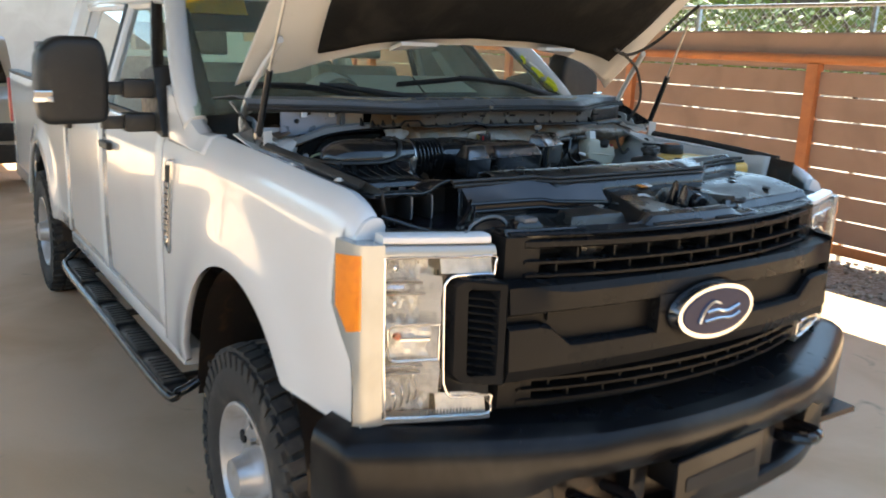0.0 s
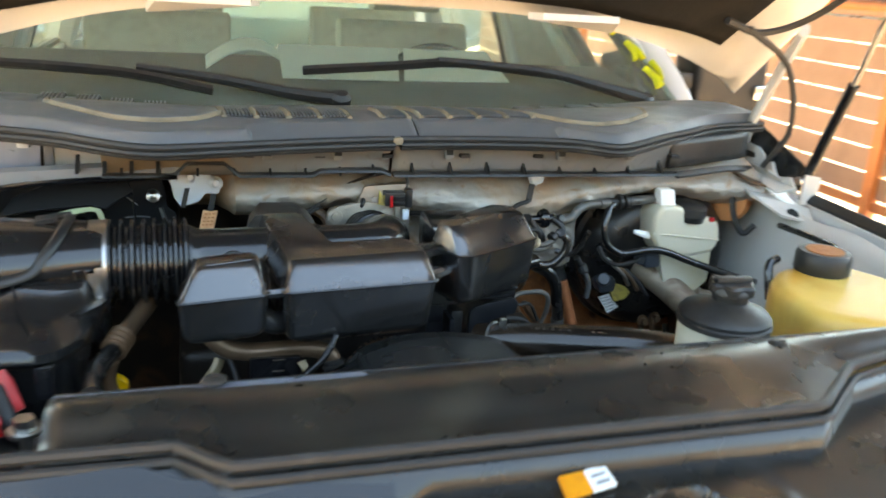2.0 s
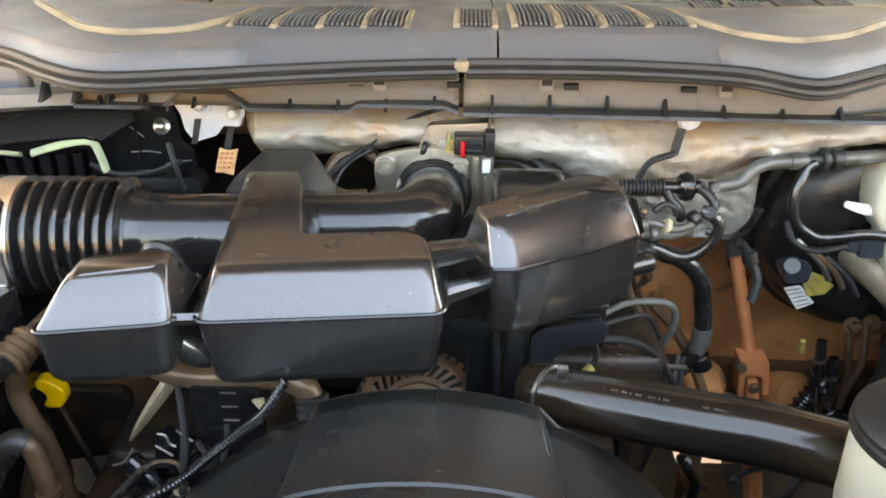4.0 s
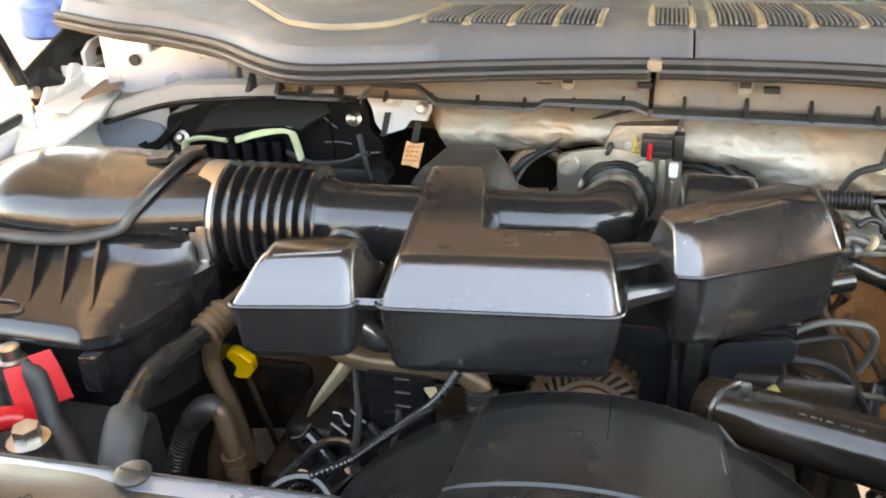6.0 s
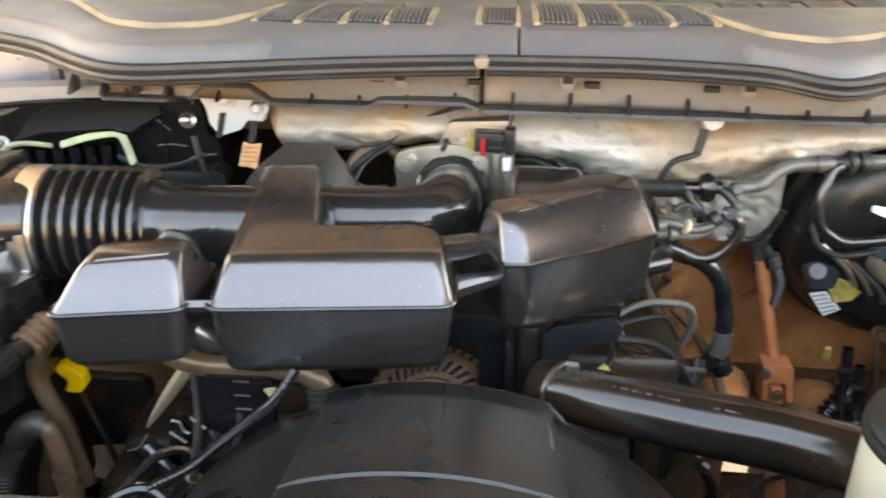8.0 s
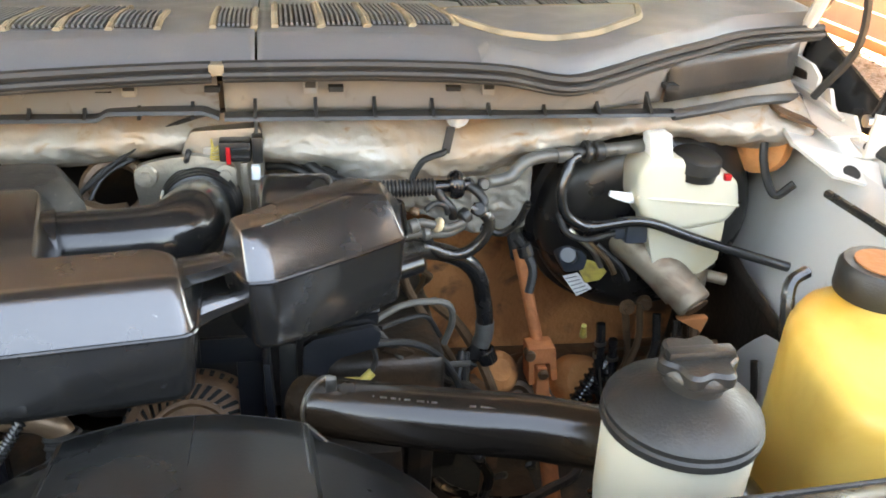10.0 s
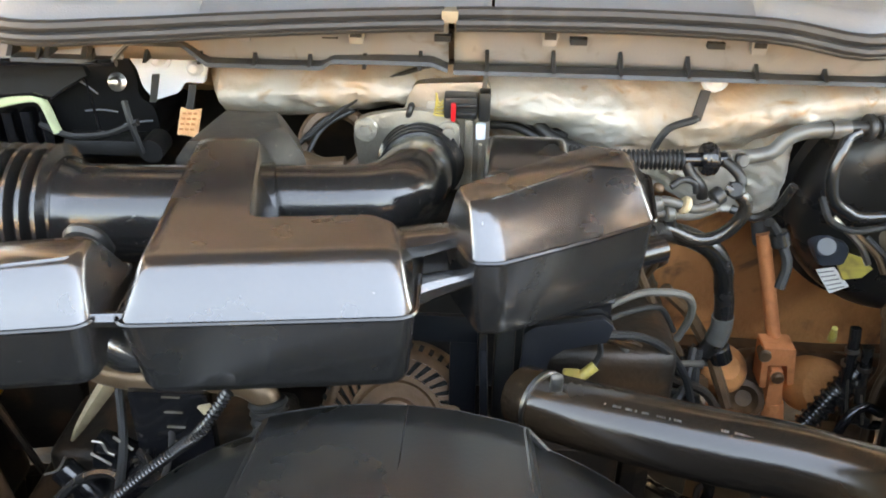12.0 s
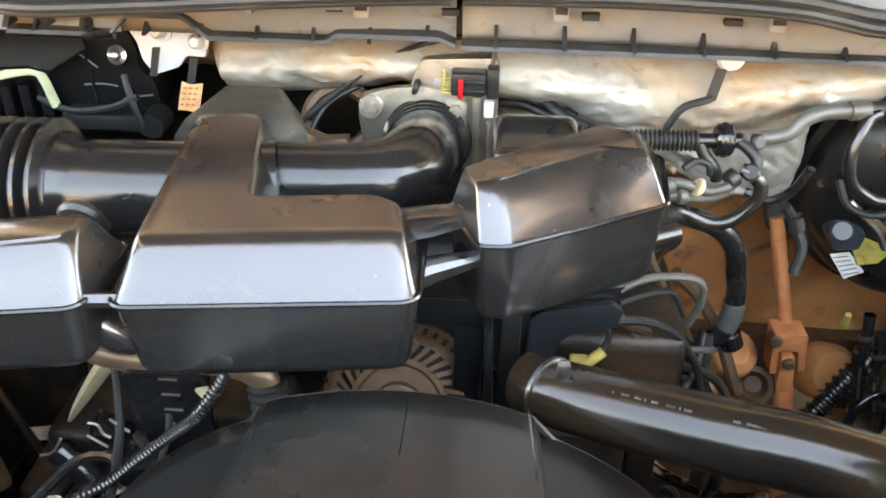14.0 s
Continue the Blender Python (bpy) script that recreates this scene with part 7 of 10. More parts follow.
# air filter housing
air = thing("air_filter_housing", "black domed air filter housing with ribbed front and blank oval badge", "air filter housing", (-0.58, -0.2, 1.30))
bm = B()
def dome(u, v):
    a = math.pi * v
    x = -0.748 + 0.298 * u
    e = max(0.0, 1 - u / 0.36)
    endr = math.sqrt(max(0.0, 1 - e ** 2.3))
    neck = max(0, (u - 0.55) / 0.45)
    half = 0.088 * (1 - neck) + 0.062 * neck
    height = 0.058 * (1 - neck) + 0.050 * neck
    cy = -0.182 + 0.010 * neck
    return (x, cy - half * endr * math.cos(a), 1.464 + height * endr * math.sin(a) ** 0.82)
grid(bm, 40, 28, dome)
part("lid", bm, PLASTIC_DUSTY, air, "smooth domed lid", smooth=80)
bm = B()
strap = []
for k in range(9):
    v = 0.03 + 0.10 * k
    p = Vector(dome(0.68 + 0.17 * math.sin(math.pi * v) ** 0.7, v))
    c = Vector((p.x, -0.178, 1.45))
    strap.append(p + (p - c).normalized() * 0.005)
tube(bm, [(-0.775, -0.16, 1.462), (-0.765, -0.225, 1.463), (-0.728, -0.266, 1.464), (-0.66, -0.280, 1.464), (-0.59, -0.276, 1.464)] + strap, 0.0072, 10, 5, flat=0.5)
part("lid_rim", bm, PLASTIC_MATT, air)
bm = B()
cyl(bm, (-0.60, -0.178, 1.448), (-0.450, -0.172, 1.455), 0.072, 0.0600, seg=32)
part("neck", bm, PLASTIC_DUSTY, air)
PROF = [(-0.16, 1.462), (-0.262, 1.462), (-0.268, 1.456), (-0.276, 1.446), (-0.292, 1.438), (-0.315, 1.432), (-0.345, 1.428), (-0.366, 1.422), (-0.378, 1.413), (-0.380, 1.402), (-0.368, 1.396), (-0.360, 1.385), (-0.345, 1.30), (-0.10, 1.28), (-0.08, 1.45)]
def air_ring(x):
    k = 1.0
    if x > -0.520:
        q = min(1, (x + 0.520) / 0.066)
        k = 1 - 0.62 * (1 - math.sqrt(max(0, 1 - q ** 2.2)))
    return [(x, -0.14 + (y + 0.14) * (k if y < -0.14 else 1), z - (0.012 * max(0, x + 0.54) / 0.09 if z > 1.42 and y < -0.2 else 0)) for y, z in PROF]
bm = B()
loft(bm, [air_ring(x) for x in [-0.80, -0.74, -0.66, -0.58, -0.54, -0.525, -0.51, -0.50, -0.49, -0.48, -0.472, -0.465, -0.460, -0.456]])
part("body", bm, PLASTIC_DUSTY, air, smooth=50)
bm = B()
prism(bm, rounded([(-0.535, -0.245), (-0.440, -0.232), (-0.452, -0.262), (-0.472, -0.288), (-0.500, -0.298), (-0.532, -0.290)], 0.006), 1.380, 1.428, "z", 0.005)
part("step", bm, PLASTIC_DUSTY, air)
for i in range(7):
    x = -0.768 + 0.0355 * i
    bm = B()
    d = 0.031
    sheet(bm, [(x, -0.270, 1.466), (x + 0.3 * d, -0.300, 1.447), (x + 0.7 * d, -0.326, 1.436), (x + d, -0.346, 1.4285), (x + d, -0.34, 1.420), (x, -0.26, 1.44)], 0.0032, (1, 0.3, 0))
    part("rib", bm, PLASTIC_DUSTY, air)
bm = B()
ov = [Vector((-0.613 + 0.021 * math.cos(a), -0.359 + 0.0095 * math.sin(a), 1.4265 + 0.0028 * math.sin(a))) for a in (2 * math.pi * i / 28 for i in range(29))]
tube(bm, ov, 0.0013, 6, 1)
part("oval_mark", bm, PLASTIC_GLOSS, air, "moulded oval outline")
bm = B()
box(bm, -0.515, -0.495, -0.390, -0.372, 1.36, 1.40, 0.003)
part("latch", bm, PLASTIC_GLOSS, air)
for i, ch in enumerate((0.012, 0.010, 0.011, 0.009)):
    bm = B()
    x = -0.512 + 0.014 * i
    tube(bm, [(x, -0.2435, 1.470), (x + 0.002, -0.2465, 1.458)], 0.0012, 5, 1)
    tube(bm, [(x, -0.2435, 1.470), (x + ch * 0.7, -0.2430, 1.470)], 0.0012, 5, 1)
    part("moulded_bar", bm, PLASTIC_GLOSS, air)
for x, y, z in ((-0.520, -0.176, 1.5225), (-0.508, -0.128, 1.512)):
    bm = B()
    sheet(bm, [(x - 0.016, y - 0.010, z - 0.006), (x + 0.010, y - 0.010, z - 0.002), (x + 0.010, y + 0.008, z), (x - 0.016, y + 0.008, z - 0.003)], 0.006, (0, -0.2, 1))
    part("strap_tab", bm, PLASTIC_MATT, air)

# ---- battery ----
bat = thing("battery", "black battery with steel clamps and red terminal covers", "battery", (-0.6, -0.45, 1.18))
bm = B()
box(bm, -0.77, -0.46, -0.555, -0.36, 1.12, 1.322, 0.008)
part("case", bm, PLASTIC_MATT, bat)
for x, y in ((-0.632, -0.376), (-0.588, -0.392)):
    bm = B()
    spin(bm, [(0.013, -0.052), (0.013, -0.004), (0.016, 0), (0.014, 0.018), (0.010, 0.02), (0.010, 0.032), (0.006, 0.034)], (x, y, 1.372), (0, 0, 1), 16)
    box(bm, x - 0.024, x + 0.02, y - 0.012, y + 0.012, 1.374, 1.386, 0.003)
    part("terminal", bm, STEEL, bat, "greyish steel terminal clamp")
for pts in ([(-0.582, -0.412, 1.390), (-0.566, -0.399, 1.390), (-0.551, -0.410, 1.374), (-0.538, -0.414, 1.332), (-0.564, -0.428, 1.330), (-0.570, -0.424, 1.372)], [(-0.564, -0.397, 1.398), (-0.550, -0.382, 1.398), (-0.540, -0.387, 1.386), (-0.530, -0.390, 1.350), (-0.545, -0.402, 1.347), (-0.553, -0.399, 1.384)]):
    bm = B()
    sheet(bm, pts, 0.006, (0.5, -0.5, 0.7))
    bevel(bm, 0.002)
    part("terminal_cover", bm, RED, bat, "red rubber terminal cover")
bm = B()
tube(bm, [(-0.585, -0.49, 1.345), (-0.572, -0.468, 1.364), (-0.560, -0.450, 1.366), (-0.550, -0.440, 1.360)], 0.0115, 12, 5)
part("terminal_cover", bm, RED, bat, "red rubber terminal cover")
bm = B()
tube(bm, [(-0.566, -0.396, 1.386), (-0.556, -0.402, 1.382), (-0.548, -0.408, 1.362), (-0.536, -0.418, 1.340), (-0.515, -0.430, 1.330), (-0.49, -0.450, 1.325), (-0.455, -0.47, 1.30), (-0.445, -0.48, 1.20)], 0.0115, 12, 5)
part("cable", bm, RUBBER, bat)
bm = B()
bolt(bm, (-0.513, -0.474, 1.366), (0, 0, 1), 0.0125, 0.012, 1.5)
cyl(bm, (-0.513, -0.474, 1.32), (-0.513, -0.474, 1.367), 0.006, seg=10)
part("hold_down_nut", bm, STEEL, bat)


# ---- fan shroud, hoses, pipes ----
shroud = thing("fan_shroud", "black plastic fan shroud arched over the radiator fan", "fan shroud", (-0.02, -0.46, 1.0))
SCX = -0.020


def shroud_at(a, v):
    """a: degrees from the top, to the right; v: 0 at the engine side, 1 at the radiator."""
    R = 0.280 + 0.03 * v + 0.013 * max(0, min(1, (20.8 - abs(a + 0.25)) / 1.2))
    z0 = 1.108
    y = -0.352 - 0.225 * v
    t = radians(a)
    return (SCX + R * math.sin(t) * 1.02, y - 0.02 * (1 - math.cos(t)), z0 + R * math.cos(t) + 0.012 * max(0, v - 0.6) / 0.4)


bm = B()
grid(bm, 190, 8, lambda u, v: shroud_at(-95 + 190 * u, v))
solidify(part("shell", bm, SHROUD_BLACK, shroud), 0.005, 0)
bm = B()
tube(bm, [shroud_at(-95 + 190 * i / 40, 0.0) for i in range(41)], 0.003, 6, 1)
part("rim", bm, PLASTIC_MATT, shroud)
for a in (-19, 1.5, 18.5):
    bm = B()
    tube(bm, [Vector(shroud_at(a, v)) + Vector((0, 0, 0.0005)) for v in (0, 0.3, 0.6, 1.0)], 0.0023, 6, 2)
    part("rib", bm, PLASTIC_GLOSS, shroud)
bm = B()
tube(bm, [Vector(shroud_at(-20 + 39 * i / 12, 0.62)) + Vector((0, 0, 0.002)) for i in range(13)], 0.004, 6, 1)
part("arc_ridge", bm, SHROUD_BLACK, shroud)
bm = B()
prism(bm, [(-0.78, 0.72), (-0.78, 1.36), (-0.35, 1.40), (0.35, 1.40), (0.78, 1.36), (0.78, 0.72)], -0.600, -0.585, "y")
part("radiator_face", bm, PLASTIC_MATT, shroud)
bm = B()
for k in range(9):
    t = 2 * math.pi * k / 9
    c, s_ = math.cos(t), math.sin(t)
    sheet(bm, [(SCX + 0.05 * c, -0.44, 1.108 + 0.05 * s_), (SCX + 0.27 * c - 0.05 * s_, -0.42, 1.108 + 0.27 * s_ + 0.05 * c), (SCX + 0.27 * c + 0.03 * s_, -0.47, 1.108 + 0.27 * s_ - 0.03 * c)], 0.004)
part("fan_blades", bm, PLASTIC_GLOSS, shroud)


def hose(name, pts, r, mat, label, cat="hose", seg=14, n=6, ribs=0, rib=0.0):
    bm = B()
    tube(bm, pts, r, seg, n, ribs, rib)
    return solo(name, bm, mat, label, cat)


up = thing("radiator_hose", "thick shiny black upper radiator hose with white print and spring clamp", "hose", (0.2, -0.32, 1.33))
bm = B()
HP = [(0.080, -0.270, 1.348), (0.098, -0.288, 1.3545), (0.150, -0.312, 1.360), (0.22, -0.332, 1.360), (0.30, -0.350, 1.357), (0.40, -0.385, 1.345), (0.46, -0.43, 1.31), (0.48, -0.50, 1.25)]
tube(bm, HP, lambda t: 0.0270 + 0.0035 * min(1, t * 2), 22, 8)
part("hose_body", bm, SHEEN_HOSE, up)
bm = B()
tube(bm, [(0.0945, -0.2865, 1.3552), (0.097, -0.289, 1.3558)], 0.0290, 22, 1)
part("spring_clamp", bm, STEEL, up, "tan steel spring clamp")
bm = B()
box(bm, 0.098, 0.108, -0.305, -0.297, 1.382, 1.396, 0.002)
part("clamp_ear", bm, STEEL, up)
bm = B()
rnd = random.Random(5)
path = curve(HP, 40)
for k in range(70, 190):
    if rnd.random() < 0.62 and not 108 < k < 122:
        p, q = path[k], path[k + 1]
        d = (q - p).normalized()
        side_ = d.cross(Vector((0, 0, 1))).normalized()
        R = 0.0306
        for off in ((0.30, 0.55) if k > 140 else (0.42,)):
            nrm = (Vector((0, 0, 1)) * math.cos(off) + side_ * math.sin(off)).normalized()
            c = p + nrm * (R * 0.985)
            w = nrm.cross(d) * 0.0011
            e = d * rnd.uniform(0.0004, 0.0009)
            bm.faces.new([bm.verts.new(c + a + b) for a, b in ((-w, -e), (w, -e), (w, e), (-w, e))])
tagged(part("print_bars", bm, PRINT_INK, up, recalc=False), "fine white printed marks", kind="stuff")

ch = hose("coolant_hose", [(-0.434, -0.285, 1.376), (-0.446, -0.33, 1.377), (-0.452, -0.36, 1.376), (-0.453, -0.385, 1.373), (-0.448, -0.41, 1.370), (-0.441, -0.44, 1.364), (-0.437, -0.462, 1.342), (-0.434, -0.48, 1.30), (-0.43, -0.49, 1.2)], 0.0122, HOSE, "black coolant hose bending down into a grey foam sleeve")
bm = B()
tube(bm, [(-0.437, -0.292, 1.374), (-0.431, -0.275, 1.379), (-0.424, -0.258, 1.385)], 0.0165, 18, 3, ribs=4, rib=0.0016)
part("coupling", bm, RUST_METAL, ch, "browned crimped coupling")
bm = B()
tube(bm, [(-0.445, -0.425, 1.3675), (-0.441, -0.44, 1.364), (-0.437, -0.462, 1.342), (-0.434, -0.48, 1.30), (-0.43, -0.49, 1.22)], 0.0178, 18, 5)
part("sleeve", bm, SLEEVE_GREY, ch, "grey foam sleeve")
hose("metal_coolant_pipe", [(-0.430, -0.272, 1.380), (-0.412, -0.235, 1.392), (-0.398, -0.20, 1.400), (-0.388, -0.14, 1.398)], 0.0125, COPPER, "browned metal coolant pipe", "pipe")
hose("breather_pipe", [(-0.428, -0.25, 1.372), (-0.441, -0.27, 1.350), (-0.447, -0.27, 1.321), (-0.441, -0.27, 1.294), (-0.433, -0.27, 1.269), (-0.428, -0.27, 1.247), (-0.42, -0.27, 1.18)], 0.0100, RUST_METAL, "brown metal pipe below the coupling", "pipe")
bm = B()
tube(bm, [(-0.492, -0.335, 1.17), (-0.477, -0.33, 1.217), (-0.465, -0.33, 1.249), (-0.452, -0.33, 1.275), (-0.440, -0.33, 1.293)], 0.0118, 14, 7, ribs=22, rib=0.0015)
acl = solo("air_conditioning_hose", bm, RUBBER_SHINY, "black corrugated hose joining a rusty bent metal pipe", "hose")
bm = B()
tube(bm, [(-0.443, -0.33, 1.289), (-0.431, -0.33, 1.304), (-0.420, -0.33, 1.310), (-0.413, -0.33, 1.307)], 0.0138, 14, 5)
part("end_sleeve", bm, HOSE_MATT, acl)
bm = B()
tube(bm, [(-0.417, -0.33, 1.309), (-0.410, -0.33, 1.304), (-0.406, -0.33, 1.288), (-0.404, -0.33, 1.264), (-0.402, -0.33, 1.235), (-0.398, -0.33, 1.205), (-0.39, -0.33, 1.12)], 0.0098, 12, 6)
part("bent_pipe", bm, RUST_METAL, acl, "rusty bent metal pipe")
for k in range(3):
    bm = B()
    tube(bm, [(-0.4035 + 0.001 * k, -0.33, 1.250 - 0.0105 * k), (-0.4030 + 0.001 * k, -0.33, 1.243 - 0.0105 * k)], 0.0128, 14, 1)
    part("collar", bm, RUST_METAL, acl)
hose("metal_line", [(-0.452, -0.30, 1.16), (-0.444, -0.30, 1.21), (-0.432, -0.30, 1.245), (-0.424, -0.30, 1.268)], 0.010, RUST_METAL, "rusty crimped metal line", "pipe")

dip = thing("dipstick", "bright yellow oil dipstick handle", "dipstick", (-0.43, -0.215, 1.25))
bm = B()
prism(bm, rounded([(-0.458, 1.294), (-0.456, 1.302), (-0.449, 1.305), (-0.436, 1.299), (-0.4265, 1.290), (-0.4255, 1.277), (-0.433, 1.267), (-0.448, 1.266), (-0.4525, 1.270), (-0.4465, 1.279), (-0.4475, 1.285)], 0.003), -0.223, -0.207, "y", 0.004, 3)
part("handle", bm, YELLOW, dip)
bm = B()
tube(bm, [(-0.440, -0.214, 1.270), (-0.436, -0.21, 1.24), (-0.41, -0.18, 1.05)], 0.004, 6, 4)
part("tube", bm, GRIME_SHADE, dip)

bm = B()
tube(bm, [(-0.300, -0.225, 1.322), (-0.306, -0.23, 1.309), (-0.324, -0.23, 1.283), (-0.345, -0.23, 1.252), (-0.359, -0.23, 1.230)], lambda t: 0.0052 + 0.0058 * math.sin(math.pi * min(1, 0.25 + 0.75 * t)) - 0.003 * t, 8, 5, flat=0.6)
solo("transmission_dipstick_tube", bm, TAN, "pale tan plastic stick among the hoses", "stick")
bm = B()
tube(bm, [(-0.318, -0.26, 1.380), (-0.304, -0.27, 1.369), (-0.286, -0.271, 1.357), (-0.25, -0.272, 1.352), (-0.19, -0.272, 1.354), (-0.155, -0.272, 1.346), (-0.142, -0.275, 1.322), (-0.14, -0.28, 1.25)], 0.0130, 14, 6)
solo("heater_pipe", bm, PIPE_BROWN, "browned bare metal heater pipe under the resonator", "pipe")
bm = B()
tube(bm, [(-0.143, -0.275, 1.335), (-0.140, -0.282, 1.31), (-0.138, -0.29, 1.26)], 0.0165, 14, 6, ribs=6, rib=0.001)
solo("pipe_sleeve", bm, RUBBER, "ribbed black rubber pipe sleeve", "hose sleeve")
bm = B()
tube(bm, [(-0.150, -0.345, 1.404), (-0.170, -0.36, 1.377), (-0.195, -0.36, 1.353), (-0.227, -0.36, 1.323), (-0.262, -0.36, 1.290), (-0.320, -0.36, 1.250), (-0.36, -0.36, 1.20)], 0.0045, 10, 6, ribs=64, rib=0.0008)
solo("wiring_conduit", bm, RUBBER_SHINY, "black corrugated wiring conduit", "conduit")

alt = thing("alternator", "brown tarnished cast alternator with slotted end", "alternator", (-0.035, -0.22, 1.2))
AC, AXIS = Vector((-0.038, -0.218, 1.260)), Vector((0, 0.83, -0.56)).normalized()
AQ = Vector((0, 0, 1)).rotation_difference(AXIS).to_matrix()
bm = B()
spin(bm, [(0.010, 0.004), (0.040, 0.004), (0.043, 0.0), (0.048, 0.0), (0.0485, 0.007), (0.0635, 0.011), (0.064, 0.007), (0.070, 0.009), (0.076, 0.018), (0.078, 0.026), (0.078, 0.10)], AC, AXIS, 48, caps=True)
part("casing", bm, ALT_CAST, alt)
def on_alt(r, a, h):
    return AC + AQ @ Vector((r * math.cos(a), r * math.sin(a), h))
for i in range(36):
    a = 2 * math.pi * i / 36
    # slanted fins bridge the slot ring
    bm = B()
    w = 0.042
    sheet(bm, [on_alt(0.0475, a - w - 0.07, 0.0), on_alt(0.0645, a - w + 0.07, 0.0062), on_alt(0.0645, a + w + 0.07, 0.0062), on_alt(0.0475, a + w - 0.07, 0.0)], 0.003, -AXIS)
    part("fin", bm, ALT_CAST, alt)
    bm = B()
    w = 0.045
    sheet(bm, [on_alt(0.0482, a + 0.087 - w - 0.07, 0.0068), on_alt(0.0638, a + 0.087 - w + 0.07, 0.0107), on_alt(0.0638, a + 0.087 + w + 0.07, 0.0107), on_alt(0.0482, a + 0.087 + w - 0.07, 0.0068)], 0.0012, -AXIS)
    part("slot", bm, BODY_SEAM, alt)
for i in range(44):
    a = 2 * math.pi * i / 44
    bm = B()
    sheet(bm, [on_alt(0.0735, a - 0.03, 0.0125), on_alt(0.0735, a + 0.03, 0.0125), on_alt(0.0778, a + 0.03, 0.0225), on_alt(0.0778, a - 0.03, 0.0225)], 0.0014, on_alt(1, a, -0.4) - AC)
    part("rim_slot", bm, BODY_SEAM, alt)
bm = B()
spin(bm, [(0.018, -0.010), (0.024, -0.008), (0.026, 0.0), (0.026, 0.004)], AC, AXIS, 28, caps=True)
part("pulley", bm, ALT_CAST, alt)

brk = thing("resonator_bracket", "black stamped bracket frame under the resonator", "bracket", (0.09, -0.2, 1.25))
bm = B()
prism(bm, [(0.040, 1.372), (0.047, 1.372), (0.053, 1.24), (0.045, 1.24)], -0.240, -0.200, "y", 0.002)
part("upright", bm, BRACKET, brk)
bm = B()
box(bm, -0.022, 0.039, -0.205, -0.199, 1.352, 1.382, 0.002)
box(bm, 0.013, 0.039, -0.205, -0.199, 1.25, 1.3525, 0.002)
part("side_plate", bm, BRACKET, brk)
bm = B()
prism(bm, rounded([(0.080, 1.372), (0.090, 1.380), (0.150, 1.392), (0.160, 1.384), (0.156, 1.366), (0.118, 1.356), (0.106, 1.345), (0.098, 1.30), (0.094, 1.24), (0.076, 1.24)], 0.003), -0.214, -0.206, "y", 0.002)
part("frame", bm, BRACKET, brk)
bm = B()
box(bm, 0.044, 0.158, -0.205, -0.15, 1.386, 1.404, 0.005)
part("tray", bm, PLASTIC_GLOSS, brk)
bm = B()
tube(bm, [(0.044, -0.209, 1.398), (0.10, -0.211, 1.399), (0.158, -0.207, 1.407)], 0.0025, 6, 3)
part("tray_edge", bm, PLASTIC_GLOSS, brk)
bm = B()
box(bm, 0.055, 0.074, -0.200, -0.17, 1.24, 1.368, 0.004)
part("back_plate", bm, PLASTIC_MATT, brk)
bm = B()
box(bm, 0.124, 0.142, -0.182, -0.166, 1.284, 1.298, 0.003)
cyl(bm, (0.140, -0.174, 1.291), (0.156, -0.168, 1.303), 0.0055, seg=10)
cyl(bm, (0.118, -0.177, 1.286), (0.126, -0.175, 1.289), 0.0045, seg=8)
part("plug", bm, YELLOW_DIRTY, brk, "dirty yellow connector plug")
bm = B()
tube(bm, [(0.154, -0.168, 1.301), (0.160, -0.164, 1.318), (0.154, -0.165, 1.340)], 0.003, 6, 4)
part("lead", bm, RUBBER, brk)

# ---- driver's side: vacuum and coolant lines ----
vl = thing("vacuum_line", "black corrugated vacuum line with inline valve and grey hose", "vacuum line", (0.28, -0.03, 1.45))
bm = B()
tube(bm, [(0.125, -0.02, 1.462), (0.165, -0.03, 1.463), (0.205, -0.03, 1.464), (0.243, -0.03, 1.465)], 0.0094, 14, 5, ribs=26, rib=0.0014)
part("corrugated_hose", bm, RUBBER, vl)
bm = B()
cyl(bm, (0.241, -0.03, 1.465), (0.285, -0.03, 1.467), 0.0075, seg=14)
cyl(bm, (0.2594, -0.03, 1.4665), (0.2765, -0.03, 1.467), 0.0165, seg=22, bev=0.003)
cyl(bm, (0.2645, -0.03, 1.467), (0.2715, -0.03, 1.467), 0.0178, seg=22, bev=0.002)
part("valve", bm, PLASTIC_GLOSS, vl)
bm = B()
tube(bm, [(0.283, -0.03, 1.467), (0.290, -0.02, 1.464), (0.305, 0.0, 1.455), (0.318, 0.03, 1.443), (0.340, 0.04, 1.441), (0.357, 0.042, 1.446), (0.370, 0.045, 1.460), (0.390, 0.05, 1.467), (0.433, 0.055, 1.470)], 0.0086, 12, 6)
part("rubber_hose", bm, HOSE_GREY, vl, "dusty grey rubber hose")
bm = B()
tube(bm, [(0.417, 0.053, 1.469), (0.437, 0.055, 1.470)], 0.0105, 14, 1)
part("hose_cuff", bm, HOSE_GREY, vl)
bm = B()
cyl(bm, (0.435, 0.055, 1.470), (0.502, 0.062, 1.472), 0.0085, seg=12)
cyl(bm, (0.456, 0.057, 1.471), (0.464, 0.058, 1.471), 0.0155, seg=18, bev=0.002)
cyl(bm, (0.470, 0.058, 1.471), (0.484, 0.060, 1.472), 0.0135, seg=18, bev=0.002)
part("check_valve", bm, PLASTIC_MATT, vl)
bm = B()
tube(bm, [(0.484, 0.060, 1.472), (0.51, 0.065, 1.472), (0.545, 0.08, 1.470), (0.58, 0.11, 1.465)], 0.0092, 10, 5)
part("end_hose", bm, HOSE_GREY, vl)
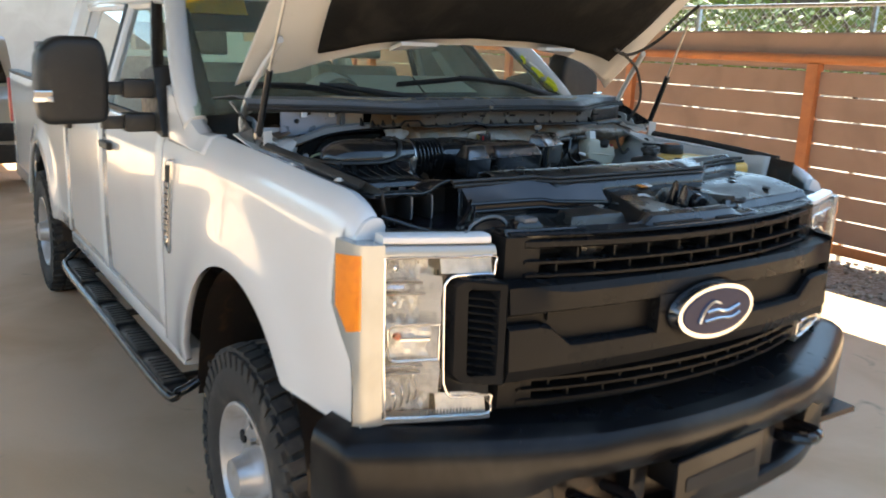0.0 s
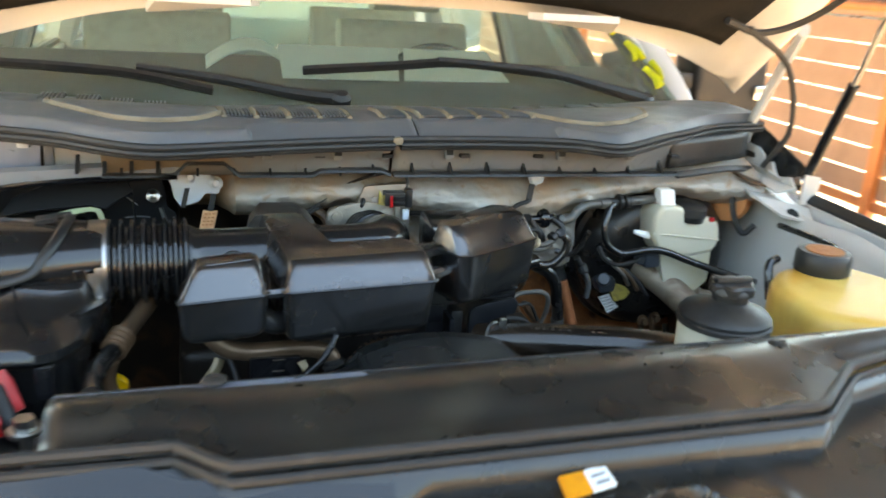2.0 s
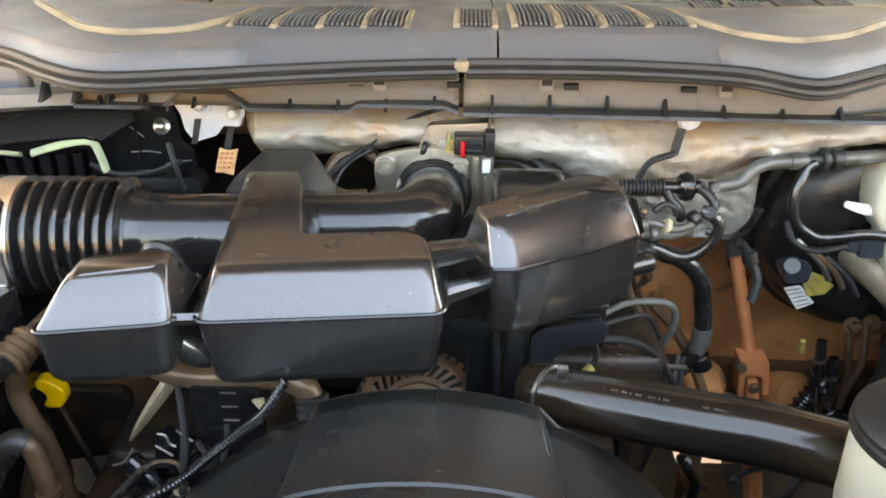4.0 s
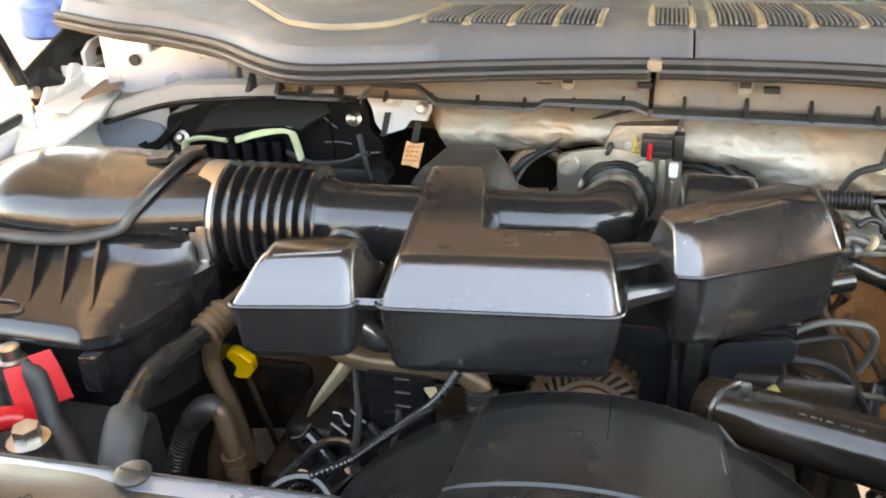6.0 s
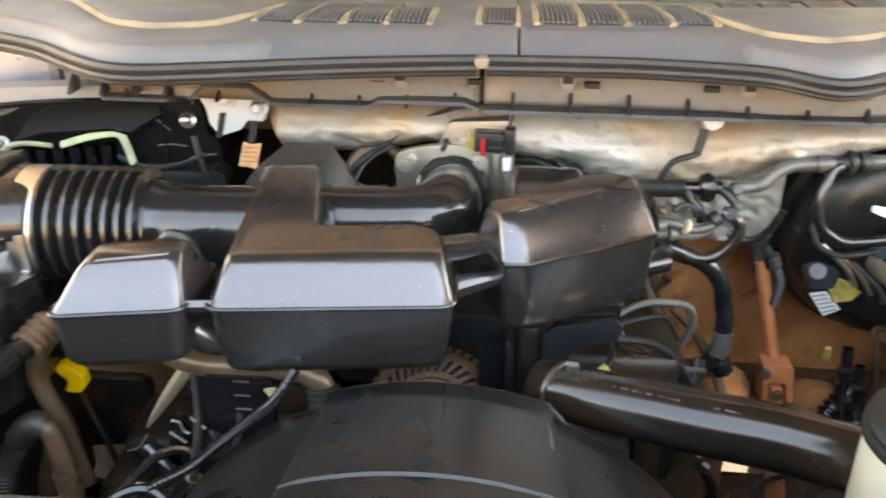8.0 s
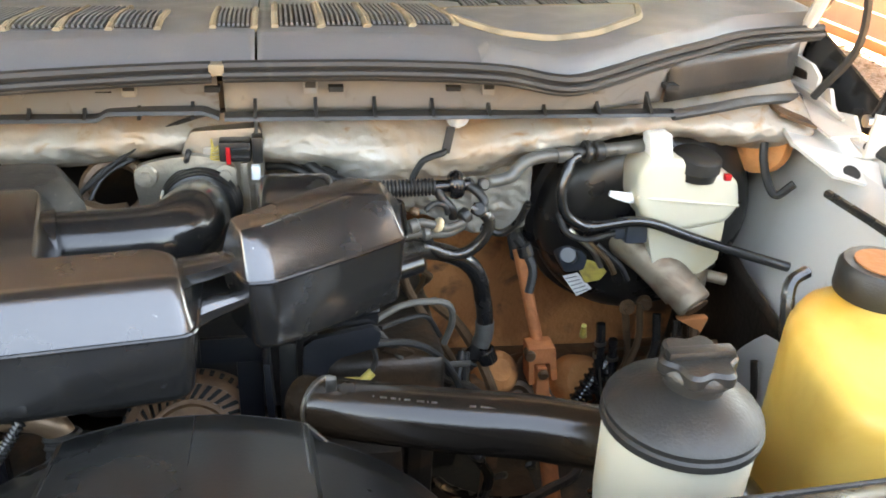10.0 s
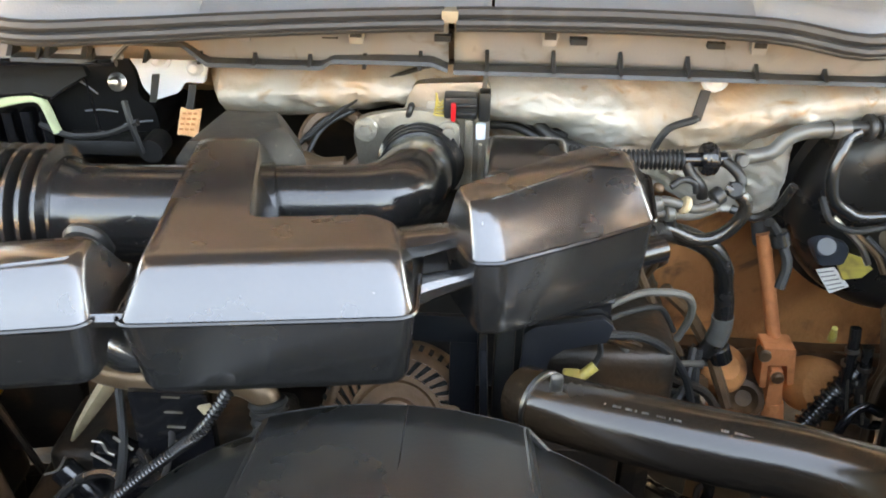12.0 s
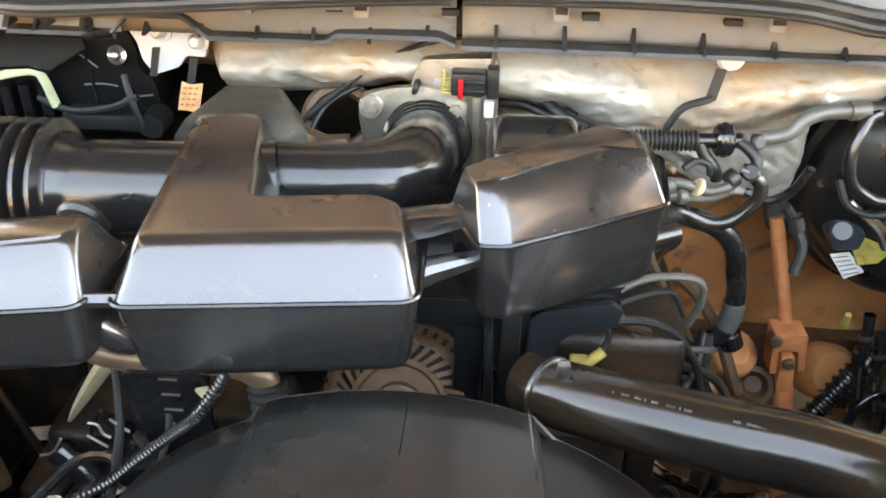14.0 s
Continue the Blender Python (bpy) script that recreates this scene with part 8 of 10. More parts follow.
for pts, r, m_ in (([(0.245, -0.032, 1.463), (0.251, -0.036, 1.452), (0.262, -0.04, 1.440), (0.2655, -0.04, 1.428)], 0.0062, HOSE_MATT),
                   ([(0.282, -0.032, 1.467), (0.291, -0.038, 1.462), (0.300, -0.045, 1.452), (0.296, -0.05, 1.440)], 0.0058, HOSE_MATT),
                   ([(0.186, -0.075, 1.428), (0.212, -0.07, 1.434), (0.223, -0.07, 1.438), (0.252, -0.07, 1.430), (0.274, -0.07, 1.438)], 0.0052, HOSE_GREY),
                   ([(0.186, -0.075, 1.420), (0.215, -0.07, 1.424), (0.250, -0.068, 1.422), (0.272, -0.065, 1.430)], 0.0060, LEAD_GREY),
                   ([(0.228, -0.055, 1.446), (0.240, -0.05, 1.452), (0.252, -0.05, 1.449), (0.256, -0.05, 1.438)], 0.0036, RUBBER),
                   ([(0.190, -0.085, 1.412), (0.209, -0.065, 1.408), (0.233, -0.06, 1.400), (0.261, -0.06, 1.389), (0.283, -0.06, 1.393), (0.300, -0.06, 1.411), (0.305, -0.06, 1.430), (0.296, -0.06, 1.443), (0.283, -0.055, 1.448)], 0.0072, HOSE),
                   ([(0.232, -0.062, 1.432), (0.232, -0.06, 1.415), (0.236, -0.06, 1.402)], 0.0050, HOSE)):
    bm = B()
    tube(bm, pts, r, 10, 6)
    part("branch", bm, m_, vl)
for p, q, r, m_ in (((0.206, -0.074, 1.434), (0.218, -0.072, 1.437), 0.0085, HOSE_GREY), ((0.238, -0.072, 1.436), (0.244, -0.071, 1.433), 0.0095, TAN), ((0.222, -0.072, 1.424), (0.232, -0.070, 1.424), 0.0085, HOSE_GREY), ((0.268, -0.068, 1.440), (0.278, -0.064, 1.446), 0.0095, PLASTIC_MATT), ((0.290, -0.064, 1.450), (0.294, -0.056, 1.444), 0.0090, PLASTIC_MATT), ((0.300, -0.02, 1.462), (0.304, -0.03, 1.466), 0.008, PLASTIC_MATT), ((0.212, -0.066, 1.446), (0.216, -0.062, 1.452), 0.006, RUST_METAL)):
    bm = B()
    cyl(bm, p, q, r, seg=12, bev=0.002)
    part("fitting", bm, m_, vl)

hl = thing("heater_hose", "black heater hose looping down past the rusty panel", "hose", (0.3, -0.02, 1.2))
bm = B()
tube(bm, [(0.185, -0.11, 1.420), (0.210, -0.075, 1.404), (0.240, -0.05, 1.390), (0.267, -0.04, 1.377), (0.290, -0.035, 1.361), (0.3055, -0.03, 1.336), (0.314, -0.02, 1.306), (0.3195, -0.02, 1.280), (0.321, -0.02, 1.250), (0.316, -0.02, 1.226), (0.300, -0.02, 1.205), (0.282, -0.02, 1.188)], 0.0112, 14, 6)
part("down_hose", bm, HOSE, hl)
bm = B()
tube(bm, [(0.3203, -0.02, 1.266), (0.3212, -0.02, 1.256), (0.3208, -0.02, 1.244), (0.317, -0.02, 1.230)], 0.0126, 14, 4)
part("crimp", bm, HOSE_GREY, hl)
bm = B()
tube(bm, [(0.305, -0.02, 1.210), (0.290, -0.02, 1.196), (0.270, -0.025, 1.178)], 0.0135, 14, 4, ribs=7, rib=0.0020)
part("coupling", bm, PLASTIC_MATT, hl)

wr = thing("wiring_harness", "grey and black wiring looms with branching leads", "wiring", (0.24, -0.1, 1.2))
for pts, r, mat in (([(0.155, -0.15, 1.355), (0.175, -0.14, 1.362), (0.200, -0.13, 1.366), (0.235, -0.125, 1.364), (0.251, -0.12, 1.352), (0.256, -0.11, 1.325), (0.25, -0.10, 1.29)], 0.0042, LEAD_GREY),
                    ([(0.160, -0.14, 1.345), (0.180, -0.125, 1.31), (0.195, -0.12, 1.286), (0.215, -0.12, 1.272), (0.255, -0.11, 1.265), (0.285, -0.09, 1.25)], 0.0038, LEAD_GREY),
                    ([(0.165, -0.15, 1.33), (0.19, -0.12, 1.30), (0.215, -0.11, 1.25), (0.25, -0.10, 1.22), (0.29, -0.08, 1.20)], 0.004, RUBBER),
                    ([(0.165, -0.16, 1.355), (0.195, -0.13, 1.345), (0.225, -0.11, 1.335), (0.245, -0.10, 1.30)], 0.003, RUBBER),
                    ([(0.205, -0.05, 1.36), (0.215, -0.04, 1.33), (0.235, -0.03, 1.29), (0.262, -0.02, 1.24), (0.285, -0.02, 1.20), (0.31, -0.05, 1.16)], 0.0052, PIPE_BROWN),
                    ([(0.20, -0.03, 1.385), (0.213, -0.02, 1.36), (0.209, -0.01, 1.33), (0.225, 0.0, 1.29)], 0.0035, COPPER),
                    ([(0.225, -0.03, 1.385), (0.235, -0.02, 1.36), (0.238, -0.01, 1.33), (0.23, 0.0, 1.30)], 0.0035, COPPER),
                    ([(0.285, -0.05, 1.24), (0.27, -0.09, 1.215), (0.245, -0.12, 1.20), (0.22, -0.14, 1.18)], 0.005, RUBBER),
                    ([(0.29, -0.05, 1.24), (0.29, -0.07, 1.19), (0.31, -0.09, 1.12)], 0.006, RUBBER)):
    bm = B()
    tube(bm, pts, r, 8, 6)
    part("lead", bm, mat, wr)

# dark sheet added over the inner fender, and pipes, below the brake reservoir
liner = thing("dark_inner_sheet", "dark sheet with brown pipes, added below the reservoirs", "liner", (0.75, 0.05, 0.9))
bm = B()
grid(bm, 24, 16, lambda u, v: (0.735 + 0.03 * v + 0.008 * noise.noise((u * 6, v * 6, 4.0)), -0.30 + 0.60 * u, 1.285 - 0.03 * math.sin(u * 5) - 0.42 * v))
solidify(part("liner_sheet", bm, GRIME_SHADE, liner, "brown-black sheet"), 0.005)
rnd = random.Random(23)
for k in range(9):
    x, y = 0.585 + 0.017 * k, 0.14 - 0.028 * k
    p = [(x, y, 1.19 + 0.02 * rnd.random()), (x + rnd.uniform(-0.01, 0.01), y - 0.015, 1.14), (x + rnd.uniform(-0.02, 0.02), y - 0.02, 1.08), (x + rnd.uniform(-0.02, 0.03), y - 0.02, 1.0), (x + 0.01, y, 0.90)]
    bm = B()
    tube(bm, p, rnd.uniform(0.004, 0.008), 8, 5)
    part("pipe", bm, (RUST_METAL, COPPER, HOSE, GRIME_SHADE)[k % 4], liner)

# steering shaft
st = thing("steering_shaft", "rusty steering shaft with universal joint", "steering shaft", (0.47, 0.2, 0.9))
bm = B()
cyl(bm, (0.421, 0.185, 1.262), (0.458, 0.145, 1.105), 0.0098, seg=16)
part("upper_shaft", bm, RUST_RED, st)
bm = B()
loft(bm, [[(x + r * math.cos(a), y + 0.5 * r * math.sin(a), z + 0.35 * r * math.sin(a)) for a in (2 * math.pi * i / 18 for i in range(18))] for x, y, z, r in ((0.404, 0.225, 1.330, 0.016), (0.408, 0.205, 1.312, 0.0145), (0.413, 0.20, 1.295, 0.0135), (0.421, 0.195, 1.265, 0.0145), (0.426, 0.19, 1.245, 0.0150), (0.426, 0.19, 1.243, 0.010))])
boot = part("boot", bm, RUBBER, st, "black rubber boot")
bm = B()
tube(bm, [(0.4115, 0.20, 1.302), (0.4145, 0.198, 1.289)], 0.0158, 18, 1)
part("collar", bm, HOSE_GREY, boot)
bm = B()
prism(bm, rounded([(0.4325, 1.121), (0.4765, 1.121), (0.4860, 1.060), (0.4765, 1.058), (0.4700, 1.092), (0.4440, 1.092), (0.4490, 1.052), (0.4390, 1.052)], 0.003), 0.115, 0.150, "y", 0.003)
part("yoke", bm, RUST_RED, st)
bm = B()
cyl(bm, (0.438, 0.132, 1.108), (0.434, 0.108, 1.111), 0.0090, seg=12, bev=0.002)
part("bolt", bm, RUST_METAL, st)
bm = B()
prism(bm, rounded([(0.4490, 1.086), (0.4660, 1.086), (0.4760, 1.030), (0.4720, 1.008), (0.4600, 1.008), (0.4520, 1.032)], 0.004), 0.112, 0.142, "y", 0.005)
part("lower_yoke", bm, RUST_RED, st)
bm = B()
cyl(bm, (0.459, 0.114, 1.076), (0.459, 0.104, 1.075), 0.0085, seg=14, bev=0.002)
part("bolt", bm, RUST_METAL, st)
bm = B()
cyl(bm, (0.467, 0.125, 1.02), (0.492, 0.08, 0.84), 0.0155, 0.0145, seg=14)
part("lower_shaft", bm, RUST_RED, st)

# rusty steering gear and dark clutter under the firewall panel
sg = thing("steering_gear", "rusty steering gear and brackets beneath the shaft", "steering gear", (0.5, 0.2, 0.85))
bm = B()
prism(bm, rounded([(0.33, 1.018), (0.60, 1.010), (0.80, 1.018), (0.80, 0.97), (0.60, 0.968), (0.33, 0.975)], 0.01), 0.255, 0.285, "y", 0.004)
part("crossmember", bm, RUST_METAL, sg)
for p, ax, prof, m_ in (((0.395, 0.13, 1.075), (0.1, -0.7, 0.7), [(0.010, 0.004), (0.018, 0.0), (0.030, 0.006), (0.036, 0.018), (0.036, 0.05)], RUST),
                        ((0.425, 0.12, 1.025), (-0.2, -0.8, 0.5), [(0.012, 0.012), (0.020, 0.0), (0.028, 0.003), (0.031, 0.012), (0.031, 0.05)], RUST_METAL),
                        ((0.455, 0.16, 1.050), (0.2, -0.7, 0.6), [(0.006, 0.0), (0.026, 0.002), (0.032, 0.012), (0.032, 0.05)], RUST_METAL),
                        ((0.560, 0.17, 1.010), (0.1, -0.8, 0.5), [(0.010, 0.0), (0.034, 0.003), (0.044, 0.016), (0.044, 0.06)], RUST),
                        ((0.600, 0.13, 0.970), (0.0, -0.6, 0.8), [(0.008, 0.0), (0.03, 0.004), (0.036, 0.02), (0.036, 0.06)], RUST_METAL)):
    bm = B()
    spin(bm, [(r, -h) for r, h in prof], p, ax, 22, caps=True)
    part("housing", bm, m_, sg)
for b, m_ in (((0.345, 0.375, 0.12, 0.15, 0.96, 1.06), ALT_CAST), ((0.36, 0.45, 0.13, 0.17, 0.93, 1.0), RUST), ((0.52, 0.565, 0.08, 0.12, 0.93, 0.995), ALT_CAST), ((0.58, 0.66, 0.15, 0.19, 0.98, 1.06), RUST_METAL), ((0.36, 0.385, 0.06, 0.10, 0.93, 0.985), ALT_CAST)):
    bm = B()
    box(bm, *b, 0.008, 2)
    part("bracket", bm, m_, sg)
bm = B()
tube(bm, [(0.475, 0.07, 0.99), (0.51, 0.085, 1.03), (0.545, 0.10, 1.075), (0.57, 0.11, 1.10)], 0.015, 12, 5, ribs=14, rib=0.002)
part("ribbed_boot", bm, RUBBER_SHINY, sg, "black ribbed rubber boot")
bm = B()
tube(bm, [(0.535, 0.06, 0.98), (0.545, 0.07, 1.03), (0.57, 0.08, 1.055), (0.60, 0.085, 1.04)], 0.007, 10, 5)
part("line", bm, PLASTIC_GLOSS, sg)
for x, z0, z1 in ((0.538, 1.142, 1.03), (0.562, 1.112, 1.02), (0.664, 1.147, 1.05), (0.690, 1.139, 1.04)):
    bm = B()
    tube(bm, [(x, 0.10, z0 + 0.03), (x + 0.002, 0.095, z0), (x + 0.004, 0.09, (z0 + z1) / 2), (x + 0.018, 0.09, z1), (x + 0.05, 0.09, z1 - 0.006)], 0.0075, 12, 5)
    ln = part("brake_line", bm, HOSE, sg, "braided line with steel crimps")
    for dz in (0.0, -0.022):
        bm = B()
        tube(bm, [(x + 0.0015, 0.096, z0 + dz), (x + 0.0022, 0.095, z0 + dz - 0.006)], 0.0092, 12, 1)
        part("crimp", bm, STEEL, ln)
    bm = B()
    tube(bm, [(x + 0.003, 0.088, z0 - 0.035), (x + 0.004, 0.083, (z0 + z1) / 2), (x + 0.016, 0.082, z1 + 0.002)], 0.002, 6, 4)
    part("braid", bm, STEEL, ln)
bm = B()
cyl(bm, (0.516, 0.11, 1.145), (0.511, 0.10, 1.170), 0.006, 0.0040, seg=10)
part("cap", bm, YELLOW_DIRTY, sg, "small yellow cap")

# pale patches stand in for sunlit ground glimpsed through the gaps
for pts in ([(0.500, 0.10, 1.010), (0.522, 0.11, 1.016), (0.516, 0.11, 0.994)], [(0.512, 0.09, 0.968), (0.540, 0.10, 0.978), (0.536, 0.10, 0.962), (0.520, 0.095, 0.956)]):
    bm = B()
    sheet(bm, pts, 0.002, (0, -0.6, 0.8))
    part("scrap", bm, PAPER, sg, "pale patch for sunlit ground seen through a gap")

# glossy black odds and ends low beside the fan shroud
lt = thing("belt_tensioner", "black belt tensioner with small painted edge glints", "tensioner", (-0.3, -0.28, 1.15))
bm = B()
cyl(bm, (-0.335, -0.295, 1.262), (-0.296, -0.305, 1.224), 0.0125, seg=18, bev=0.003)
part("body", bm, PLASTIC_GLOSS, lt)
bm = B()
prism(bm, rounded([(-0.300, 1.292), (-0.262, 1.272), (-0.246, 1.232), (-0.278, 1.214), (-0.312, 1.24)], 0.006), -0.292, -0.272, "y", 0.003)
part("arm", bm, PLASTIC_GLOSS, lt)
bm = B()
ring = [Vector((-0.318 + 0.013 * math.cos(a), -0.305 + 0.004 * math.sin(a), 1.214 + 0.012 * math.sin(a))) for a in (2 * math.pi * i / 20 for i in range(21))]
tube(bm, ring, 0.0018, 6, 1)
for a in (0.4, 2.5, 4.6):
    cyl(bm, (-0.318, -0.305, 1.214), (-0.318 + 0.012 * math.cos(a), -0.305, 1.214 + 0.011 * math.sin(a)), 0.0013, seg=6)
part("wheel", bm, STEEL, lt)
# thin aluminium strokes stand in for glints on the glossy edges
for pts in ([(-0.322, -0.304, 1.283), (-0.333, -0.304, 1.266), (-0.346, -0.304, 1.260)], [(-0.300, -0.300, 1.285), (-0.290, -0.300, 1.277), (-0.284, -0.300, 1.272)], [(-0.277, -0.298, 1.304), (-0.271, -0.298, 1.298), (-0.262, -0.298, 1.290)], [(-0.296, -0.30, 1.300), (-0.288, -0.30, 1.298), (-0.285, -0.30, 1.288), (-0.279, -0.30, 1.284)], [(-0.252, -0.298, 1.275), (-0.258, -0.298, 1.250)]):
    bm = B()
    tube(bm, pts, 0.0013, 6, 4)
    part("bright_edge", bm, ALU, lt)
for k in range(4):
    bm = B()
    box(bm, -0.230, -0.214, -0.292, -0.290, 1.346 - 0.017 * k, 1.3468 - 0.017 * k)
    part("fin_edge", bm, ALU, lt)
bm = B()
box(bm, -0.262, -0.19, -0.290, -0.275, 1.20, 1.35, 0.006)
part("finned_cover", bm, PLASTIC_GLOSS, lt)
bm = B()
prism(bm, [(-0.197, 1.344), (-0.186, 1.347), (-0.181, 1.338), (-0.188, 1.330)], -0.300, -0.296, "y", 0.001)
part("clip", bm, TAN, lt, "small tan clip")
bm = B()
prism(bm, rounded([(-0.53, 1.20), (-0.41, 1.20), (-0.42, 1.10), (-0.53, 1.08)], 0.02), -0.105, -0.085, "y", 0.006)
part("rusty_bracket", bm, GRIME_SHADE, lt, "oily bracket")

# brake booster, master cylinder, reservoir
bb = thing("brake_booster", "round black brake booster with paper label", "brake booster", (0.58, 0.2, 1.17))
bm = B()
spin(bm, [(0.166, 0.088), (0.180, 0.075), (0.182, 0.052), (0.179, 0.042), (0.169, 0.037), (0.166, 0.020), (0.158, 0.0), (0.141, -0.018), (0.116, -0.030), (0.065, -0.036), (0.035, -0.042)], (0.604, 0.136, 1.326), (0, 1, 0.10), 64)
part("drum", bm, BOOSTER, bb)
bm = B()
prism(bm, rounded([(0.458, 1.284), (0.466, 1.300), (0.492, 1.300), (0.504, 1.286), (0.500, 1.264), (0.470, 1.261)], 0.006), 0.104, 0.150, "y", 0.005)
cyl(bm, (0.474, 0.108, 1.290), (0.466, 0.090, 1.300), 0.014, seg=14, bev=0.003)
part("valve_plug", bm, BLUEGREY, bb, "grey blue sensor plug")
bm = B()
sheet(bm, [(0.494, 0.114, 1.262), (0.503, 0.110, 1.281), (0.521, 0.106, 1.276), (0.535, 0.106, 1.262), (0.527, 0.110, 1.246), (0.507, 0.116, 1.238)], 0.006, (0, -1, 0.3))
part("yellow_tag", bm, YELLOW_DIRTY, bb, "yellowish plastic tag")
bm = B()
sheet(bm, [(0.474, 0.122, 1.247), (0.494, 0.116, 1.2555), (0.523, 0.122, 1.223), (0.503, 0.128, 1.207)], 0.002, (0, -1, 0.3))
lab = part("label", bm, PAPER, bb, "small white label with printed bars")
for k in range(5):
    bm = B()
    a, b = Vector((0.4775 + 0.0055 * k, 0.1195 + 0.0013 * k, 1.2440 - 0.0072 * k)), Vector((0.4935 + 0.0055 * k, 0.1142 + 0.0013 * k, 1.2508 - 0.0066 * k))
    d = Vector((0.0012, 0.0002, -0.0014))
    sheet(bm, [a, b, b + d, a + d], 0.0008, (0, -1, 0.3))
    part("label_bar", bm, INK, lab)
bm = B()
tube(bm, [(0.448, 0.052, 1.468), (0.437, 0.048, 1.463), (0.430, 0.04, 1.448), (0.424, 0.034, 1.425), (0.430, 0.03, 1.397), (0.448, 0.03, 1.381), (0.470, 0.03, 1.374), (0.524, 0.03, 1.380), (0.562, 0.029, 1.375), (0.6205, 0.026, 1.353), (0.72, 0.02, 1.321), (0.79, 0.0, 1.305)], 0.0072, 12, 6)
part("vacuum_hose", bm, RUBBER_SHINY, bb)
for x, z in ((0.583, 1.190), (0.610, 1.196)):
    bm = B()
    bolt(bm, (x, 0.116, z), (0, -1, 0.2), 0.008, 0.010)
    part("nut", bm, RUST_METAL, bb)

mc = thing("brake_fluid_reservoir", "translucent cream brake fluid reservoir with black cap on master cylinder", "brake fluid reservoir", (0.61, 0.08, 1.24))
bm = B()
prism(bm, rounded([(0.5360, 1.400), (0.5335, 1.442), (0.547, 1.466), (0.585, 1.465), (0.640, 1.447), (0.680, 1.431), (0.691, 1.392), (0.676, 1.366), (0.600, 1.354), (0.556, 1.366)], 0.010), 0.042, 0.108, "y", 0.011, 3)
prism(bm, rounded([(0.560, 1.372), (0.564, 1.345), (0.580, 1.295), (0.615, 1.290), (0.652, 1.281), (0.678, 1.302), (0.676, 1.372)], 0.008), 0.048, 0.102, "y", 0.008, 2)
part("tank", bm, CREAM, mc)
bm = B()
tube(bm, [(0.537, 0.046, 1.408), (0.580, 0.041, 1.405), (0.640, 0.041, 1.398), (0.688, 0.045, 1.392)], 0.0026, 6, 4)
part("tank_seam", bm, CREAM, mc)
bm = B()
prism(bm, rounded([(0.542, 1.497), (0.573, 1.4965), (0.5815, 1.458), (0.551, 1.458)], 0.004), 0.050, 0.078, "y", 0.004)
part("filler_tab", bm, PAPER, mc, "white filler tab")
bm = B()
spin(bm, [(0.033, -0.010), (0.0335, 0.0), (0.035, 0.002), (0.034, 0.018), (0.029, 0.022), (0.0, 0.023)], (0.622, 0.066, 1.442), (0.06, -0.10, 1), 28, caps=False)
part("cap", bm, PLASTIC_MATT, mc, "black screw cap")
bm = B()
box(bm, 0.656, 0.666, 0.038, 0.046, 1.432, 1.441, 0.002)
part("red_mark", bm, RED, mc)
bm = B()
tube(bm, [(0.5015, 0.058, 1.410), (0.512, 0.058, 1.407), (0.530, 0.060, 1.402), (0.550, 0.07, 1.398)], lambda t: 0.0045 + 0.0050 * t, 8, 4, flat=0.8)
part("spout", bm, PAPER, mc)
bm = B()
tube(bm, [(0.556, 0.120, 1.315), (0.590, 0.075, 1.295), (0.625, 0.035, 1.262)], lambda t: 0.031 - 0.002 * t, 20, 4)
cyl(bm, (0.622, 0.038, 1.268), (0.638, 0.014, 1.250), 0.0270, seg=22, bev=0.003)
box(bm, 0.610, 0.672, 0.050, 0.098, 1.250, 1.290, 0.010, 3)
cyl(bm, (0.672, 0.068, 1.270), (0.702, 0.056, 1.266), 0.009, seg=12)
casting = part("master_cylinder", bm, MC_CAST, mc, "stained cast metal master cylinder")
bm = B()
cyl(bm, (0.6385, 0.013, 1.2495), (0.6400, 0.010, 1.2475), 0.0185, seg=20, bev=0.001)
part("end_plug", bm, RUST_METAL, casting)
bm = B()
prism(bm, [(0.618, 1.224), (0.668, 1.224), (0.660, 1.197), (0.648, 1.206)], 0.020, 0.034, "y", 0.003)
part("orange_tab", bm, ORANGE_PAINT, mc, "small orange tab")
bm = B()
box(bm, 0.532, 0.566, 0.050, 0.085, 1.334, 1.362, 0.006)
box(bm, 0.518, 0.536, 0.055, 0.076, 1.340, 1.356, 0.003)
part("level_sensor", bm, BLUEGREY, mc)
bm = B()
tube(bm, [(0.520, 0.060, 1.348), (0.478, 0.06, 1.340), (0.448, 0.06, 1.352), (0.440, 0.08, 1.372)], 0.0045, 8, 5)
part("sensor_lead", bm, RUBBER, mc)
for k in range(3):
    bm = B()
    x = 0.470 + 0.022 * k
    tube(bm, [(x - 0.014, 0.072, 1.350 - 0.012 * k), (x, 0.066, 1.338 - 0.012 * k), (x + 0.022, 0.062, 1.318 - 0.012 * k), (x + 0.036, 0.06, 1.295 - 0.012 * k)], 0.0040, 8, 5)
    part("brake_line", bm, (STEEL, COPPER, RUBBER)[k], mc, "bent brake line")

ps = thing("power_steering_reservoir", "cream power steering reservoir with black lid and finned cap", "fluid reservoir", (0.373, -0.44, 1.3))
PC = (0.374, -0.442)
bm = B()
spin(bm, [(0.046, 1.29), (0.055, 1.31), (0.060, 1.36), (0.0615, 1.425), (0.0605, 1.436)], (*PC, 0), (0, 0, 1), 36)
part("tank", bm, CREAM, ps)
bm = B()
spin(bm, [(0.0605, 1.434), (0.0648, 1.436), (0.0648, 1.442), (0.0624, 1.444), (0.0632, 1.449), (0.0585, 1.455), (0.028, 1.466), (0.0, 1.470)], (*PC, 0), (0, 0, 1), 40, caps=False)
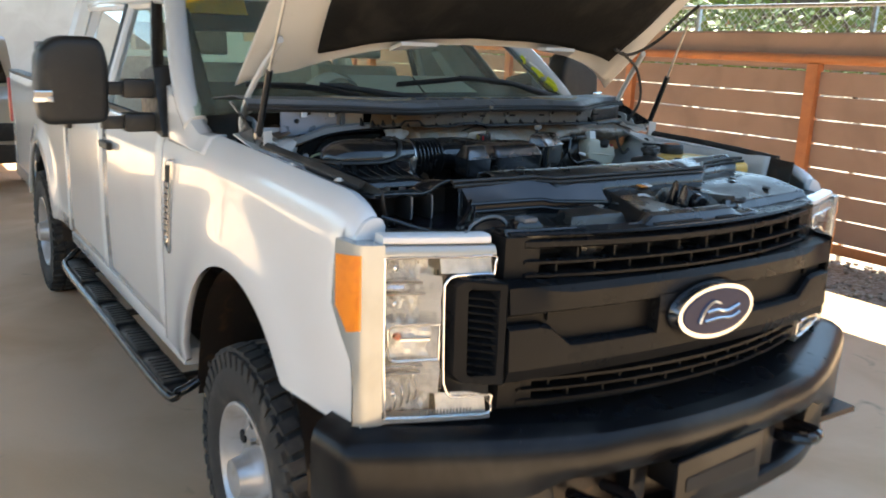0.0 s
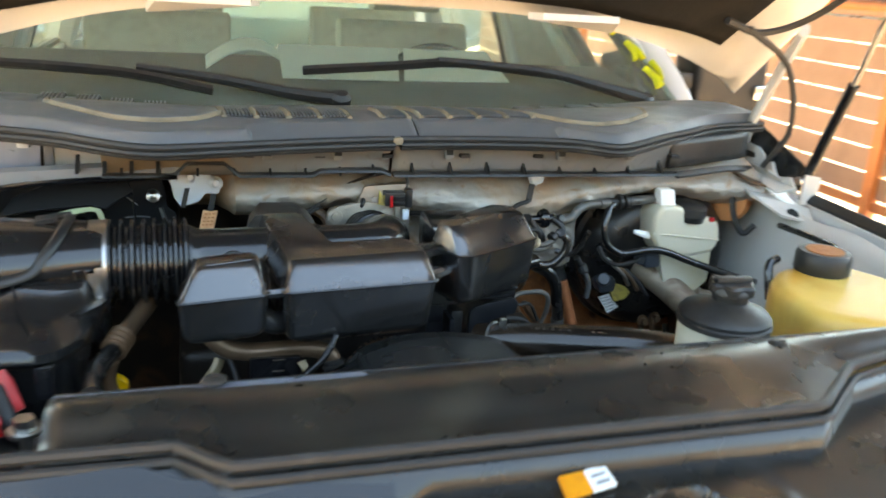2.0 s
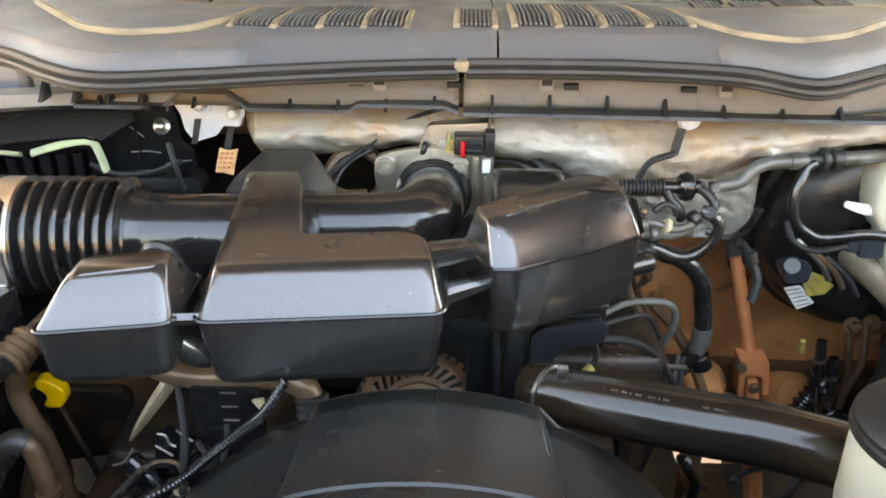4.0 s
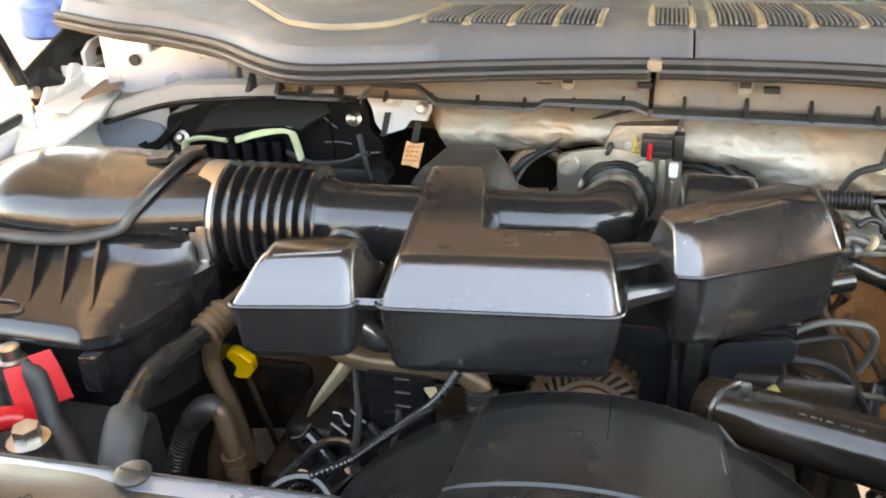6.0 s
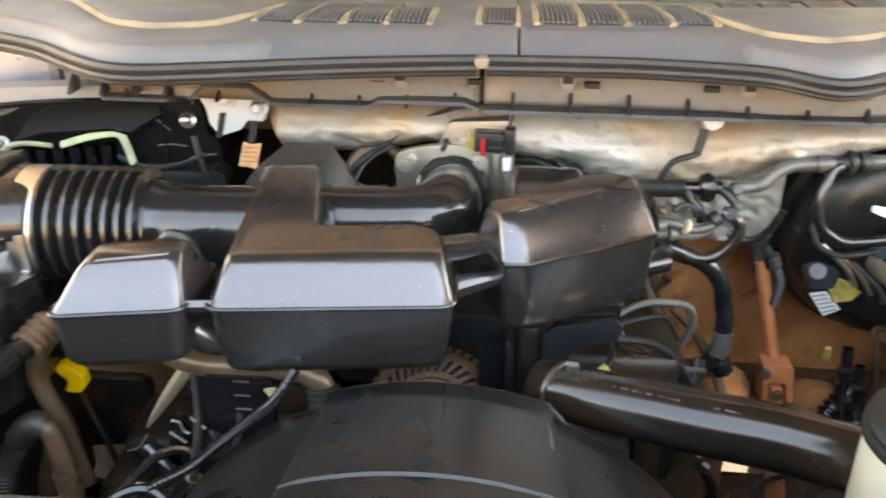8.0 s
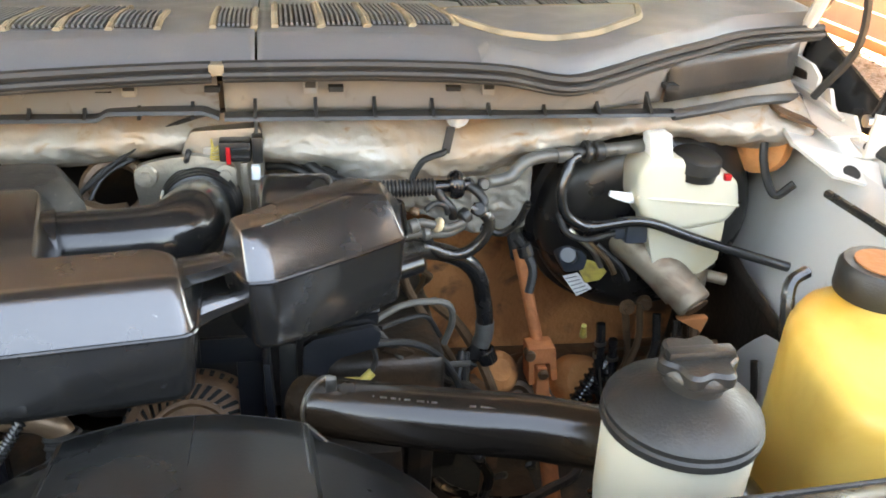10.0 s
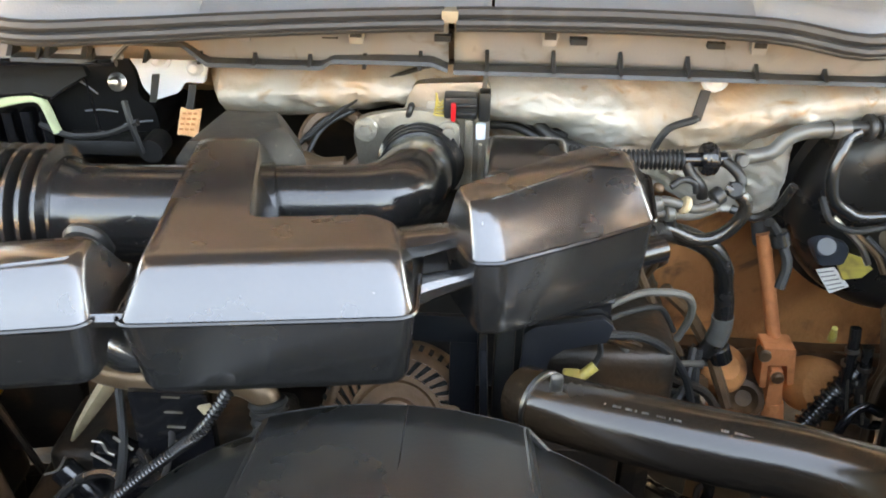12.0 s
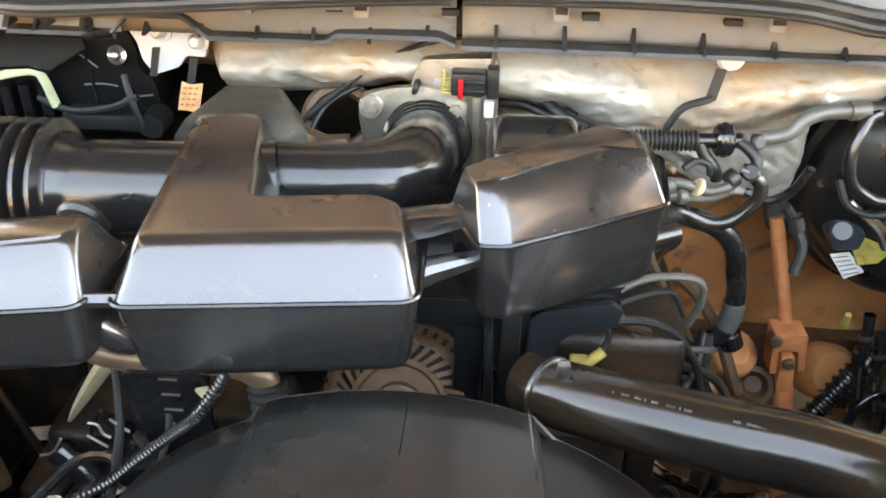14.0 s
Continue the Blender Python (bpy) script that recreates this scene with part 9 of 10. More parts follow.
part("lid", bm, PLASTIC_MATT, ps, "black stepped lid")
bm = B()
spin(bm, [(0.024, 1.462), (0.025, 1.476), (0.030, 1.478), (0.030, 1.484), (0.027, 1.488), (0.0, 1.491)], (PC[0] + 0.008, PC[1] + 0.006, 0), (0, 0, 1), 24, caps=False)
lobes = [(0.030 + 0.0035 * math.cos(6 * a)) for a in (2 * math.pi * i / 48 for i in range(48))]
loft(bm, [[(PC[0] + 0.008 + (q - d) * math.cos(2 * math.pi * i / 48), PC[1] + 0.006 + (q - d) * math.sin(2 * math.pi * i / 48), z) for i, q in enumerate(lobes)] for d, z in ((0.002, 1.480), (0, 1.482), (0, 1.490), (0.003, 1.493))])
box(bm, PC[0] - 0.02, PC[0] + 0.036, PC[1], PC[1] + 0.012, 1.492, 1.500, 0.003)
part("cap", bm, PLASTIC_MATT, ps)

ct = thing("coolant_tank", "amber yellow coolant tank with black cap", "coolant tank", (0.6, -0.4, 1.25))
bm = B()
prism(bm, rounded([(0.515, -0.46), (0.535, -0.315), (0.60, -0.250), (0.72, -0.245), (0.765, -0.32), (0.765, -0.57), (0.69, -0.57)], 0.04, 6), 1.22, 1.445, "z", 0.028, 4)
part("tank", bm, COOLANT, ct)
bm = B()
spin(bm, [(0.040, 1.44), (0.042, 1.452), (0.044, 1.456), (0.044, 1.482), (0.040, 1.488), (0.0, 1.488)], (0.658, -0.285, -0.008), (0, 0, 1), 28, caps=False)
part("cap", bm, PLASTIC_MATT, ct)
bm = B()
spin(bm, [(0.030, 1.487), (0.030, 1.4895), (0.0, 1.490)], (0.658, -0.285, -0.008), (0, 0, 1), 24, caps=False)
part("cap_label", bm, RUST, ct, "orange warning label")
bm = B()
tube(bm, [(0.565, -0.29, 1.40), (0.568, -0.27, 1.45), (0.59, -0.26, 1.46)], 0.007, 8, 4)
tube(bm, [(0.69, -0.28, 1.45), (0.715, -0.25, 1.46), (0.74, -0.2, 1.46), (0.75, -0.05, 1.45)], 0.006, 8, 5)
part("hose", bm, HOSE, ct)
bm = B()
spin(bm, [(0.045, 0), (0.045, 0.02), (0.02, 0.03)], (0.765, 0.135, 1.45), (-1, -0.5, 0.2), 20)
solo("body_plug", bm, RUST, "rusty round body plug on the inner fender", "plug")
bm = B()
tube(bm, [(0.77, 0.14, 1.52), (0.74, 0.10, 1.49), (0.735, 0.08, 1.44), (0.75, 0.06, 1.40), (0.77, 0.05, 1.42)], 0.006, 8, 6)
solo("ground_cable", bm, RUBBER, "black cable looped at the hinge", "cable")

# looms and brackets deep in the bay
rnd = random.Random(11)
mess = thing("engine_plumbing", "grimy pipes and looms deep beside the engine", "plumbing", (-0.3, -0.35, 0.9), kind="stuff")
for k in range(34):
    x, y = (rnd.uniform(-0.40, -0.16), rnd.uniform(-0.40, -0.22)) if k < 16 else (rnd.uniform(0.12, 0.55), rnd.uniform(-0.26, 0.06))
    z = rnd.uniform(1.0, 1.22) if k < 16 else rnd.uniform(0.85, 1.12)
    p = [Vector((x, y, z))]
    d = Vector((rnd.uniform(-0.05, 0.05), rnd.uniform(-0.03, 0.05), rnd.uniform(-0.06, -0.01)))
    for _ in range(6):
        d = d * 0.8 + Vector((rnd.uniform(-0.03, 0.03), rnd.uniform(-0.02, 0.02), rnd.uniform(-0.03, 0.012)))
        p.append(p[-1] + d)
    p.insert(0, p[0] + Vector((rnd.uniform(-0.03, 0.03), 0.05, -0.05)))
    bm = B()
    tube(bm, p, rnd.uniform(0.004, 0.010), 8, 5)
    part("pipe", bm, rnd.choice((GRIME_SHADE, HOSE, RUBBER, GRIME_SHADE)), mess)
bm = B()
box(bm, -0.385, -0.25, -0.36, -0.25, 0.95, 1.12, 0.02)
part("pump", bm, GRIME_SHADE, mess)
ac = thing("air_conditioning_compressor", "shiny black compressor with lugs low beside the shroud", "compressor", (-0.3, -0.36, 1.1))
CC = Vector((-0.305, -0.335, 1.185))
bm = B()
spin(bm, [(0.030, -0.075), (0.048, -0.070), (0.052, -0.055), (0.052, 0.06), (0.045, 0.07)], CC, (0.45, 0.85, 0.1), 28)
part("body", bm, PLASTIC_GLOSS, ac)
for k in range(7):
    a = 0.2 + 0.42 * k
    bm = B()
    p = CC + Vector((0.050 * math.cos(a), -0.045 + 0.01 * (k % 2), 0.045 * math.sin(a)))
    cyl(bm, p, p + Vector((0.035, 0.075, 0.012)), 0.009, seg=10, bev=0.002)
    part("lug", bm, PLASTIC_GLOSS, ac)
for at, ax in (((-0.338, -0.395, 1.232), (0, -0.7, 0.7)), ((-0.300, -0.405, 1.236), (0, -0.7, 0.7)), ((-0.262, -0.37, 1.238), (0.2, -0.6, 0.7)), ((-0.318, -0.345, 1.245), (0, -0.3, 1)), ((-0.272, -0.32, 1.246), (0, -0.3, 1))):
    bm = B()
    bolt(bm, at, ax, 0.0055, 0.007)
    part("bolt", bm, ALU, ac)
for pts, r, m_ in (([(-0.29, -0.24, 1.34), (-0.272, -0.29, 1.30), (-0.262, -0.33, 1.285), (-0.250, -0.37, 1.29)], 0.0042, RUBBER), ([(-0.24, -0.26, 1.32), (-0.225, -0.30, 1.30), (-0.222, -0.35, 1.29)], 0.003, RUBBER), ([(-0.35, -0.44, 1.25), (-0.33, -0.46, 1.255), (-0.315, -0.45, 1.25)], 0.003, TAN),
                   ([(-0.36, -0.40, 1.22), (-0.335, -0.37, 1.255), (-0.30, -0.36, 1.262), (-0.27, -0.38, 1.25), (-0.255, -0.42, 1.23)], 0.006, HOSE), ([(-0.345, -0.34, 1.235), (-0.31, -0.31, 1.262), (-0.275, -0.31, 1.268), (-0.245, -0.34, 1.255)], 0.005, HOSE), ([(-0.255, -0.30, 1.29), (-0.235, -0.32, 1.282), (-0.215, -0.36, 1.27), (-0.21, -0.40, 1.26)], 0.0045, HOSE)):
    bm = B()
    tube(bm, pts, r, 8, 6)
    part("lead", bm, m_, ac)
bm = B()
box(bm, -0.262, -0.232, -0.335, -0.300, 1.262, 1.284, 0.004)
part("connector", bm, PLASTIC_GLOSS, ac, "shiny black connector")
# oily floor of dark parts at the passenger side
tray = thing("battery_tray", "black plastic tray under the air filter housing", "tray", (-0.6, -0.2, 0.95))
bm = B()
box(bm, -0.785, -0.52, -0.345, -0.07, 1.02, 1.275, 0.02, 3)
part("tray_body", bm, PLASTIC_MATT, tray)
for k in range(7):
    bm = B()
    x = -0.765 + 0.034 * k
    box(bm, x, x + 0.008, -0.356, -0.344, 1.04, 1.25, 0.002, 1)
    part("tray_rib", bm, PLASTIC_MATT, tray)
sump = thing("lower_engine_covers", "brown oily castings deep beside the engine", "castings", (-0.3, -0.2, 1.0))
for b, m_ in (((-0.42, -0.14, -0.26, -0.16, 0.95, 1.16), GRIME_SHADE), ((-0.40, -0.30, -0.22, -0.12, 1.06, 1.20), GRIME_SHADE), ((-0.24, -0.14, -0.24, -0.17, 1.14, 1.26), GRIME_SHADE)):
    bm = B()
    box(bm, *b, 0.015, 3)
    part("casting", bm, m_, sump)

# thin lines between the resonator and the rusty panel
lines = thing("vacuum_tubing", "thin black and brown tubes tangled beside the resonator", "tubing", (0.24, -0.03, 1.4))
for pts, r, m_ in (([(0.19, -0.10, 1.40), (0.215, -0.06, 1.385), (0.225, -0.02, 1.35), (0.218, 0.02, 1.31)], 0.0035, RUBBER),
                   ([(0.20, -0.08, 1.395), (0.232, -0.05, 1.36), (0.246, -0.01, 1.33), (0.24, 0.03, 1.29), (0.255, 0.05, 1.26)], 0.0035, COPPER),
                   ([(0.195, -0.07, 1.41), (0.21, -0.02, 1.39), (0.205, 0.02, 1.36), (0.215, 0.05, 1.33), (0.235, 0.07, 1.34)], 0.003, TAN),
                   ([(0.23, -0.02, 1.39), (0.25, 0.01, 1.37), (0.246, 0.04, 1.34), (0.225, 0.05, 1.32)], 0.003, RUBBER),
                   ([(0.16, -0.16, 1.335), (0.20, -0.14, 1.32), (0.235, -0.12, 1.29), (0.262, -0.11, 1.25), (0.28, -0.10, 1.20)], 0.0045, RUBBER),
                   ([(0.17, -0.13, 1.31), (0.215, -0.11, 1.28), (0.25, -0.09, 1.23), (0.30, -0.08, 1.20), (0.33, -0.09, 1.15)], 0.0055, GRIME_SHADE),
                   ([(0.25, -0.02, 1.30), (0.29, 0.0, 1.25), (0.32, -0.01, 1.20), (0.345, -0.03, 1.14)], 0.0075, RUST_METAL),
                   ([(0.36, -0.03, 1.44), (0.352, -0.02, 1.41), (0.335, -0.01, 1.39), (0.31, 0.0, 1.395)], 0.005, HOSE),
                   ([(0.355, 0.0, 1.38), (0.37, 0.01, 1.36), (0.385, 0.0, 1.33), (0.38, -0.01, 1.30)], 0.006, RUBBER)):
    bm = B()
    tube(bm, pts, r, 8, 6)
    part("tube", bm, m_, lines)
for p, q, r in (((0.325, -0.01, 1.215), (0.333, -0.012, 1.195), 0.014), ((0.300, -0.03, 1.175), (0.29, -0.032, 1.16), 0.015), ((0.372, 0.012, 1.362), (0.378, 0.008, 1.345), 0.011)):
    bm = B()
    cyl(bm, p, q, r, seg=14, bev=0.002)
    part("clamp_ring", bm, RUBBER_SHINY, lines)
for x, z in ((0.640, 1.0), (0.705, 1.03)):
    bm = B()
    tube(bm, [(x, 0.02, z + 0.12), (x + 0.01, 0.03, z + 0.05), (x - 0.01, 0.04, z - 0.05), (x + 0.02, 0.04, z - 0.16)], 0.009, 8, 5)
    part("tube", bm, RUBBER, lines)


# ---- radiator top cover ----
cover = thing("radiator_cover", "black plastic radiator cover with air scoop and hood latch opening", "radiator cover", (0, -0.75, 1.36))


def rear_edge(x):
    return -0.577 + 0.035 * x


def step_y(x):
    """The raised seal line: steps back at both ends."""
    if x < -0.345:
        return -0.700
    if x < -0.305:
        return -0.700 - 0.042 * (x + 0.345) / 0.04
    if x < 0.30:
        return -0.742 + 0.010 * (x + 0.305) / 0.6
    if x < 0.40:
        return -0.732 + 0.08 * (x - 0.30) / 0.10
    return -0.652 + 0.05 * min(1, (x - 0.40) / 0.17)


def cover_top(u, v):
    x = -0.46 + 1.08 * u
    a, b = rear_edge(x), step_y(x)
    y = a + (b - a) * v
    z = 1.468 + 0.010 * math.sin(math.pi * min(1, v * 1.4)) - 0.012 * max(0, v - 0.45)
    return (x, y, z)


bm = B()
grid(bm, 70, 14, cover_top)
solidify(part("rear_panel", bm, COVER_BLACK, cover), 0.004)
bm = B()
grid(bm, 40, 4, lambda u, v: (-0.46 + 1.08 * u, rear_edge(-0.46 + 1.08 * u) + 0.012 * v, 1.468 - 0.05 * v))
solidify(part("rear_lip", bm, PLASTIC_MATT, cover), 0.003)
# pale strip paints the sky's reflection along the rear edge
bm = B()
loft(bm, [[(x, rear_edge(x) + 0.001, 1.4675), (x, rear_edge(x) - 0.004, 1.4705), (x, rear_edge(x) - 0.020, 1.4735), (x, rear_edge(x) - 0.021, 1.4705)] for x in (-0.46 + 0.30 * i / 8 for i in range(9))])
part("edge_strip", bm, GALV_SKY, cover, "pale strip for the sky reflected along the edge")
for dz, dy, r in ((0.004, 0.0, 0.006), (-0.006, -0.010, 0.005)):
    bm = B()
    tube(bm, [(x, step_y(x) + dy, 1.464 + dz) for x in (-0.62 + 1.28 * i / 80 for i in range(81))], r, 8, 1)
    part("seal_bead", bm, RUBBER, cover, "black rubber seal")


def lip_y(x):
    return -1.000 + 0.19 * x * x + 0.02 * max(0, x - 0.2)


def ease(a, b, t):
    t = max(0.0, min(1.0, (t - a) / (b - a)))
    return t * t * (3 - 2 * t)


WELL = [(-0.055, -0.872), (0.085, -0.782), (0.130, -0.784), (0.205, -0.905), (0.160, -0.968), (-0.020, -0.972)]


def inside(poly, x, y):
    """Signed distance-like depth inside a convex outline, positive within."""
    best = 1.0
    for (ax, ay), (bx, by) in zip(poly, poly[1:] + poly[:1]):
        nx, ny = by - ay, ax - bx
        best = min(best, ((x - ax) * nx + (y - ay) * ny) / math.hypot(nx, ny))
    return best


def front_z(x, y):
    """Height of the cover's front moulding: sunk pan on one side, flat panel with the latch on the other."""
    panel = 1.428 - 0.026 * ease(-0.74, -0.99, y)
    pan = 1.378 - 0.012 * ease(-0.80, -0.94, y)
    k = ease(-0.195 + 0.25 * (y + 0.9), -0.160 + 0.25 * (y + 0.9), x)
    z = pan + (panel - pan) * k
    # raised pad with a sloping front over a dark opening
    d = inside([(-0.392, -0.846), (-0.232, -0.838), (-0.205, -0.935), (-0.405, -0.930)], x, y)
    z = max(z, pan + 0.032 * ease(0.0, 0.012, d))
    d = inside([(-0.400, -0.938), (-0.225, -0.940), (-0.250, -0.978), (-0.405, -0.972)], x, y)
    z -= 0.060 * ease(0.0, 0.008, d)
    z -= 0.080 * ease(0.0, 0.016, inside(WELL, x, y))
    # stepped front on the far side
    z -= 0.012 * ease(0.20, 0.23, x + 0.25 * (y + 0.8)) * ease(-0.70, -0.95, y)
    z -= 0.020 * ease(-0.925 + 0.10 * (x - 0.2), -0.945 + 0.10 * (x - 0.2), y) * ease(0.12, 0.16, x)
    # rolled front lip
    z += 0.016 * math.exp(-((y - lip_y(x) - 0.018) / 0.010) ** 2) * (1 - 0.7 * k)
    return z


def cover_front(u, v):
    x = -0.605 + 1.225 * u
    a, b = step_y(x) - 0.012, lip_y(x)
    y = a + (b - a) * v
    return (x, y, 1.455 if v == 0 else front_z(x, y))


bm = B()
grid(bm, 240, 90, cover_front)
solidify(part("front_panel", bm, COVER_BLACK, cover, smooth=30), 0.004)
# fall from the lip to the grille, with thin slots
bm = B()
grid(bm, 60, 8, lambda u, v: (lambda x: (x, lip_y(x) + (upper_nose(x) + 0.01 - lip_y(x)) * v, front_z(x, lip_y(x)) + (1.376 - front_z(x, lip_y(x))) * v - 0.010 * math.sin(math.pi * v)))(-0.60 + 1.20 * u))
solidify(part("front_fall", bm, COVER_BLACK, cover), 0.004)
for x0, x1 in ((-0.47, -0.36), (-0.34, -0.23), (-0.19, -0.02), (0.04, 0.22), (0.26, 0.42)):
    bm = B()
    loft(bm, [[(x, y + dy, 1.374 + 0.4 * (front_z(x, lip_y(x)) - 1.374) - 0.004 + dz) for dy, dz in ((-0.005, 0.0), (0.005, 0.001), (0.005, 0.005), (-0.005, 0.004))] for x, y in ((x, lip_y(x) + 0.6 * (upper_nose(x) + 0.01 - lip_y(x))) for x in (x0 + (x1 - x0) * i / 6 for i in range(7)))])
    part("slot", bm, BODY_SEAM, cover)
# shiny sloped plate under the seal, with a rolled lower edge and a second rib below
bm = B()
loft(bm, [[(x, y0, 1.460 - dz), (x, y0 - 0.004, 1.456 - dz), (x, y0 - 0.044, 1.422 - dz), (x, y0 - 0.047, 1.415 - dz), (x, y0 - 0.046, 1.372), (x, y0, 1.372)] for x, y0, dz in ((-0.598, -0.704, 0.0), (-0.50, -0.708, 0.0), (-0.375, -0.716, 0.0), (-0.34, -0.735, 0.004), (-0.25, -0.752, 0.008), (-0.165, -0.762, 0.012))])
bevel(bm, 0.002)
part("sloped_plate", bm, PLASTIC_GLOSS, cover, "shiny black sloped plate", smooth=25)
for dy, z, r in ((-0.050, 1.416, 0.0055), (-0.058, 1.398, 0.0040)):
    bm = B()
    tube(bm, [(-0.600, -0.704 + dy, z), (-0.50, -0.708 + dy, z), (-0.375, -0.716 + dy, z), (-0.34, -0.735 + dy, z - 0.004), (-0.25, -0.752 + dy, z - 0.008), (-0.17, -0.762 + dy, z - 0.012)], r, 8, 4)
    part("plate_rib", bm, PLASTIC_GLOSS, cover)
# raised pad's pale corner and clip tower
bm = B()
prism(bm, rounded([(-0.255, -0.848), (-0.238, -0.846), (-0.232, -0.866), (-0.249, -0.868)], 0.002), 1.404, 1.409, "z", 0.001)
part("pad_corner", bm, TRIM_LIGHT, cover, "pale grey corner")
bm = B()
loft(bm, [[(x * 0.5 * w - 0.520, y * 0.5 * w - 0.885, z) for x, y in ((-0.085, -0.055), (0.06, -0.065), (0.085, 0.02), (0.05, 0.055), (-0.06, 0.055), (-0.085, 0.0))] for w, z in ((1.25, 1.352), (1.05, 1.385), (0.8, 1.396))])
bevel(bm, 0.004)
tower = part("clip_tower", bm, PLASTIC_GLOSS, cover, "black moulded tower")
bm = B()
prism(bm, rounded([(-0.545, -0.875), (-0.520, -0.868), (-0.497, -0.874), (-0.500, -0.915), (-0.542, -0.915)], 0.004), 1.392, 1.404, "z", 0.004)
part("clip", bm, TRIM_GREY, tower, "grey plastic clip")
bm = B()
tube(bm, [(-0.690, -0.872, 1.372), (-0.650, -0.848, 1.388), (-0.605, -0.832, 1.396), (-0.565, -0.832, 1.396), (-0.550, -0.845, 1.386), (-0.552, -0.868, 1.372)], 0.0045, 8, 6)
part("arched_rib", bm, TRIM_GREY, cover, "pale grey arched rib")
bm = B()
loft(bm, [[(x, y, z), (x + 0.004, y - 0.030, z - 0.016), (x + 0.006, y - 0.034, z - 0.05), (x, y, z - 0.05)] for x, y, z in ((-0.690, -0.842, 1.370), (-0.650, -0.838, 1.384), (-0.605, -0.826, 1.393), (-0.565, -0.828, 1.393))])
part("arch_wall", bm, PLASTIC_GLOSS, cover)
for x, y, lift in ((-0.312, -0.596, 0.0), (0.34, -0.60, 0.0), (0.185, -0.824, 0.0), (0.42, -0.76, 0.009), (0.48, -0.85, 0.0), (-0.172, -0.962, 0.006), (0.225, -0.93, 0.0), (-0.16, -0.835, 0.0)):
    bm = B()
    z = front_z(x, y) + 0.002 + lift * 0.1 if y < -0.72 else 1.475
    spin(bm, [(0.0125, 0), (0.0125, 0.002), (0.0095, 0.0045), (0.003, 0.005)], (x, y, z), (0, 0, 1), 20)
    box(bm, x - 0.008, x + 0.008, y - 0.0012, y + 0.0012, z + 0.0045, z + 0.0058)
    part("push_pin", bm, PLASTIC_MATT, cover, "black push pin")
# air scoop at the passenger end: a mouth under an S-shaped lip, with two vanes
LIP = [(-0.590, 1.458), (-0.605, 1.468), (-0.630, 1.469), (-0.6475, 1.465), (-0.665, 1.456), (-0.6815, 1.4465), (-0.711, 1.4405), (-0.753, 1.4430), (-0.800, 1.4440), (-0.845, 1.4440)]
lip = curve([(x, 0, z) for x, z in LIP], 4)
bm = B()
loft(bm, [[(p.x, -0.690, p.z), (p.x, -0.696, p.z - 0.003), (p.x, -0.693, p.z - 0.008), (p.x, -0.600, p.z - 0.016), (p.x, -0.590, p.z - 0.010)] for p in lip])
scoop = part("air_scoop", bm, PLASTIC_GLOSS, cover, "black open air scoop")
bm = B()
tube(bm, [(p.x, -0.692, p.z + 0.001) for p in lip], 0.0042, 8, 1)
part("scoop_lip", bm, PLASTIC_GLOSS, scoop)
bm = B()
box(bm, -0.845, -0.592, -0.628, -0.618, 1.36, 1.440)
part("scoop_throat", bm, BODY_SEAM, scoop)
bm = B()
sheet(bm, [(-0.592, -0.690, 1.458), (-0.592, -0.62, 1.452), (-0.592, -0.62, 1.37), (-0.592, -0.770, 1.37), (-0.592, -0.752, 1.420)], 0.006, (1, 0, 0))
part("scoop_side", bm, PLASTIC_GLOSS, scoop)
for x, y0, z1 in ((-0.748, -0.712, 1.440), (-0.690, -0.716, 1.442)):
    bm = B()
    box(bm, x - 0.002, x + 0.002, y0, -0.625, 1.378, z1, 0.001, 1)
    vane = part("vane", bm, PLASTIC_MATT, scoop)
    bm = B()
    tube(bm, [(x, y0 - 0.002, 1.382), (x, y0 - 0.003, 1.410), (x, y0 - 0.002, z1 - 0.002)], 0.0022, 6, 3)
    part("vane_edge", bm, TRIM_GREY, vane, "pale grey edge")
bm = B()
prism(bm, [(-0.845, -0.790), (-0.845, -0.60), (-0.590, -0.60), (-0.590, -0.860), (-0.640, -0.872), (-0.72, -0.840), (-0.80, -0.800)], 1.345, 1.376, "z", 0.006)
part("scoop_floor", bm, PLASTIC_GLOSS, scoop)
for pts, r in (([(-0.596, -0.752, 1.424), (-0.650, -0.815, 1.402), (-0.705, -0.862, 1.384)], 0.0058), ([(-0.592, -0.768, 1.412), (-0.640, -0.828, 1.392), (-0.685, -0.868, 1.378)], 0.0035), ([(-0.840, -0.728, 1.398), (-0.820, -0.760, 1.392), (-0.790, -0.795, 1.382), (-0.760, -0.815, 1.374)], 0.0060)):
    bm = B()
    tube(bm, pts, r, 8, 4)
    part("scoop_rib", bm, PLASTIC_GLOSS, scoop)
bm = B()
loft(bm, [[(x, y, z), (x, y, 1.36), (x + 0.03, y + 0.02, 1.36), (x + 0.012, y + 0.010, z - 0.012)] for x, y, z in ((-0.594, -0.752, 1.424), (-0.650, -0.815, 1.402), (-0.705, -0.862, 1.384))])
part("scoop_wall", bm, PLASTIC_GLOSS, scoop)
bm = B()
prism(bm, [(-0.84, -0.79), (-0.84, -0.56), (-0.60, -0.55), (-0.60, -0.895), (-0.70, -0.855), (-0.80, -0.805)], 1.28, 1.343, "z", 0.004)
part("side_shelf", bm, DULL_BLACK, cover)
bm = B()
prism(bm, [(0.84, -0.79), (0.84, -0.60), (0.62, -0.52), (0.60, -0.89), (0.80, -0.805)], 1.32, 1.37, "z", 0.01)
part("side_shelf", bm, DULL_BLACK, cover)
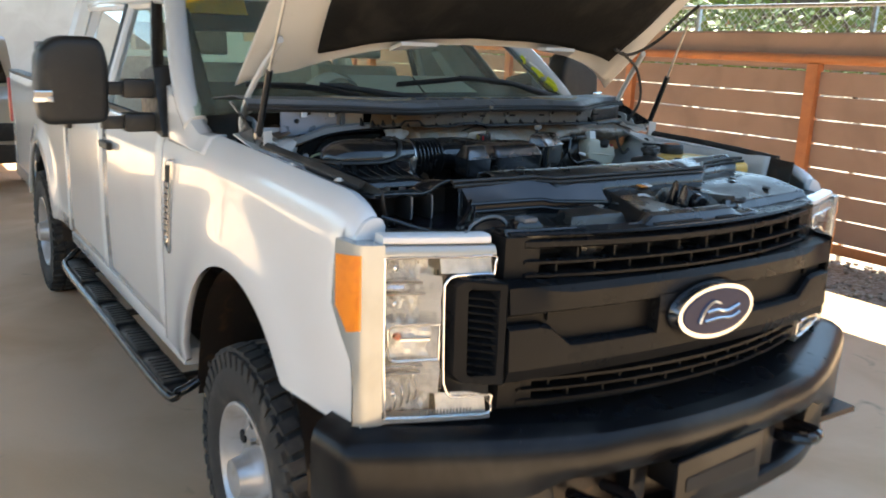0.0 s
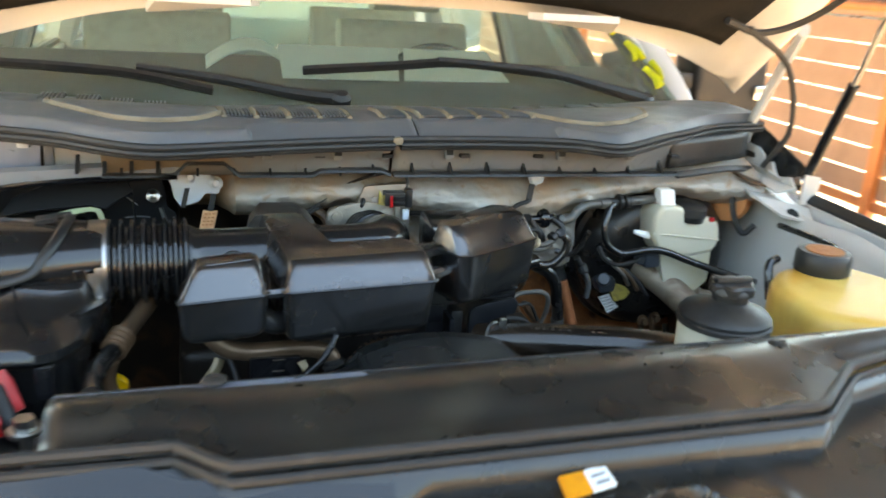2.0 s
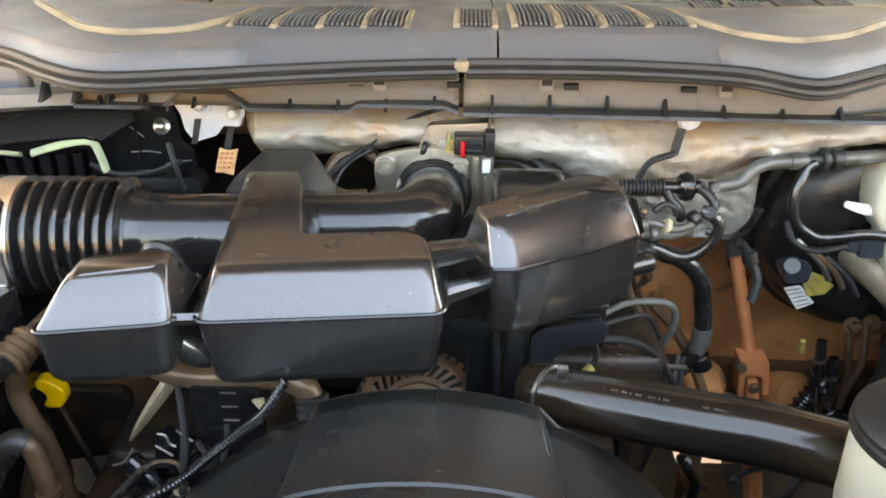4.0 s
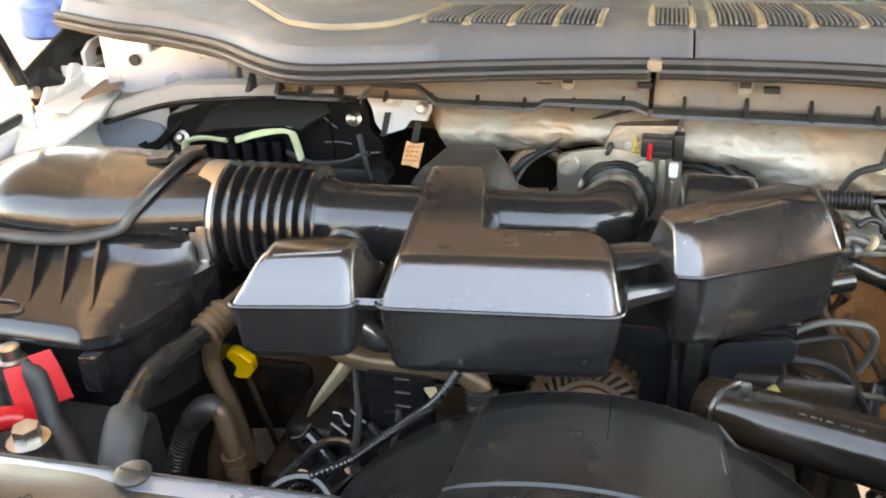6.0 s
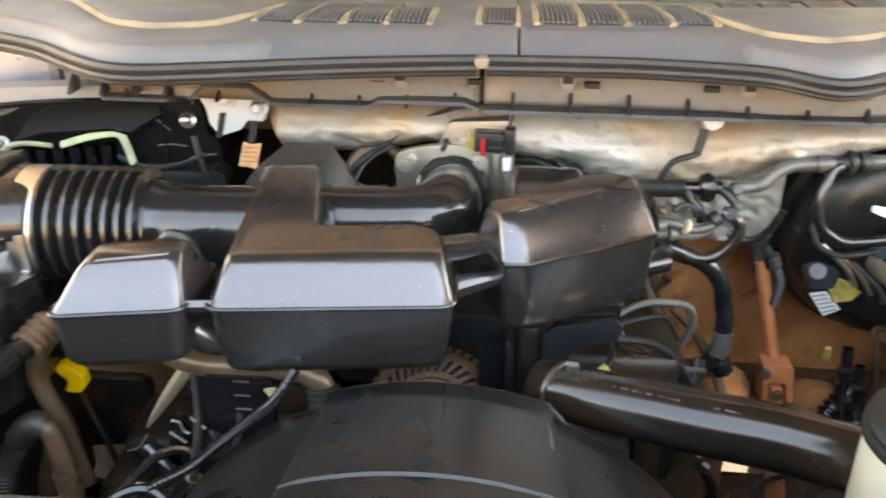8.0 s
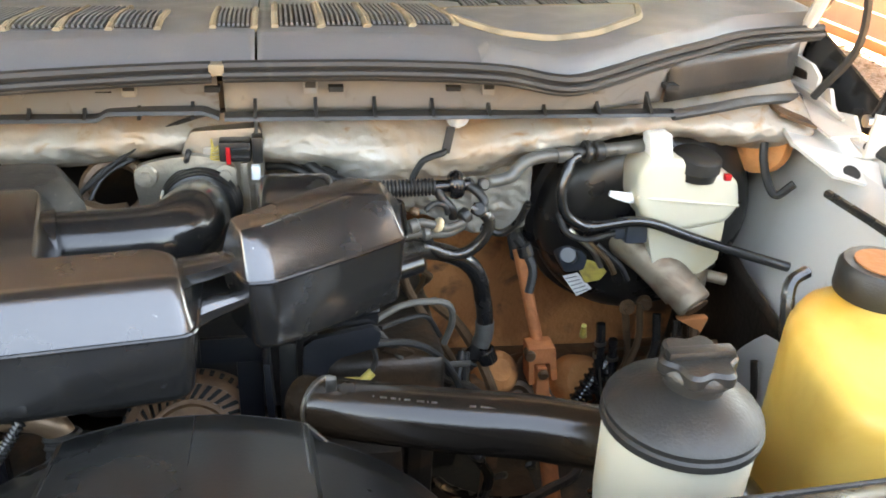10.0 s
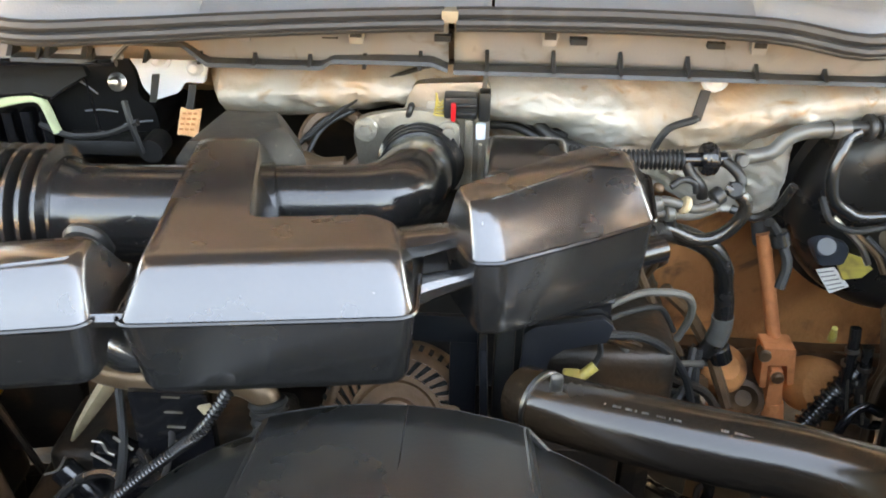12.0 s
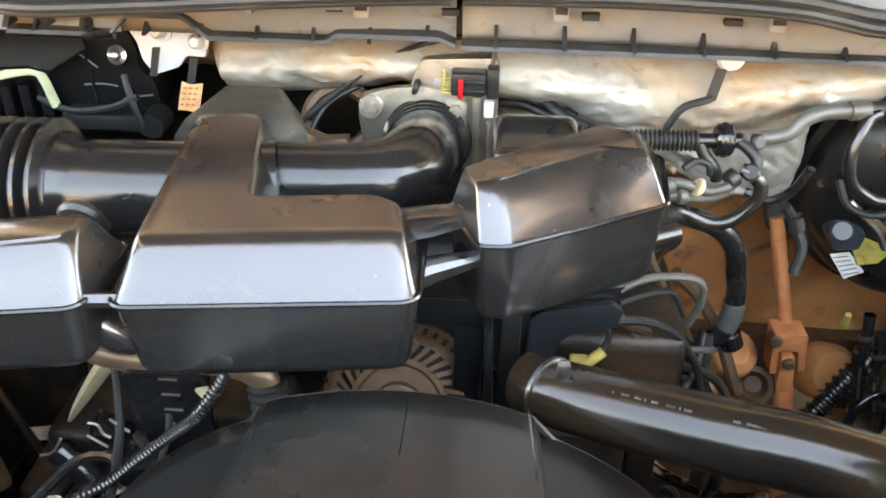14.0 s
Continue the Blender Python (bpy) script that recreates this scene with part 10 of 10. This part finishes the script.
# orange and white label
bm = B()
sheet(bm, [(-0.012, -0.790, 1.431), (0.018, -0.783, 1.431), (0.020, -0.753, 1.4335), (-0.008, -0.758, 1.4335)], 0.002, (0, 0, 1))
part("label", bm, ORANGE, cover, "orange and white warning label")
bm = B()
sheet(bm, [(0.018, -0.783, 1.431), (0.045, -0.776, 1.431), (0.045, -0.747, 1.4335), (0.020, -0.753, 1.4335)], 0.002, (0, 0, 1))
part("label_white", bm, PAPER, cover)
bm = B()
for k in range(2):
    sheet(bm, [(0.024, -0.776 + 0.011 * k, 1.4345), (0.040, -0.772 + 0.011 * k, 1.4345), (0.040, -0.768 + 0.011 * k, 1.4348), (0.024, -0.772 + 0.011 * k, 1.4348)], 0.0006, (0, 0, 1))
part("label_bars", bm, INK, cover)
# hood latch standing in its well
latch = thing("hood_latch", "black greasy steel hood latch with springs", "hood latch", (0.07, -0.88, 1.32))
for dy, k in ((0.0, 1.0), (-0.034, 0.85)):
    bm = B()
    prism(bm, rounded([(0.020, 1.32), (0.012, 1.375), (0.035, 1.405 * 1.0), (0.050, 1.405 + 0.045 * k), (0.064, 1.412 + 0.048 * k), (0.074, 1.400 + 0.030 * k), (0.070, 1.400), (0.090, 1.372), (0.140, 1.352), (0.150, 1.32)], 0.004), -0.852 + dy, -0.846 + dy, "y", 0.0015)
    part("plate", bm, PLASTIC_GLOSS, latch, "black steel latch plate")
bm = B()
prism(bm, rounded([(0.060, 1.335), (0.066, 1.400), (0.082, 1.432), (0.092, 1.425), (0.086, 1.395), (0.098, 1.340)], 0.005), -0.872, -0.862, "y", 0.002)
part("pawl", bm, GRIME_SHADE, latch)
bm = B()
cyl(bm, (0.124, -0.895, 1.392), (0.124, -0.865, 1.396), 0.024, 0.026, seg=22, bev=0.004)
part("bump_stop", bm, PLASTIC_GLOSS, latch)
for a, b in (((0.010, -0.905, 1.350), (0.040, -0.880, 1.400)), ((0.100, -0.915, 1.345), (0.128, -0.900, 1.385))):
    a, b = Vector(a), Vector(b)
    d = (b - a).normalized()
    n = d.orthogonal().normalized()
    w = d.cross(n)
    bm = B()
    tube(bm, [a.lerp(b, k / 36) + n * (0.007 * math.cos(k * 1.05)) + w * (0.007 * math.sin(k * 1.05)) for k in range(37)], 0.0018, 5, 1)
    part("spring", bm, GRIME_SHADE, latch)
bm = B()
tube(bm, [(-0.088, -0.846, 1.424), (-0.066, -0.848, 1.424), (-0.052, -0.850, 1.420), (-0.044, -0.853, 1.416)], 0.0048, 8, 4, flat=0.6)
part("lever", bm, STEEL, latch, "short bare metal release lever")
bm = B()
prism(bm, rounded([(0.150, -0.800), (0.172, -0.805), (0.238, -0.905), (0.228, -0.930), (0.205, -0.920)], 0.006), 1.380, 1.416, "z", 0.005)
part("cable_guide", bm, PLASTIC_MATT, latch)
bm = B()
tube(bm, [(0.220, -0.915, 1.398), (0.252, -0.935, 1.400), (0.268, -0.930, 1.404)], 0.008, 8, 4)
part("release_cable", bm, RUBBER, latch)
bm = B()
box(bm, -0.135, -0.060, -0.985, -0.962, 1.392, 1.404, 0.004)
part("catch_block", bm, TRIM_GREY, latch)
